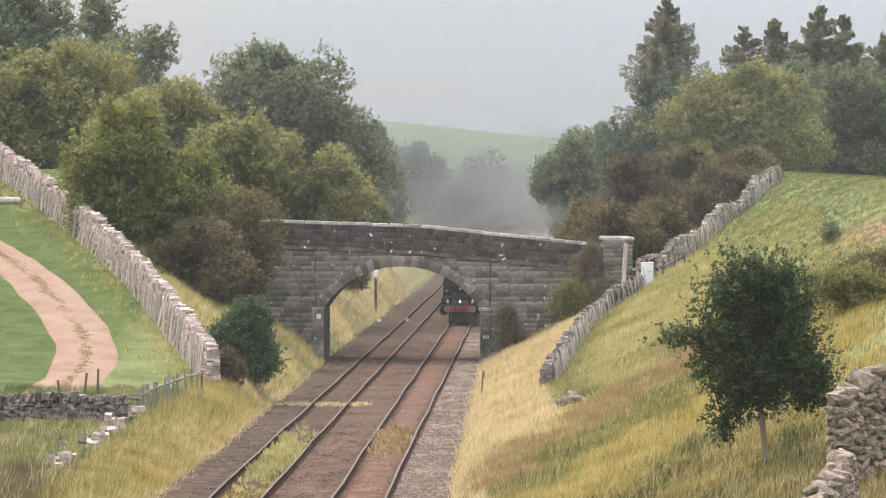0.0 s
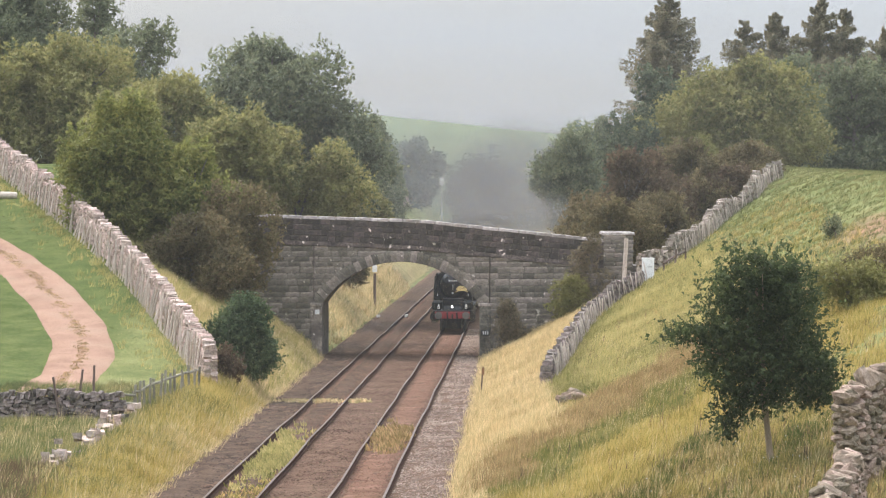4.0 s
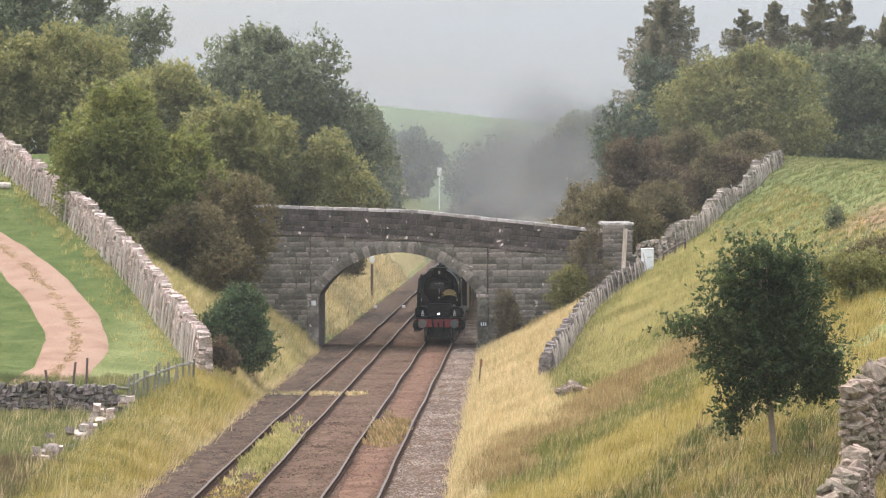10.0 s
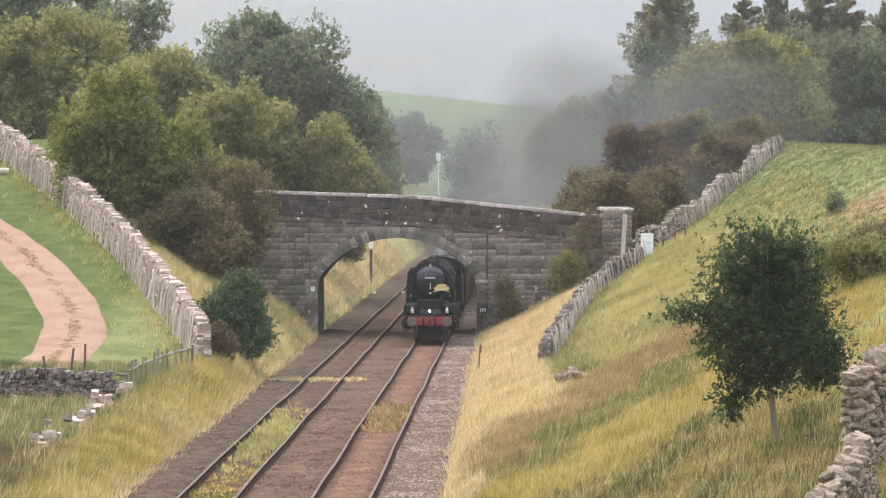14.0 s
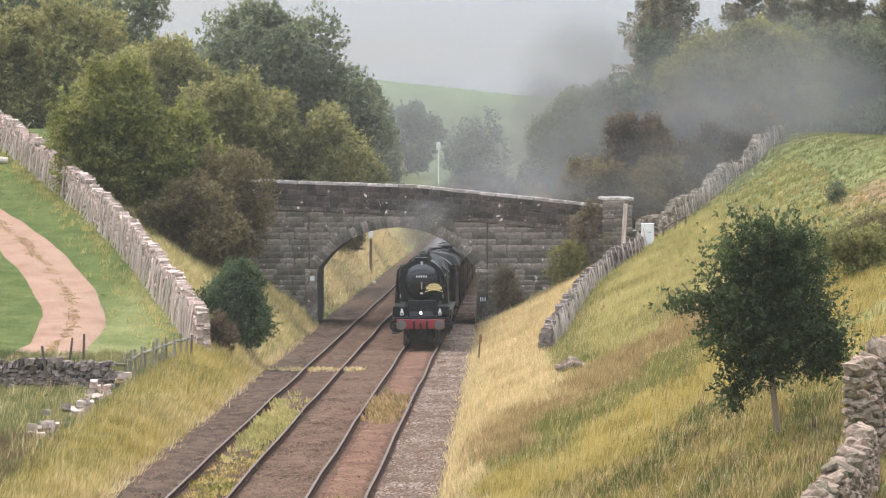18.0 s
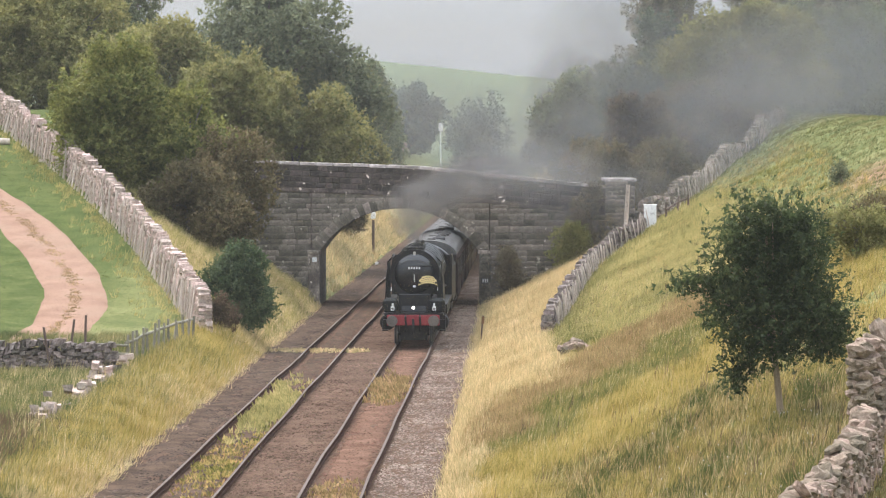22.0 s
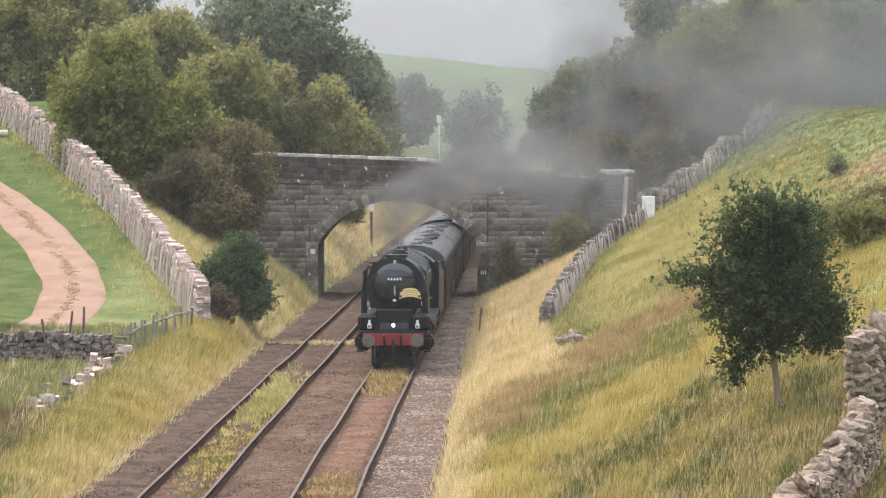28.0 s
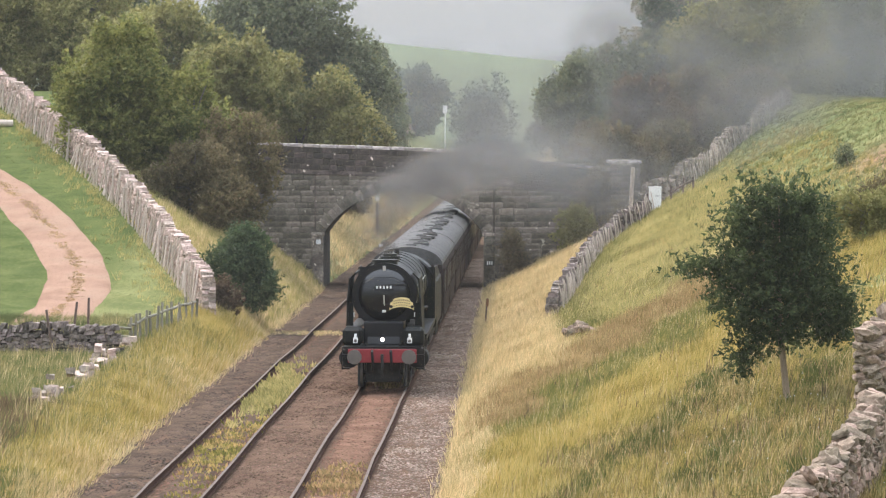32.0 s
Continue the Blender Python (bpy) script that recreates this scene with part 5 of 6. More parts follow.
def locomotive():
    """A large express engine with its tender; front at y = 0, running towards -y, rail at z = 0."""
    e = thing("steam_locomotive", "black express steam locomotive with red buffer beam and yellow headboard", "locomotive")
    cz = 2.93
    part("buffer_beam", box_bm((0, 0.62, 1.07, 2.2, 0.1, 0.44), bevel=0.015), M_red, e, "red painted buffer beam")
    for sx in (-0.87, 0.87):
        b = merge("buffer", M_soot, e, cyl_bm(sx, 0.40, 1.06, 0.12, 0.4, "Y", 16), cyl_bm(sx, 0.52, 1.06, 0.19, 0.1, "Y", 16), smooth=False)
        part("buffer_head", cyl_bm(sx, 0.16, 1.06, 0.235, 0.08, "Y", 24, 0.02), M_buffer, b, "worn steel buffer head")
    merge("coupling", M_soot, e, box_bm((0, 0.45, 1.05, 0.09, 0.3, 0.16)), tube_bm([(0, 0.34, 1.0), (0.03, 0.3, 0.75), (0, 0.34, 0.5)], [0.05, 0.05, 0.06], 6), box_bm((0, 0.33, 0.6, 0.24, 0.06, 0.08)))
    for sx in (-0.32, 0.28):
        part("vacuum_hose", tube_bm([(sx, 0.55, 1.25), (sx, 0.42, 1.2), (sx + 0.03, 0.42, 0.8), (sx, 0.5, 0.6)], [0.04, 0.045, 0.045, 0.05], 7), M_black, e)
    # front platform, cylinder covers and frames
    part("front_platform", box_bm((0, 1.5, 1.33, 2.5, 1.8, 0.07), (0, 0.9, 1.22, 2.4, 0.06, 0.2)), M_black, e)
    part("smokebox_saddle", box_bm((0, 2.5, 1.72, 1.30, 1.6, 0.75), (0, 1.7, 1.55, 1.1, 0.06, 0.44, pose(0, 0, 0, -25, 0, 0)), bevel=0.03), M_black, e)
    for sx in (-1, 1):
        part("cylinder_cover", box_bm((sx * 0.98, 1.6, 1.66, 0.66, 0.9, 0.6), bevel=0.12), M_side, e)
        part("cylinder", join_bm(cyl_bm(sx * 1.12, 2.3, 0.92, 0.33, 1.15, "Y", 20, 0.03), cyl_bm(sx * 1.08, 2.25, 1.42, 0.2, 1.3, "Y", 16, 0.02)), M_soot, e)
        part("footplate_step", box_bm((sx * 1.2, 1.3, 1.05, 0.26, 0.3, 0.04), (sx * 1.2, 1.3, 0.62, 0.26, 0.3, 0.04), (sx * 1.32, 1.3, 0.95, 0.03, 0.24, 0.75)), M_black, e)
        part("guard_iron", tube_bm([(sx * 0.75, 0.75, 0.85), (sx * 0.75, 0.6, 0.4), (sx * 0.75, 0.55, 0.12)], [0.05, 0.045, 0.04], 6), M_soot, e)
        part("smoke_deflector", box_bm((sx * 1.17, 3.3, 2.62, 0.05, 2.6, 1.75, pose(0, 0, 0, 0, -sx * 3, 0)), (sx * 1.03, 3.3, 3.56, 0.05, 2.6, 0.3, pose(0, 0, 0, 0, -sx * 42, 0)), (sx * 1.1, 2.1, 2.3, 0.2, 0.05, 0.8)), M_side, e, "upright smoke deflector plate")
        part("handrail", tube_bm([(sx * 1.2, 1.85, 2.2), (sx * 1.19, 1.8, 2.8), (sx * 1.12, 1.9, 3.3)], [0.018] * 3, 6), M_black, e)
        part("running_plate", box_bm((sx * 1.18, 7.2, 1.62, 0.38, 9.4, 0.06), (sx * 1.34, 7.2, 1.56, 0.04, 9.4, 0.16)), M_side, e)
        part("boiler_handrail", tube_bm([(sx * 1.0, 4.3, 3.15), (sx * 1.05, 11.2, 3.2)], [0.02, 0.02], 6), M_steel, e)
        part("injector_pipe", tube_bm([(sx * 1.0, 4.6, 2.3), (sx * 1.03, 7, 2.25), (sx * 1.1, 11, 2.1)], [0.05, 0.05, 0.05], 6), M_soot, e)
        part("connecting_rod", box_bm((sx * 0.98, 5.2, 0.95, 0.06, 4.4, 0.12)), M_steel, e)
        part("coupling_rod", box_bm((sx * 0.90, 7.1, 0.94, 0.06, 4.7, 0.12)), M_steel, e)
        part("frame_plate", box_bm((sx * 0.55, 6.2, 1.0, 0.05, 10.5, 0.85)), M_soot, e)
        lamp = merge("head_lamp", M_white, e, cyl_bm(sx * 0.87, 0.85, 1.55, 0.075, 0.17, "Z", 14), cyl_bm(sx * 0.87, 0.85, 1.70, 0.04, 0.13, "Z", 10), label="white enamelled head lamp")
        part("lens", cyl_bm(sx * 0.87, 0.75, 1.54, 0.05, 0.05, "Y", 14), M_buffer, lamp)
        part("lamp_bracket", box_bm((sx * 1.02, 2.25, 2.30, 0.10, 0.08, 0.16)), M_white, e)
        part("sand_pipe", tube_bm([(sx * 0.75, 4.4, 1.5), (sx * 0.75, 4.5, 0.2)], [0.03, 0.03], 6), M_soot, e)
    mid = merge("head_lamp", M_black, e, cyl_bm(0, 0.85, 1.58, 0.07, 0.16, "Z", 14), cyl_bm(0, 0.85, 1.70, 0.04, 0.1, "Z", 10), label="lit head lamp in a dark case")
    part("lens", cyl_bm(0, 0.75, 1.58, 0.06, 0.05, "Y", 14), M_lamp, mid, "glowing lamp lens")
    # smokebox and door
    part("smokebox", cyl_bm(0, 3.1, cz, 1.04, 1.7, "Y", 44), M_black, e, smooth=False)
    part("smokebox_ring", ring_bm(0, 2.26, cz, 1.06, 0.24, 0.09), M_black, e)
    door = part("smokebox_door", dish_bm(2.24, cz + 0.02, 0.84, 0.36), M_door, e, "domed black smokebox door", smooth=True)
    part("door_handle", join_bm(tube_bm([(0, 1.85, cz + 0.02), (0.02, 1.84, cz - 0.32)], [0.022, 0.016], 6), tube_bm([(0, 1.87, cz + 0.02), (0.0, 1.87, cz - 0.26)], [0.022, 0.016], 6)), M_steel, door, "bright steel handle")
    for z in (0.35, -0.25):
        part("hinge_strap", box_bm((0.38, 1.95, cz + z, 0.7, 0.03, 0.05, pose(0, 0, 0, 0, 0, 8))), M_black, door)
    part("door_rail", tube_bm([(-0.66, 1.98, cz + 0.42), (-0.3, 1.9, cz + 0.60), (0.3, 1.86, cz + 0.60), (0.66, 1.98, cz + 0.42)], [0.012] * 4, 6), M_black, door)
    plate = part("number_plate", box_bm((0, 1.87, cz + 0.28, 0.58, 0.03, 0.14)), M_black, door)
    for k in range(5):
        part("plate_bar", box_bm((-0.22 + 0.11 * k, 1.85, cz + 0.28, 0.055, 0.02, 0.09)), M_white, plate)
    part("shed_plate", box_bm((0, 1.93, cz - 0.5, 0.12, 0.02, 0.08)), M_white, door)
    part("top_lamp_iron", box_bm((0, 2.15, cz + 0.88, 0.10, 0.05, 0.16)), M_steel, e)
    # curved headboard, carried off-centre
    bm = bmesh.new()
    hx, hz, hy = 0.58, cz - 0.30, 1.70
    lines = []
    for y in (hy, hy + 0.035):
        up, dn = [], []
        for k in range(13):
            u = -1 + k / 6
            arc = hz + 0.10 * (1 - u * u)
            up.append(bm.verts.new((hx + u * 0.36, y, arc + 0.16 - (0.07 if abs(u) > 0.8 else 0))))
            dn.append(bm.verts.new((hx + u * 0.40, y, arc - 0.15)))
        lines.append(up + dn[::-1])
    bm.faces.new(lines[0])
    bm.faces.new(lines[1][::-1])
    for k in range(26):
        bm.faces.new((lines[0][k], lines[0][(k + 1) % 26], lines[1][(k + 1) % 26], lines[1][k]))
    bmesh.ops.recalc_face_normals(bm, faces=bm.faces[:])
    board = part("headboard", bm, M_cream, e, "curved cream and gold headboard with dark lettering bars")
    for row, n, wdt in ((0.08, 9, 0.035), (0.0, 8, 0.035), (-0.08, 7, 0.03)):
        for k in range(n):
            u = (k - (n - 1) / 2) / ((n - 1) / 2) * 0.66
            part("letter_bar", box_bm((hx + u * 0.37, hy - 0.006, hz + 0.10 * (1 - u * u) + row, wdt, 0.012, 0.035)), M_under, board)
    for u in (-0.88, 0.88):
        part("roundel", cyl_bm(hx + u * 0.38, hy - 0.006, hz - 0.04, 0.05, 0.02, "Y", 14), M_under, board)
    # chimney, boiler, bands, dome, safety valves
    part("chimney", cyl_bm(0, 3.15, cz + 0.98, 0.40, 0.26, "Z", 24), M_black, e, "short wide chimney")
    part("chimney_lip", cyl_bm(0, 3.15, cz + 1.10, 0.45, 0.06, "Z", 24, 0.015), M_black, e)
    boiler = bmesh.new()
    rings = []
    for y, r, dz in ((3.9, 0.98, 0.0), (4.2, 1.0, 0.0), (8.2, 1.04, 0.0), (9.0, 1.07, 0.0), (12.2, 1.09, 0.0)):
        rings.append([boiler.verts.new((math.cos(2 * math.pi * k / 44) * r, y, cz + dz + math.sin(2 * math.pi * k / 44) * r)) for k in range(44)])
    for a, b in zip(rings, rings[1:]):
        for k in range(44):
            boiler.faces.new((a[k], a[(k + 1) % 44], b[(k + 1) % 44], b[k]))
    bmesh.ops.recalc_face_normals(boiler, faces=boiler.faces[:])
    part("boiler", boiler, M_boiler, e, "dark green lagged boiler", smooth=True)
    for y, r in ((4.3, 1.012), (5.7, 1.028), (7.0, 1.04), (8.3, 1.058), (9.6, 1.085), (11.0, 1.10)):
        part("boiler_band", ring_bm(0, y, cz, r + 0.008, 0.02, 0.07), M_black, e)
    part("dome", cyl_bm(0, 6.6, cz + 1.05, 0.34, 0.3, "Z", 20, 0.09), M_boiler, e)
    for sx in (-0.12, 0.12):
        part("safety_valve", cyl_bm(sx, 9.4, cz + 1.15, 0.08, 0.2, "Z", 12), M_soot, e)
    part("firebox_cladding", box_bm((0, 10.4, 2.05, 1.95, 3.4, 1.2), bevel=0.12), M_side, e)
    # cab
    cab = part("cab", box_bm((-1.33, 12.9, 2.5, 0.05, 1.7, 1.9), (1.33, 12.9, 2.5, 0.05, 1.7, 1.9), (0, 12.1, 2.5, 2.6, 0.05, 1.9)), M_side, e)
    roof = bmesh.new()
    for k in range(12):
        a0, a1 = math.radians(25 + k * 130 / 12), math.radians(25 + (k + 1) * 130 / 12)
        q = [(math.cos(a) * 1.47, y, 2.45 + math.sin(a) * 1.42) for a, y in ((a0, 11.9), (a1, 11.9), (a1, 14.3), (a0, 14.3))]
        roof.faces.new([roof.verts.new(p) for p in q])
    bmesh.ops.remove_doubles(roof, verts=roof.verts[:], dist=0.001)
    bmesh.ops.solidify(roof, geom=roof.faces[:], thickness=0.04)
    part("cab_roof", roof, M_black, e, smooth=True)
    for sx in (-1, 1):
        part("cab_window", box_bm((sx * 1.355, 12.75, 2.95, 0.02, 0.9, 0.5)), M_glass, cab)
        part("spectacle_glass", box_bm((sx * 1.0, 12.07, 2.95, 0.4, 0.02, 0.45)), M_glass, cab)
    # tender
    part("tender_body", box_bm((0, 18.0, 2.0, 2.66, 6.6, 1.7), bevel=0.08), M_side, e, "dark green tender")
    part("tender_coal", box_bm((0, 16.8, 3.0, 1.9, 3.2, 0.5), bevel=0.2), M_soot, e, "heaped coal")
    part("tender_rave", box_bm((-1.2, 18.0, 2.98, 0.06, 6.4, 0.34, pose(0, 0, 0, 0, 14, 0)), (1.2, 18.0, 2.98, 0.06, 6.4, 0.34, pose(0, 0, 0, 0, -14, 0))), M_side, e)
    part("tender_frame", box_bm((-1.05, 18.0, 0.9, 0.06, 6.6, 0.5), (1.05, 18.0, 0.9, 0.06, 6.6, 0.5)), M_soot, e)
    part("ashpan", box_bm((0, 7.5, 0.55, 1.1, 12.8, 0.7)), M_soot, e)
    for y in (1.7, 3.8):
        wheelset(e, y, 0.47, W_BOGIE)
    for y in (5.1, 7.1, 9.1):
        wheelset(e, y, 0.94, W_DRIVE, "driving_wheelset")
    wheelset(e, 12.0, 0.52, W_BOGIE)
    for y in (15.8, 18.0, 20.2):
        wheelset(e, y, 0.54, W_BOGIE)
    return e


def coach():
    """A corridor coach, 19.6 m long; front at y = 0."""
    c = thing("railway_coach", "maroon corridor coach with a grey roof and large windows", "railway coach", group="coaches of the train")
    side = [(-1.32, 1.05), (-1.40, 1.5), (-1.41, 2.2), (-1.38, 2.85), (-1.33, 3.12)]
    roofp = [(-1.33, 3.12)] + [(-math.cos(math.radians(a)) * 1.33, 3.12 + math.sin(math.radians(a)) * 0.68) for a in range(12, 180, 12)] + [(1.33, 3.12)]
    body = bmesh.new()
    prof = side + [(-x, z) for x, z in side[::-1]]
    r0, r1 = [[body.verts.new((x, y, z)) for x, z in prof] for y in (0.15, 19.65)]
    for k in range(len(prof)):
        body.faces.new((r0[k], r0[(k + 1) % len(prof)], r1[(k + 1) % len(prof)], r1[k]))
    body.faces.new(r0[::-1])
    body.faces.new(r1)
    bmesh.ops.recalc_face_normals(body, faces=body.faces[:])
    part("body", body, M_maroon, c, "maroon painted body side")
    rf = bmesh.new()
    a0, a1 = [[rf.verts.new((x * 1.02, y, z + 0.01)) for x, z in roofp] for y in (0.1, 19.7)]
    for k in range(len(roofp) - 1):
        rf.faces.new((a0[k], a0[k + 1], a1[k + 1], a1[k]))
    rf.faces.new(a0[::-1])
    rf.faces.new(a1)
    bmesh.ops.recalc_face_normals(rf, faces=rf.faces[:])
    roof = part("roof", rf, M_roof, c, "sooty grey arched roof", smooth=False)
    for k in range(10):
        y = 1.2 + k * 1.95
        rib = bmesh.new()
        pr = [[rib.verts.new((x * 1.025, yy, z + 0.025)) for x, z in roofp] for yy in (y - 0.06, y + 0.06)]
        for i in range(len(roofp) - 1):
            rib.faces.new((pr[0][i], pr[0][i + 1], pr[1][i + 1], pr[1][i]))
        bmesh.ops.solidify(rib, geom=rib.faces[:], thickness=0.03)
        part("roof_rib", rib, M_under, roof)
        part("roof_vent", box_bm((0.42 if k % 3 else 0.1, y + 0.9, 3.79, 0.42 + 0.2 * (k % 2), 0.34, 0.14), bevel=0.03), M_roof, roof)
    for sx in (-1, 1):
        for k in range(8):
            y = 2.1 + k * 2.05
            w = part("window", box_bm((sx * 1.40, y + 0.6, 2.42, 0.03, 1.22, 0.86), bevel=0.01), M_glass, c)
            part("window_frame", box_bm((sx * 1.405, y + 0.6, 2.88, 0.03, 1.30, 0.05), (sx * 1.415, y + 0.6, 1.97, 0.03, 1.30, 0.05), (sx * 1.41, y - 0.03, 2.42, 0.03, 0.05, 0.94), (sx * 1.41, y + 1.23, 2.42, 0.03, 0.05, 0.94)), M_maroon, w)
        for y in (0.75, 10.0, 18.9):
            d = part("door", box_bm((sx * 1.405, y, 2.05, 0.03, 0.66, 1.86), bevel=0.008), M_maroon, c)
            part("door_light", box_bm((sx * 1.42, y, 2.5, 0.02, 0.45, 0.66)), M_glass, d)
        part("waist_line", box_bm((sx * 1.412, 9.9, 1.86, 0.012, 19.2, 0.03)), M_maroon, c)
        part("solebar", box_bm((sx * 1.22, 9.9, 0.98, 0.1, 19.4, 0.22)), M_under, c)
    part("underframe", box_bm((0, 9.9, 0.85, 1.6, 7.0, 0.5), (0.5, 7.5, 0.62, 0.7, 1.8, 0.4)), M_under, c)
    for y in (0.0, 19.8):
        part("gangway", box_bm((0, y, 2.2, 1.0, 0.36, 2.2), bevel=0.04), M_gangway, c)
    for y in (2.7, 17.1):
        part("bogie", box_bm((-1.0, y, 0.55, 0.14, 3.4, 0.3), (1.0, y, 0.55, 0.14, 3.4, 0.3), (0, y, 0.6, 2.0, 0.3, 0.24)), M_under, c)
        for dy in (-1.3, 1.3):
            wheelset(c, y + dy, 0.455, W_COACH)
    return c


loco = locomotive()
first_coach = coach()
COACH_AT = [21.7 + 20.0 * k for k in range(6)]
coaches = [first_coach]
for k in range(1, 6):
    c = copy_thing(first_coach, pose(TRACK_X[0], 260 + 20 * k, 0))
    coaches.append(c)
    axles = [o for o in c.children if o.name.startswith("wheelset")]
    for o in axles:
        ROLLERS.append((o, o.location.y, 0.455))


# ------------------------------------------------------------------ lane, gates, posts and small things
LANE = [(-18.6, 121), (-18.2, 127), (-17.9, 133), (-18.1, 142.3), (-19.7, 150.3), (-21.5, 156.5), (-24.1, 164.5), (-28.8, 176), (-36, 192), (-46, 210)]


def lane():
    """The pink gravel farm lane: a bent ribbon laid on the land."""
    s, xy, th = along(LANE, 0.5)
    V, n = [], 9
    for i in range(len(s)):
        half = 1.48 + 0.06 * math.sin(i * 0.35)
        for k in range(n):
            o = (k / (n - 1) - 0.5) * 2 * half
            x, y = xy[i][0] - math.sin(th[i]) * o, xy[i][1] + math.cos(th[i]) * o
            V.append((x, y, land_at(x, y) + (0.09 if 0 < k < n - 1 else -0.08)))
    i = np.arange(len(V)).reshape(-1, n)
    q = np.stack([i[:-1, :-1], i[1:, :-1], i[1:, 1:], i[:-1, 1:]], -1).reshape(-1, 4)
    return tagged(new("farm_lane", mesh_data("farm_lane", V, q, M_gravel, smooth=True)), "pink gravel farm lane with a grassy middle", "lane", kind="structure")


lane()
s_l, xy_l, th_l = along(LANE, 0.12)
g_l = np.random.default_rng(77)
mid_l = xy_l + g_l.normal(0, 0.12, xy_l.shape)
mid_l = mid_l[(np.sin(s_l * 0.7) + 0.6 * np.sin(s_l * 2.3) + g_l.normal(0, 0.5, len(s_l))) > -0.9]
v_l = np.concatenate([np.stack([mid_l[:, 0] + g_l.normal(0, 0.1, len(mid_l)), mid_l[:, 1] + g_l.normal(0, 0.1, len(mid_l)), land(mid_l[:, 0], mid_l[:, 1]) + 0.06], -1)[:, None, :] + np.array([[-0.02, 0, 0], [0.02, 0, 0], [0.02, 0.02, 0.08]])[None] for _ in range(11)]).reshape(-1, 3)
tagged(new("lane_grass", mesh_data("lane_grass", v_l, np.arange(len(v_l)).reshape(-1, 3), G_russet)), "strip of worn grass along the lane's middle", "grass", kind="stuff")


def wooden_post(x, y, h, r, mat, label, lean=0.0, name="wooden_post", z=None):
    ob = thing(name, label, "post", pose(x, y, land_at(x, y) if z is None else z, 0, lean, 0))
    part("shaft", tube_bm([(0, 0, -0.3), (0, 0, h * 0.6), (0.01, 0, h)], [r, r * 0.97, r * 0.9], 8), mat, ob)
    return ob


# white cabinet by the bridge
M_cab_white = material("cabinet_white", [(0.70, 0.69, 0.66), (0.82, 0.81, 0.78)], 0.6, 1.5, 20, 0.05)
cabinet = thing("trackside_cabinet", "white painted metal cabinet standing by the wall", "cabinet", pose(6.65, 178.2, land_at(6.65, 178.2) - 0.15))
part("body", box_bm((0, 0, 0.72, 0.62, 0.5, 1.3), bevel=0.02), M_cab_white, cabinet)
part("lid", box_bm((0, 0, 1.39, 0.68, 0.56, 0.05), bevel=0.015), M_cab_white, cabinet)
part("door_panel", box_bm((0, -0.26, 0.72, 0.52, 0.02, 1.1), bevel=0.008), M_cab_white, cabinet)
part("label_plate", box_bm((0.08, -0.275, 0.95, 0.2, 0.012, 0.07)), M_steel, cabinet)
part("handle", box_bm((-0.18, -0.285, 0.7, 0.03, 0.03, 0.12)), M_steel, cabinet)
part("plinth", box_bm((0, 0, 0.0, 0.7, 0.58, 0.2)), M_joint, cabinet)

wooden_post(5.55, 183.6, 2.6, 0.12, M_wood, "stout pale timber gatepost in front of the bridge pier", 3, "gatepost", 3.7)
# brown dock plant, built as a thin post with a block for its seed head
wooden_post(-1.73, 149.4, 1.25, 0.035, M_wood_dark, "thin brown dock stalk with a russet seed head in the grass", 4, "marker_stake")
stake = [o for o in scene.objects if o.name.startswith("marker_stake")][0]
part("tag", box_bm((0.02, -0.02, 1.05, 0.12, 0.05, 0.32), bevel=0.01), plain("russet_seed_head", (0.22, 0.11, 0.05), 0.7), stake, "russet seed head")


def rail_fence(label, points, posts, height, rails, mat, name="timber_fence"):
    """Posts joined by horizontal rails along a straight run."""
    f = thing(name, label, "fence")
    (x0, y0), (x1, y1) = points
    P = []
    vary = random.Random(posts)
    for k in range(posts):
        u = k / (posts - 1)
        x, y = x0 + (x1 - x0) * u, y0 + (y1 - y0) * u
        z = land_at(x, y)
        P.append((x, y, z))
        part("fence_post", tube_bm([(x, y, z - 0.2), (x + vary.gauss(0, 0.07), y, z + height * vary.uniform(0.8, 1.15))], [0.055, 0.05], 7), mat, f)
    for k in range(posts - 1):
        a, b = Vector(P[k]), Vector(P[k + 1])
        for h in rails:
            part("fence_rail", tube_bm([a + Vector((0, -0.08, h)), b + Vector((0, -0.08, h))], [0.05, 0.05], 6), mat, f)
    return f


M_wood_green = material("mossy_wood", [(0.12, 0.11, 0.08), (0.22, 0.20, 0.15), (0.32, 0.29, 0.23)], 0.85, 1.5, 30, 0.3, stretch=(3, 3, 0.4), per_object=0.2)
rail_fence("mossy grey timber fence at the wall end", ((-14.0, 123.4), (-12.6, 133.5)), 14, 1.0, (0.75,), M_wood_green)
rail_fence("short timber rails beside the field wall", ((-15.4, 123.2), (-13.9, 123.4)), 3, 0.75, (0.35, 0.65), M_wood_green)
rail_fence("grey wooden rails beside the white cabinet", ((7.5, 179), (8.7, 180)), 3, 0.9, (0.55,), M_wood_dark)
for x, y, h, lean in ((-16.0, 118.6, 1.6, -9), (-16.1, 124.2, 1.5, 6), (-15.4, 123.0, 1.7, 1)):
    wooden_post(x, y, h, 0.05, M_wood_dark, "dark iron-brown stake by the field wall", lean, "field_stake")
log = thing("fallen_log", "short pale felled log lying on the turf", "log", pose(-28.5, 187.5, land_at(-28.5, 187.5) + 0.16, 0, 0, 8))
part("bole", tube_bm([(-0.75, 0, 0), (0, 0.02, 0.02), (0.75, 0, 0)], [0.2, 0.21, 0.19], 12), M_wood, log)
props = thing("timber_prop", "timber props leaning where the wall is mended", "timber prop", pose(-24.1, 180.6, land_at(-24.1, 180.6)))
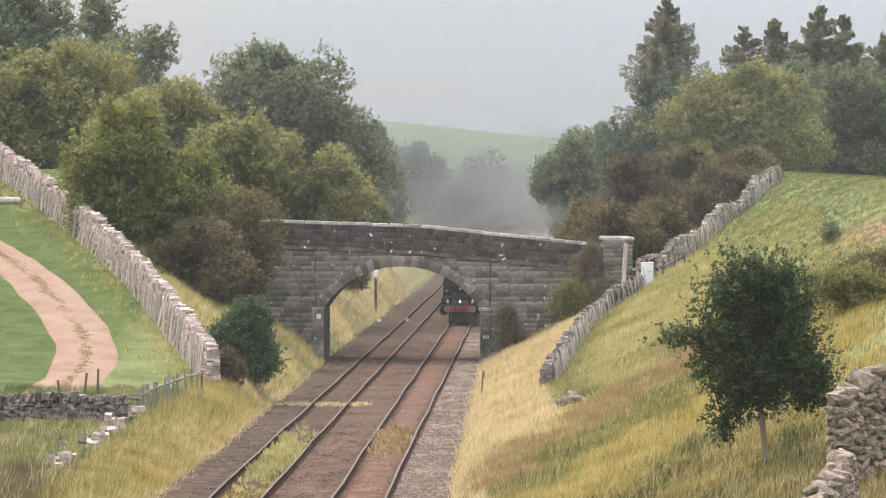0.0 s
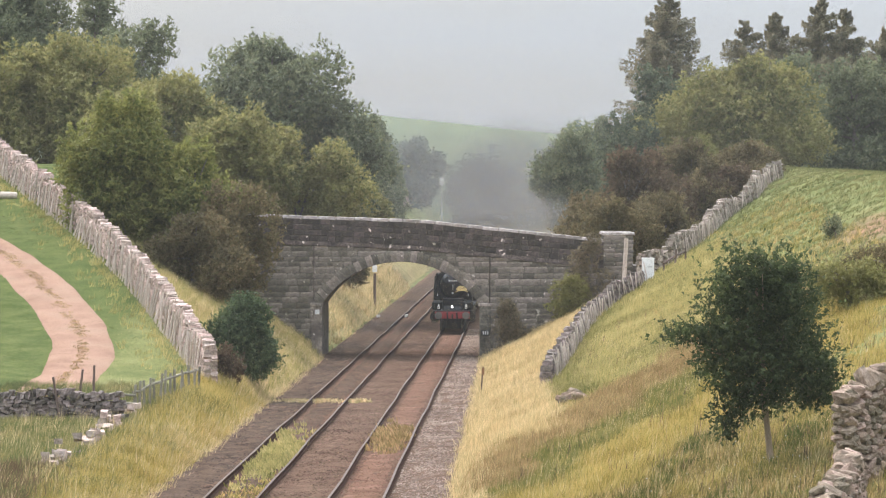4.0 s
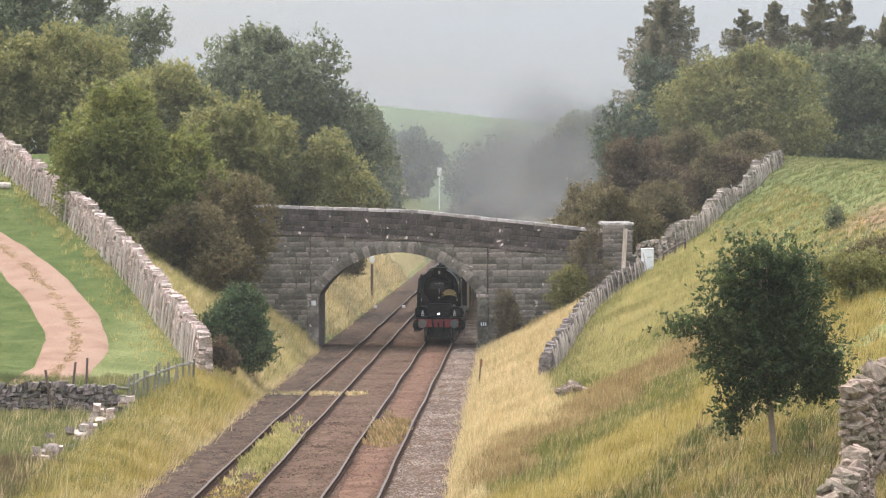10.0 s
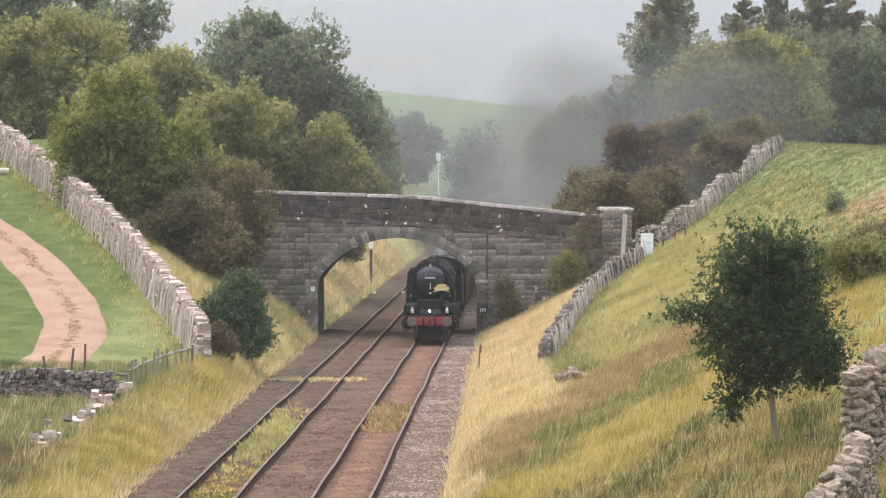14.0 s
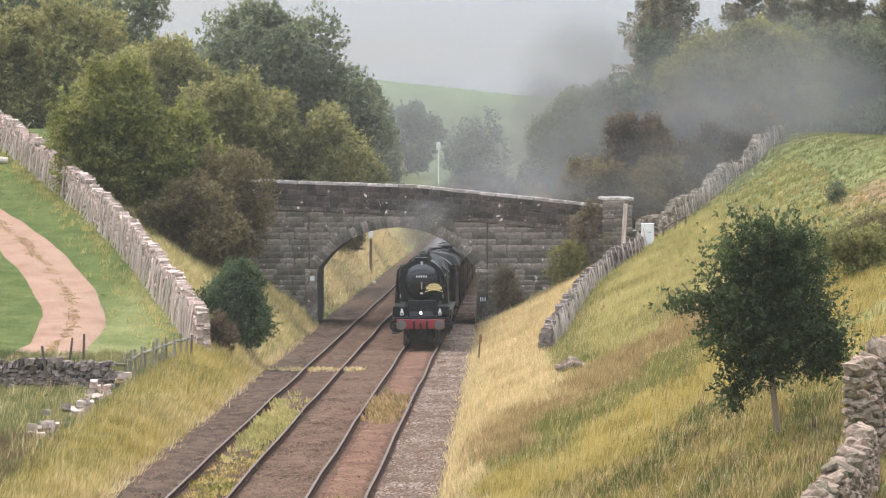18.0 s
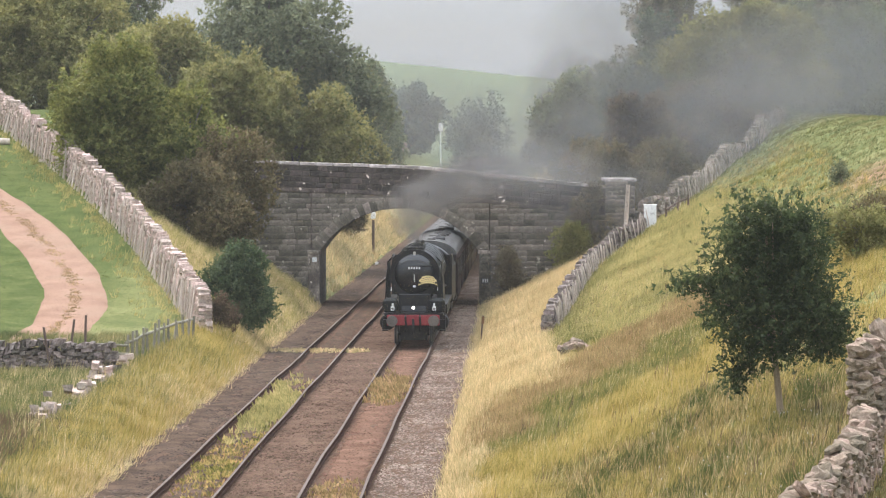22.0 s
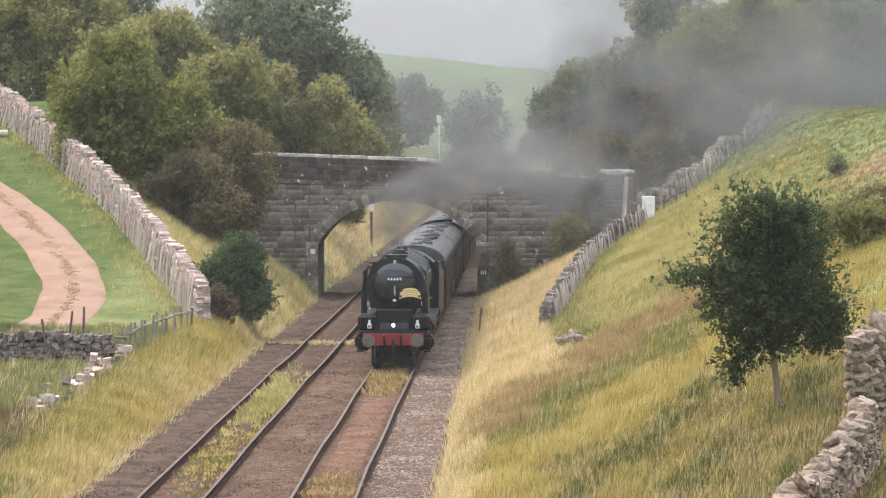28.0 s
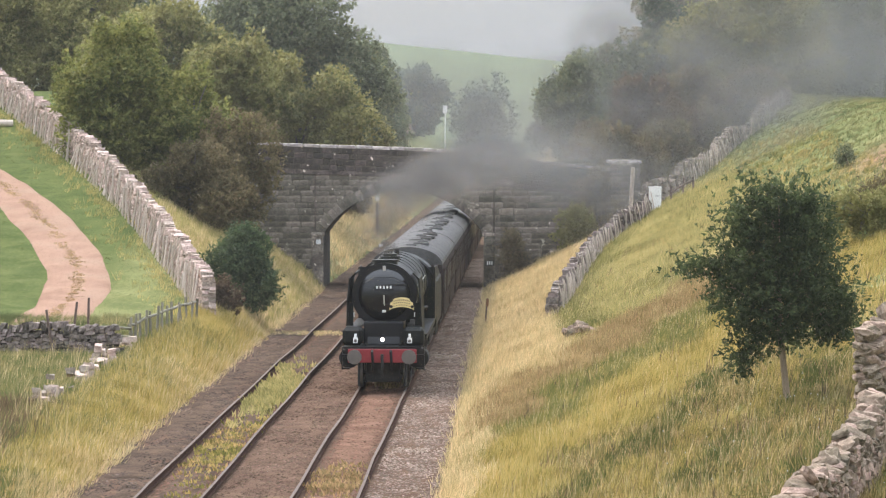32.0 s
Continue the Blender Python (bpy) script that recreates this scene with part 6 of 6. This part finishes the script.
part("upright", box_bm((0, 0, 0.6, 0.2, 0.14, 1.5)), M_wood, props)
part("brace", box_bm((0.35, -0.1, 0.45, 0.12, 0.1, 1.3, pose(0, 0, 0, 0, -35, 0))), M_wood, props)
part("rail", box_bm((-0.5, -0.1, 0.35, 1.2, 0.1, 0.14, pose(0, 0, 0, 0, -14, 0))), M_wood, props)

# posts and markers beyond the arch
lamp_post = thing("signal_post", "slim dark trackside post with a white lamp case", "signal post", pose(-11.2, 262, land_at(-11.2, 262)))
part("post", tube_bm([(0, 0, -0.3), (0, 0, 2.4)], [0.12, 0.11], 8), M_wood_dark, lamp_post)
part("lamp_case", box_bm((0, -0.05, 2.75, 0.36, 0.3, 0.5), bevel=0.04), M_white, lamp_post, "white lamp case")
part("finial", cyl_bm(0, 0, 3.1, 0.14, 0.3, "Z", 10, radius2=0.04), M_white, lamp_post)
far_pole = thing("tall_signal", "tall pale signal mast far down the line", "signal", pose(-12.0, 520, land_at(-12, 520)))
part("mast", tube_bm([(0, 0, -0.5), (0, 0, 9.5)], [0.09, 0.07], 8), M_white, far_pole)
part("head", box_bm((0, 0, 9.7, 0.7, 0.4, 1.2), bevel=0.05), M_white, far_pole)
for x, y in ((-8.3, 248), (-10.3, 247)):
    mk = thing("trackside_marker", "small white concrete marker block", "marker", pose(x, y, -0.12))
    part("block", box_bm((0, 0, 0.03, 0.24, 0.24, 0.2), bevel=0.02), M_white, mk)
house = thing("farmhouse", "tiny white farmhouse far off on the hill", "house", pose(-69, 1420, land_at(-69, 1420)))
part("wall", box_bm((0, 0, 1.8, 5, 4, 3.8)), M_white, house)
rf = bmesh.new()
bmesh.ops.create_cone(rf, cap_ends=True, segments=4, radius1=3.9, radius2=0.5, depth=2.2, matrix=pose(0, 0, 4.7, 0, 0, 45))
part("roof", rf, M_stone_dark, house)


# ------------------------------------------------------------------ weeds between the rails
def weeds(name, label, mat, x0, x1, y0, y1, count, tall, seed):
    rng = np.random.default_rng(seed)
    cx, cy = rng.uniform(x0, x1, count), rng.normal((y0 + y1) / 2, (y1 - y0) / 4, count)
    per = 14
    X, Y = np.repeat(cx, per) + rng.normal(0, 0.12, count * per), np.repeat(cy, per) + rng.normal(0, 0.2, count * per)
    h = tall * rng.uniform(0.3, 1.2, len(X))
    a = rng.uniform(0, 6.28, len(X))
    w = 0.02 * rng.uniform(0.7, 1.6, len(X))
    base = np.stack([X, Y, np.full_like(X, -0.19)], -1)
    side = np.stack([w, 0 * w, 0 * w], -1)
    tip = base + np.stack([np.cos(a) * h * 0.5, np.sin(a) * h * 0.5, h], -1)
    mid = (base + tip) / 2 + np.stack([0 * h, 0 * h, h * 0.12], -1)
    v = np.stack([base - side, base + side, mid + side, tip], 1).reshape(-1, 3)
    return tagged(new(name, mesh_data(name, v, np.arange(len(v)).reshape(-1, 4), mat)), label, "weeds", kind="stuff")


weeds("weeds_far_line", "bright green weeds growing between the far rails", G_pale, -8.65, -7.6, 104, 124, 210, 0.24, 91)
weeds("weeds_far_line_low", "sparse green weeds between the far rails", G_bank, -8.6, -7.6, 82, 106, 130, 0.12, 92)
weeds("weeds_near_line", "tuft of yellow-brown grass between the near rails", G_russet, -5.2, -4.05, 116, 128, 95, 0.24, 93)
weeds("weeds_near_line_low", "sparse dry grass between the near rails", G_russet, -5.2, -4.05, 80, 90, 70, 0.14, 94)
weeds("weeds_crossing", "pale dry grass growing across the far line", G_straw, -11.0, -6.4, 143.8, 145.4, 70, 0.13, 101)


# ------------------------------------------------------------------ smoke
def smoke_mat(name, grey, dense, tint=(1.0, 0.955, 0.91), ragged=0.35, full=1.15):
    """Thin grey smoke: see-through towards the rim of each billow, broken up by noise."""
    mat = bpy.data.materials.new(name)
    mat.use_nodes = True
    n, l = mat.node_tree.nodes, mat.node_tree.links
    n.remove(n["Principled BSDF"])
    co = n.new("ShaderNodeTexCoord")
    sep = n.new("ShaderNodeSeparateXYZ")
    l.new(co.outputs["Object"], sep.inputs["Vector"])
    flat = n.new("ShaderNodeCombineXYZ")
    l.new(sep.outputs["X"], flat.inputs["X"])
    l.new(sep.outputs["Z"], flat.inputs["Z"])
    dist = n.new("ShaderNodeVectorMath")
    dist.operation = "LENGTH"
    l.new(flat.outputs["Vector"], dist.inputs[0])
    fall = n.new("ShaderNodeMapRange")
    fall.interpolation_type = "SMOOTHERSTEP"
    fall.inputs["From Min"].default_value = 0.05
    fall.inputs["From Max"].default_value = 0.72
    fall.inputs["To Min"].default_value = dense
    fall.inputs["To Max"].default_value = 0.0
    l.new(dist.outputs["Value"], fall.inputs["Value"])
    no = n.new("ShaderNodeTexNoise")
    no.inputs["Scale"].default_value = 1.4
    no.inputs["Detail"].default_value = 4
    l.new(co.outputs["Object"], no.inputs["Vector"])
    nr = n.new("ShaderNodeMapRange")
    nr.inputs["From Min"].default_value = 0.3
    nr.inputs["From Max"].default_value = 0.65
    nr.inputs["To Min"].default_value = ragged
    nr.inputs["To Max"].default_value = full
    l.new(no.outputs["Fac"], nr.inputs["Value"])
    mul = n.new("ShaderNodeMath")
    mul.operation = "MULTIPLY"
    mul.use_clamp = True
    l.new(fall.outputs["Result"], mul.inputs[0])
    l.new(nr.outputs["Result"], mul.inputs[1])
    clear = n.new("ShaderNodeBsdfTransparent")
    dif = n.new("ShaderNodeBsdfDiffuse")
    dif.inputs["Color"].default_value = (grey * tint[0], grey * tint[1], grey * tint[2], 1)
    tra = n.new("ShaderNodeBsdfTranslucent")
    tra.inputs["Color"].default_value = (grey * tint[0], grey * tint[1], grey * tint[2], 1)
    body = n.new("ShaderNodeMixShader")
    body.inputs["Fac"].default_value = 0.5
    l.new(dif.outputs["BSDF"], body.inputs[1])
    l.new(tra.outputs["BSDF"], body.inputs[2])
    mix = n.new("ShaderNodeMixShader")
    l.new(mul.outputs[0], mix.inputs["Fac"])
    l.new(clear.outputs["BSDF"], mix.inputs[1])
    l.new(body.outputs["Shader"], mix.inputs[2])
    l.new(mix.outputs["Shader"], n["Material Output"].inputs["Surface"])
    return mat


S_body = smoke_mat("smoke_body", 0.2, 0.68)
S_dark, S_mid, S_thin, S_mist = smoke_mat("smoke_dark", 0.13, 0.44), smoke_mat("smoke_grey", 0.24, 0.27, (0.97, 0.98, 0.97)), smoke_mat("smoke_thin", 0.25, 0.22, (0.97, 0.99, 1.0)), smoke_mat("smoke_haze", 0.17, 0.22)


def puff_data(name, mat, seed):
    bm = bmesh.new()
    bmesh.ops.create_icosphere(bm, subdivisions=4, radius=1)
    off = Vector((seed * 3.1, seed * 1.7, 0))
    for v in bm.verts:
        v.co *= 0.88 + 0.22 * noise.noise(v.co * 1.6 + off)
    me = bpy.data.meshes.new(name)
    bm.to_mesh(me)
    bm.free()
    me.materials.append(mat)
    for p in me.polygons:
        p.use_smooth = True
    return me


def puff(mat, x, y, z, rx, ry, rz, seed, label, name="smoke_billow", category="smoke", group="smoke billows"):
    ob = new(name, puff_data(name, mat, seed))
    ob.scale = (rx * 1.22, ry, rz * 1.22)
    ob.location = (x, y, z)
    return tagged(ob, label, category, group)


# billows that trail behind the chimney as the engine runs: offset from its front, sizes
TRAIL = [(S_body, -0.6, 25, 5.8, 2.4, 4.5, 1.3), (S_body, 0.8, 33, 6.3, 3.4, 5, 1.6), (S_body, 2.4, 38, 6.7, 4.0, 6, 1.7), (S_mid, 4.6, 34, 6.7, 4.6, 6, 2.1), (S_mid, 6.2, 42, 7.2, 5.0, 6, 2.4), (S_dark, 0.9, 51, 6.2, 3.2, 7, 1.5), (S_dark, 2.0, 64, 6.7, 3.8, 7, 1.7), (S_dark, 0.0, 3.6, 4.35, 0.55, 0.8, 0.5), (S_dark, -0.35, 6.5, 4.7, 1.0, 2.0, 0.8), (S_dark, -0.5, 12, 5.0, 1.5, 3.5, 1.1), (S_dark, -0.2, 20, 5.4, 2.0, 5, 1.4),
         (S_dark, 0.5, 31, 5.9, 2.6, 6, 1.6), (S_mid, 1.4, 44, 6.4, 3.2, 7, 1.9), (S_mid, 2.6, 58, 7.0, 4.0, 8, 2.4), (S_mid, 4.2, 74, 8.2, 5.0, 9, 3.2)]
trail = []
for i, (mat, x, y, z, rx, ry, rz) in enumerate(TRAIL):
    trail.append((puff(mat, TRACK_X[0] + x, 240 + y, z, rx, ry, rz, i + 1, "dark grey smoke billow trailing from the chimney"), x, y, z))
# older smoke: place at the start, drift over the clip, sizes
S_soot = smoke_mat("smoke_soot", 0.14, 0.34)
DRIFT = [(S_soot, (-5, 330, 8), (9, 284, 11), (4.6, 6, 3.8)), (S_soot, (-6, 300, 7.5), (7, 300, 16), (5.5, 6, 5)), (S_mid, (-4, 310, 8), (9, 290, 21), (8, 6, 8)), (S_mid, (-5, 360, 9), (5, 300, 12.5), (6.5, 7, 4.5)),
         (S_thin, (-3, 420, 8), (25, 212, 15), (13, 4, 8.5)), (S_mid, (-4, 400, 8), (15, 203, 13), (11, 4, 7.5)), (S_thin, (-6, 390, 7), (20, 201, 11), (10, 4, 5.5)),
         (S_mid, (-6, 380, 8), (11, 202, 9.8), (9, 4, 5.4)), (S_mid, (-2, 430, 9), (24, 206, 14), (11, 5, 8)), (S_mid, (-7, 330, 8), (9, 226, 12.5), (8, 6, 5)),
         (S_thin, (-4, 380, 10), (11, 240, 17), (8, 7, 7)), (S_thin, (2, 440, 9), (29, 216, 13), (10, 6, 6)),
         (S_thin, (-2, 290, 6.5), (3.0, 180.5, 5.6), (6.5, 3, 2.6)), (S_thin, (-3, 300, 6.5), (0.5, 181, 6.6), (6, 3, 2.2)),
         (S_thin, (0, 330, 6), (6, 181.5, 5.4), (7, 3, 3.2)), (S_thin, (2, 350, 6), (12, 178, 8), (8, 3, 3.5)), (S_thin, (2, 340, 5), (3.5, 181, 4.2), (5.5, 2.5, 3.2)), (S_mid, (-6, 310, 7), (5, 194, 9), (6, 4, 3.6)), (S_thin, (0, 340, 8), (17, 194, 10.5), (11, 4, 4.8))]
drift = []
for i, (mat, a, b, r) in enumerate(DRIFT):
    drift.append((puff(mat, *a, *r, 20 + i, "thin grey smoke cloud drifting over the cutting"), a, b))
# summer haze: wide, very thin veils that deepen with distance; shells added to lift the dark tones
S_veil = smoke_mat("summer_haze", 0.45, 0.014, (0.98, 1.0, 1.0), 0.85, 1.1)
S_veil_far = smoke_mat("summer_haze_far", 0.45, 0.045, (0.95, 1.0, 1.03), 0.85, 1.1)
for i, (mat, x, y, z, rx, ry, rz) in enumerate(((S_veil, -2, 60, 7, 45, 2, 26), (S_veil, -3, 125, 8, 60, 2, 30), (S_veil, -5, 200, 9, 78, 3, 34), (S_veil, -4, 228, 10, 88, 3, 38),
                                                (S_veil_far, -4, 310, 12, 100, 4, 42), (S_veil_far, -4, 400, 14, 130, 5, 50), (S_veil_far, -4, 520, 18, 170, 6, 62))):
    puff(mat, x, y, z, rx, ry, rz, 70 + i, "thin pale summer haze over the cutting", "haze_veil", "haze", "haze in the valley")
# haze that hangs in the valley
for i, (x, y, z, rx, ry, rz) in enumerate(((-12, 400, 11, 16, 8, 11), (2, 440, 12, 17, 8, 11))):
    puff(S_mist, x, y, z, rx, ry, rz, 50 + i, "pale smoky haze hanging in the valley", "haze_veil", "haze", "haze in the valley")


# ------------------------------------------------------------------ stones of the bridge and of the nearest wall
V_STONES = [rock_data("voussoir", M_stone, 100 + i, 0.07, 0.025) for i in range(4)]
rng = random.Random(7)
n_v = 31
half_angle = math.asin(ARCH_HALF / ARCH_R)
for k in range(n_v):
    a = -half_angle + (k + 0.5) * 2 * half_angle / n_v
    long = 0.54 + 0.03 * ((k * 7) % 4)
    r = ARCH_R + long / 2
    m = pose(ARCH_X + math.sin(a) * r, B_Y + 0.07 - 0.012 * ((k * 5) % 3), ARCH_CZ + math.cos(a) * r, 0, math.degrees(a) + rng.gauss(0, 1.2), 0) @ Matrix.Diagonal((2 * half_angle * ARCH_R / n_v * 1.03, 0.3, long, 1))
    piece("voussoir", V_STONES[k % 4], bridge, m)

rng = random.Random(7)
BLOCKS = [rock_data("block", M_stone, 200 + i, 0.07, 0.05) for i in range(6)]
DARK_BLOCKS = [rock_data("block", M_stone_dark, 300 + i, 0.08, 0.05) for i in range(6)]
LIGHT_BLOCKS = [rock_data("coping_stone", M_coping, 400 + i, 0.07, 0.03) for i in range(4)]


def in_ring(x, z, pad):
    """Whether a point lies in the opening or well inside the arch ring."""
    if z < SPRING_Z:
        return abs(x - ARCH_X) < ARCH_HALF + 0.12
    return math.hypot(x - ARCH_X, z - ARCH_CZ) < ARCH_R + 0.14 + pad


row_z = 0.0
while row_z < 6.3:
    h = rng.choice((0.27, 0.31, 0.36))
    x = -15.6 + rng.uniform(-0.3, 0)
    while x < 4.4:
        w = rng.uniform(0.3, 0.9)
        zc = row_z + h / 2
        top = string_z(x + w / 2) - 0.12
        hh = min(h, top - row_z)
        if hh > 0.1 and not any(in_ring(x + w * q, row_z + h * e, 0) for q in (0.05, 0.5, 0.95) for e in (0.1, 0.9)) and row_z + h > land_at(x, B_Y - 0.3) - 0.1:
            piece("block", rng.choice(BLOCKS), bridge, pose(x + w / 2, B_Y + 0.03 + rng.uniform(-0.02, 0.015), row_z + hh / 2, 0, rng.gauss(0, 0.3), 0) @ Matrix.Diagonal((w - 0.025, 0.16, hh - 0.02, 1)))
        x += w
    row_z += h

for row in range(4):
    x = -15.4 + rng.uniform(-0.3, 0)
    while x < 4.4:
        w = rng.uniform(0.34, 0.62)
        z0, z1 = string_z(x + w / 2) + 0.1, parapet_z(x + w / 2) - 0.15
        h = (z1 - z0) / 4
        slope = math.degrees(math.atan2(string_z(x + w) - string_z(x), w))
        piece("block", rng.choice(DARK_BLOCKS), near_parapet, pose(x + w / 2, B_Y + 0.09 + rng.uniform(-0.02, 0.02), z0 + (row + 0.5) * h, 0, -slope, 0) @ Matrix.Diagonal((w - 0.02, 0.2, h - 0.015, 1)))
        x += w
x = -20.5
while x < 4.5:
    w = min(rng.uniform(0.7, 1.15), 4.52 - x)
    if w > 0.1:
        slope = math.degrees(math.atan2(parapet_z(x + w) - parapet_z(x), w))
        piece("coping_stone", rng.choice(LIGHT_BLOCKS), near_parapet, pose(x + w / 2, B_Y + 0.27, parapet_z(x + w / 2) - 0.07 + rng.uniform(-0.012, 0.012), 0, -slope, 0) @ Matrix.Diagonal((w - 0.015, 0.62, 0.17, 1)))
    x += max(w, 0.05)
for row in range(12):
    x = 4.52
    while x < 6.05:
        w = min(rng.uniform(0.4, 0.75), 6.1 - x)
        piece("block", rng.choice(BLOCKS), near_pier, pose(x + w / 2, B_Y - 0.12, 3.6 + (row + 0.5) * 0.236, 0, 0, 0) @ Matrix.Diagonal((max(0.1, w - 0.02), 0.2, 0.225, 1)))
        x += w

# the nearest wall, stone by stone
NEAR = [rock_data("stone", M_drystone_pink, 500 + i, 0.2, 0.12) for i in range(7)]


def near_wall(label, points, height, seed, count_max, lead, **more):
    wall = thing("dry_stone_wall", label, "stone wall", group="dry stone walls")
    c, s, t, g = wall_stones(points, height, seed, **more)
    order = np.argsort(-(c[:, 2] - land(c[:, 0], c[:, 1]) + lead * c[:, 1]))
    first = order[:count_max]
    pick = random.Random(seed)
    for i in first:
        piece("stone", pick.choice(NEAR), wall, Matrix.Translation(c[i].tolist()) @ pose(0, 0, 0, pick.gauss(0, 20), pick.gauss(0, 22), math.degrees(t[i]) + pick.gauss(0, 25)) @ Matrix.Diagonal((*(s[i] * 1.12).tolist(), 1)))
    rest = order[count_max:]
    if len(rest):
        v, f = stone_boxes(c[rest], s[rest], t[rest], g)
        tagged(piece("stones", mesh_data("stones", v, f, M_drystone_pink), wall), kind="stuff")
    return wall


near_wall("tall pinkish dry stone wall end on the near bank", [(6.6, 70.6), (9.0, 73.5), (12.5, 79)], 2.0, 31, 300, -1.0, course=0.145, long=(0.14, 0.3), cap_long=(0.14, 0.3), cap_high=(0.14, 0.26))
near_wall("pale rubble dry stone wall sloping down the near bank", [(6.3, 66), (6.04, 64.3), (4.12, 56.5), (3.5, 53.5)], 1.0, 32, 300, 0.03, ragged=0.4, course=0.13, long=(0.15, 0.32), cap_long=(0.14, 0.3), cap_high=(0.16, 0.3))
heap_rng = random.Random(5)
heap = thing("stone_heap", "small heap of fallen wall stones in the grass", "stones", pose(1.86, 121, land_at(1.86, 121)))
for k in range(22):
    a, r = heap_rng.uniform(0, 6.28), heap_rng.random() ** 0.7
    piece("stone", heap_rng.choice(NEAR), heap, pose(math.cos(a) * r * 0.6, math.sin(a) * r * 1.2, 0.1 + 0.3 * (1 - r), heap_rng.uniform(-30, 30), heap_rng.uniform(-30, 30), heap_rng.uniform(0, 180)) @ Matrix.Diagonal((heap_rng.uniform(0.2, 0.42), 0.24, heap_rng.uniform(0.14, 0.25), 1)))


# ------------------------------------------------------------------ what moves
def train_front(t):
    """Where the engine's front stands along the line at t seconds."""
    return 237.3 - 5.886 * t + 0.1123 * t * t - 0.001566 * t ** 3 - 0.6


def on_line(y, z=0.0, x=0.0):
    """A pose on the near line, turned along its slow lean."""
    here = float(bend(y))
    return pose(TRACK_X[0] + x + here, y, z, 0, 0, -math.degrees((float(bend(y + 10)) - here) / 10))


def motions():
    times = [i * 0.5 for i in range(65)]
    walk(loco, [(t, on_line(train_front(t))) for t in times[::2]])
    for c, back in zip(coaches, COACH_AT):
        walk(c, [(t, on_line(train_front(t) + back)) for t in times[::2]])
    for ob, x, y, z in trail:
        walk(ob, [(t, on_line(train_front(t) + y, z, x)) for t in times[::4]])
    for ob, a, b in drift:
        walk(ob, [(0, Matrix.Translation(a)), (15, pose(a[0] * 0.4 + b[0] * 0.6, b[1] + 22, a[2] * 0.4 + b[2] * 0.6)), (32, Matrix.Translation(b))])
    for axle, y, r in ROLLERS:
        rows = []
        step = 0.98 * r / 5.9
        count = int(32 / step) + 1
        for i in range(count + 1):
            t = 32.0 * i / count
            rows.append((t, pose(0, y, r, math.degrees((237.0 - train_front(t)) / r) % 360.0, 0, 0)))
        walk(axle, rows)


motions()
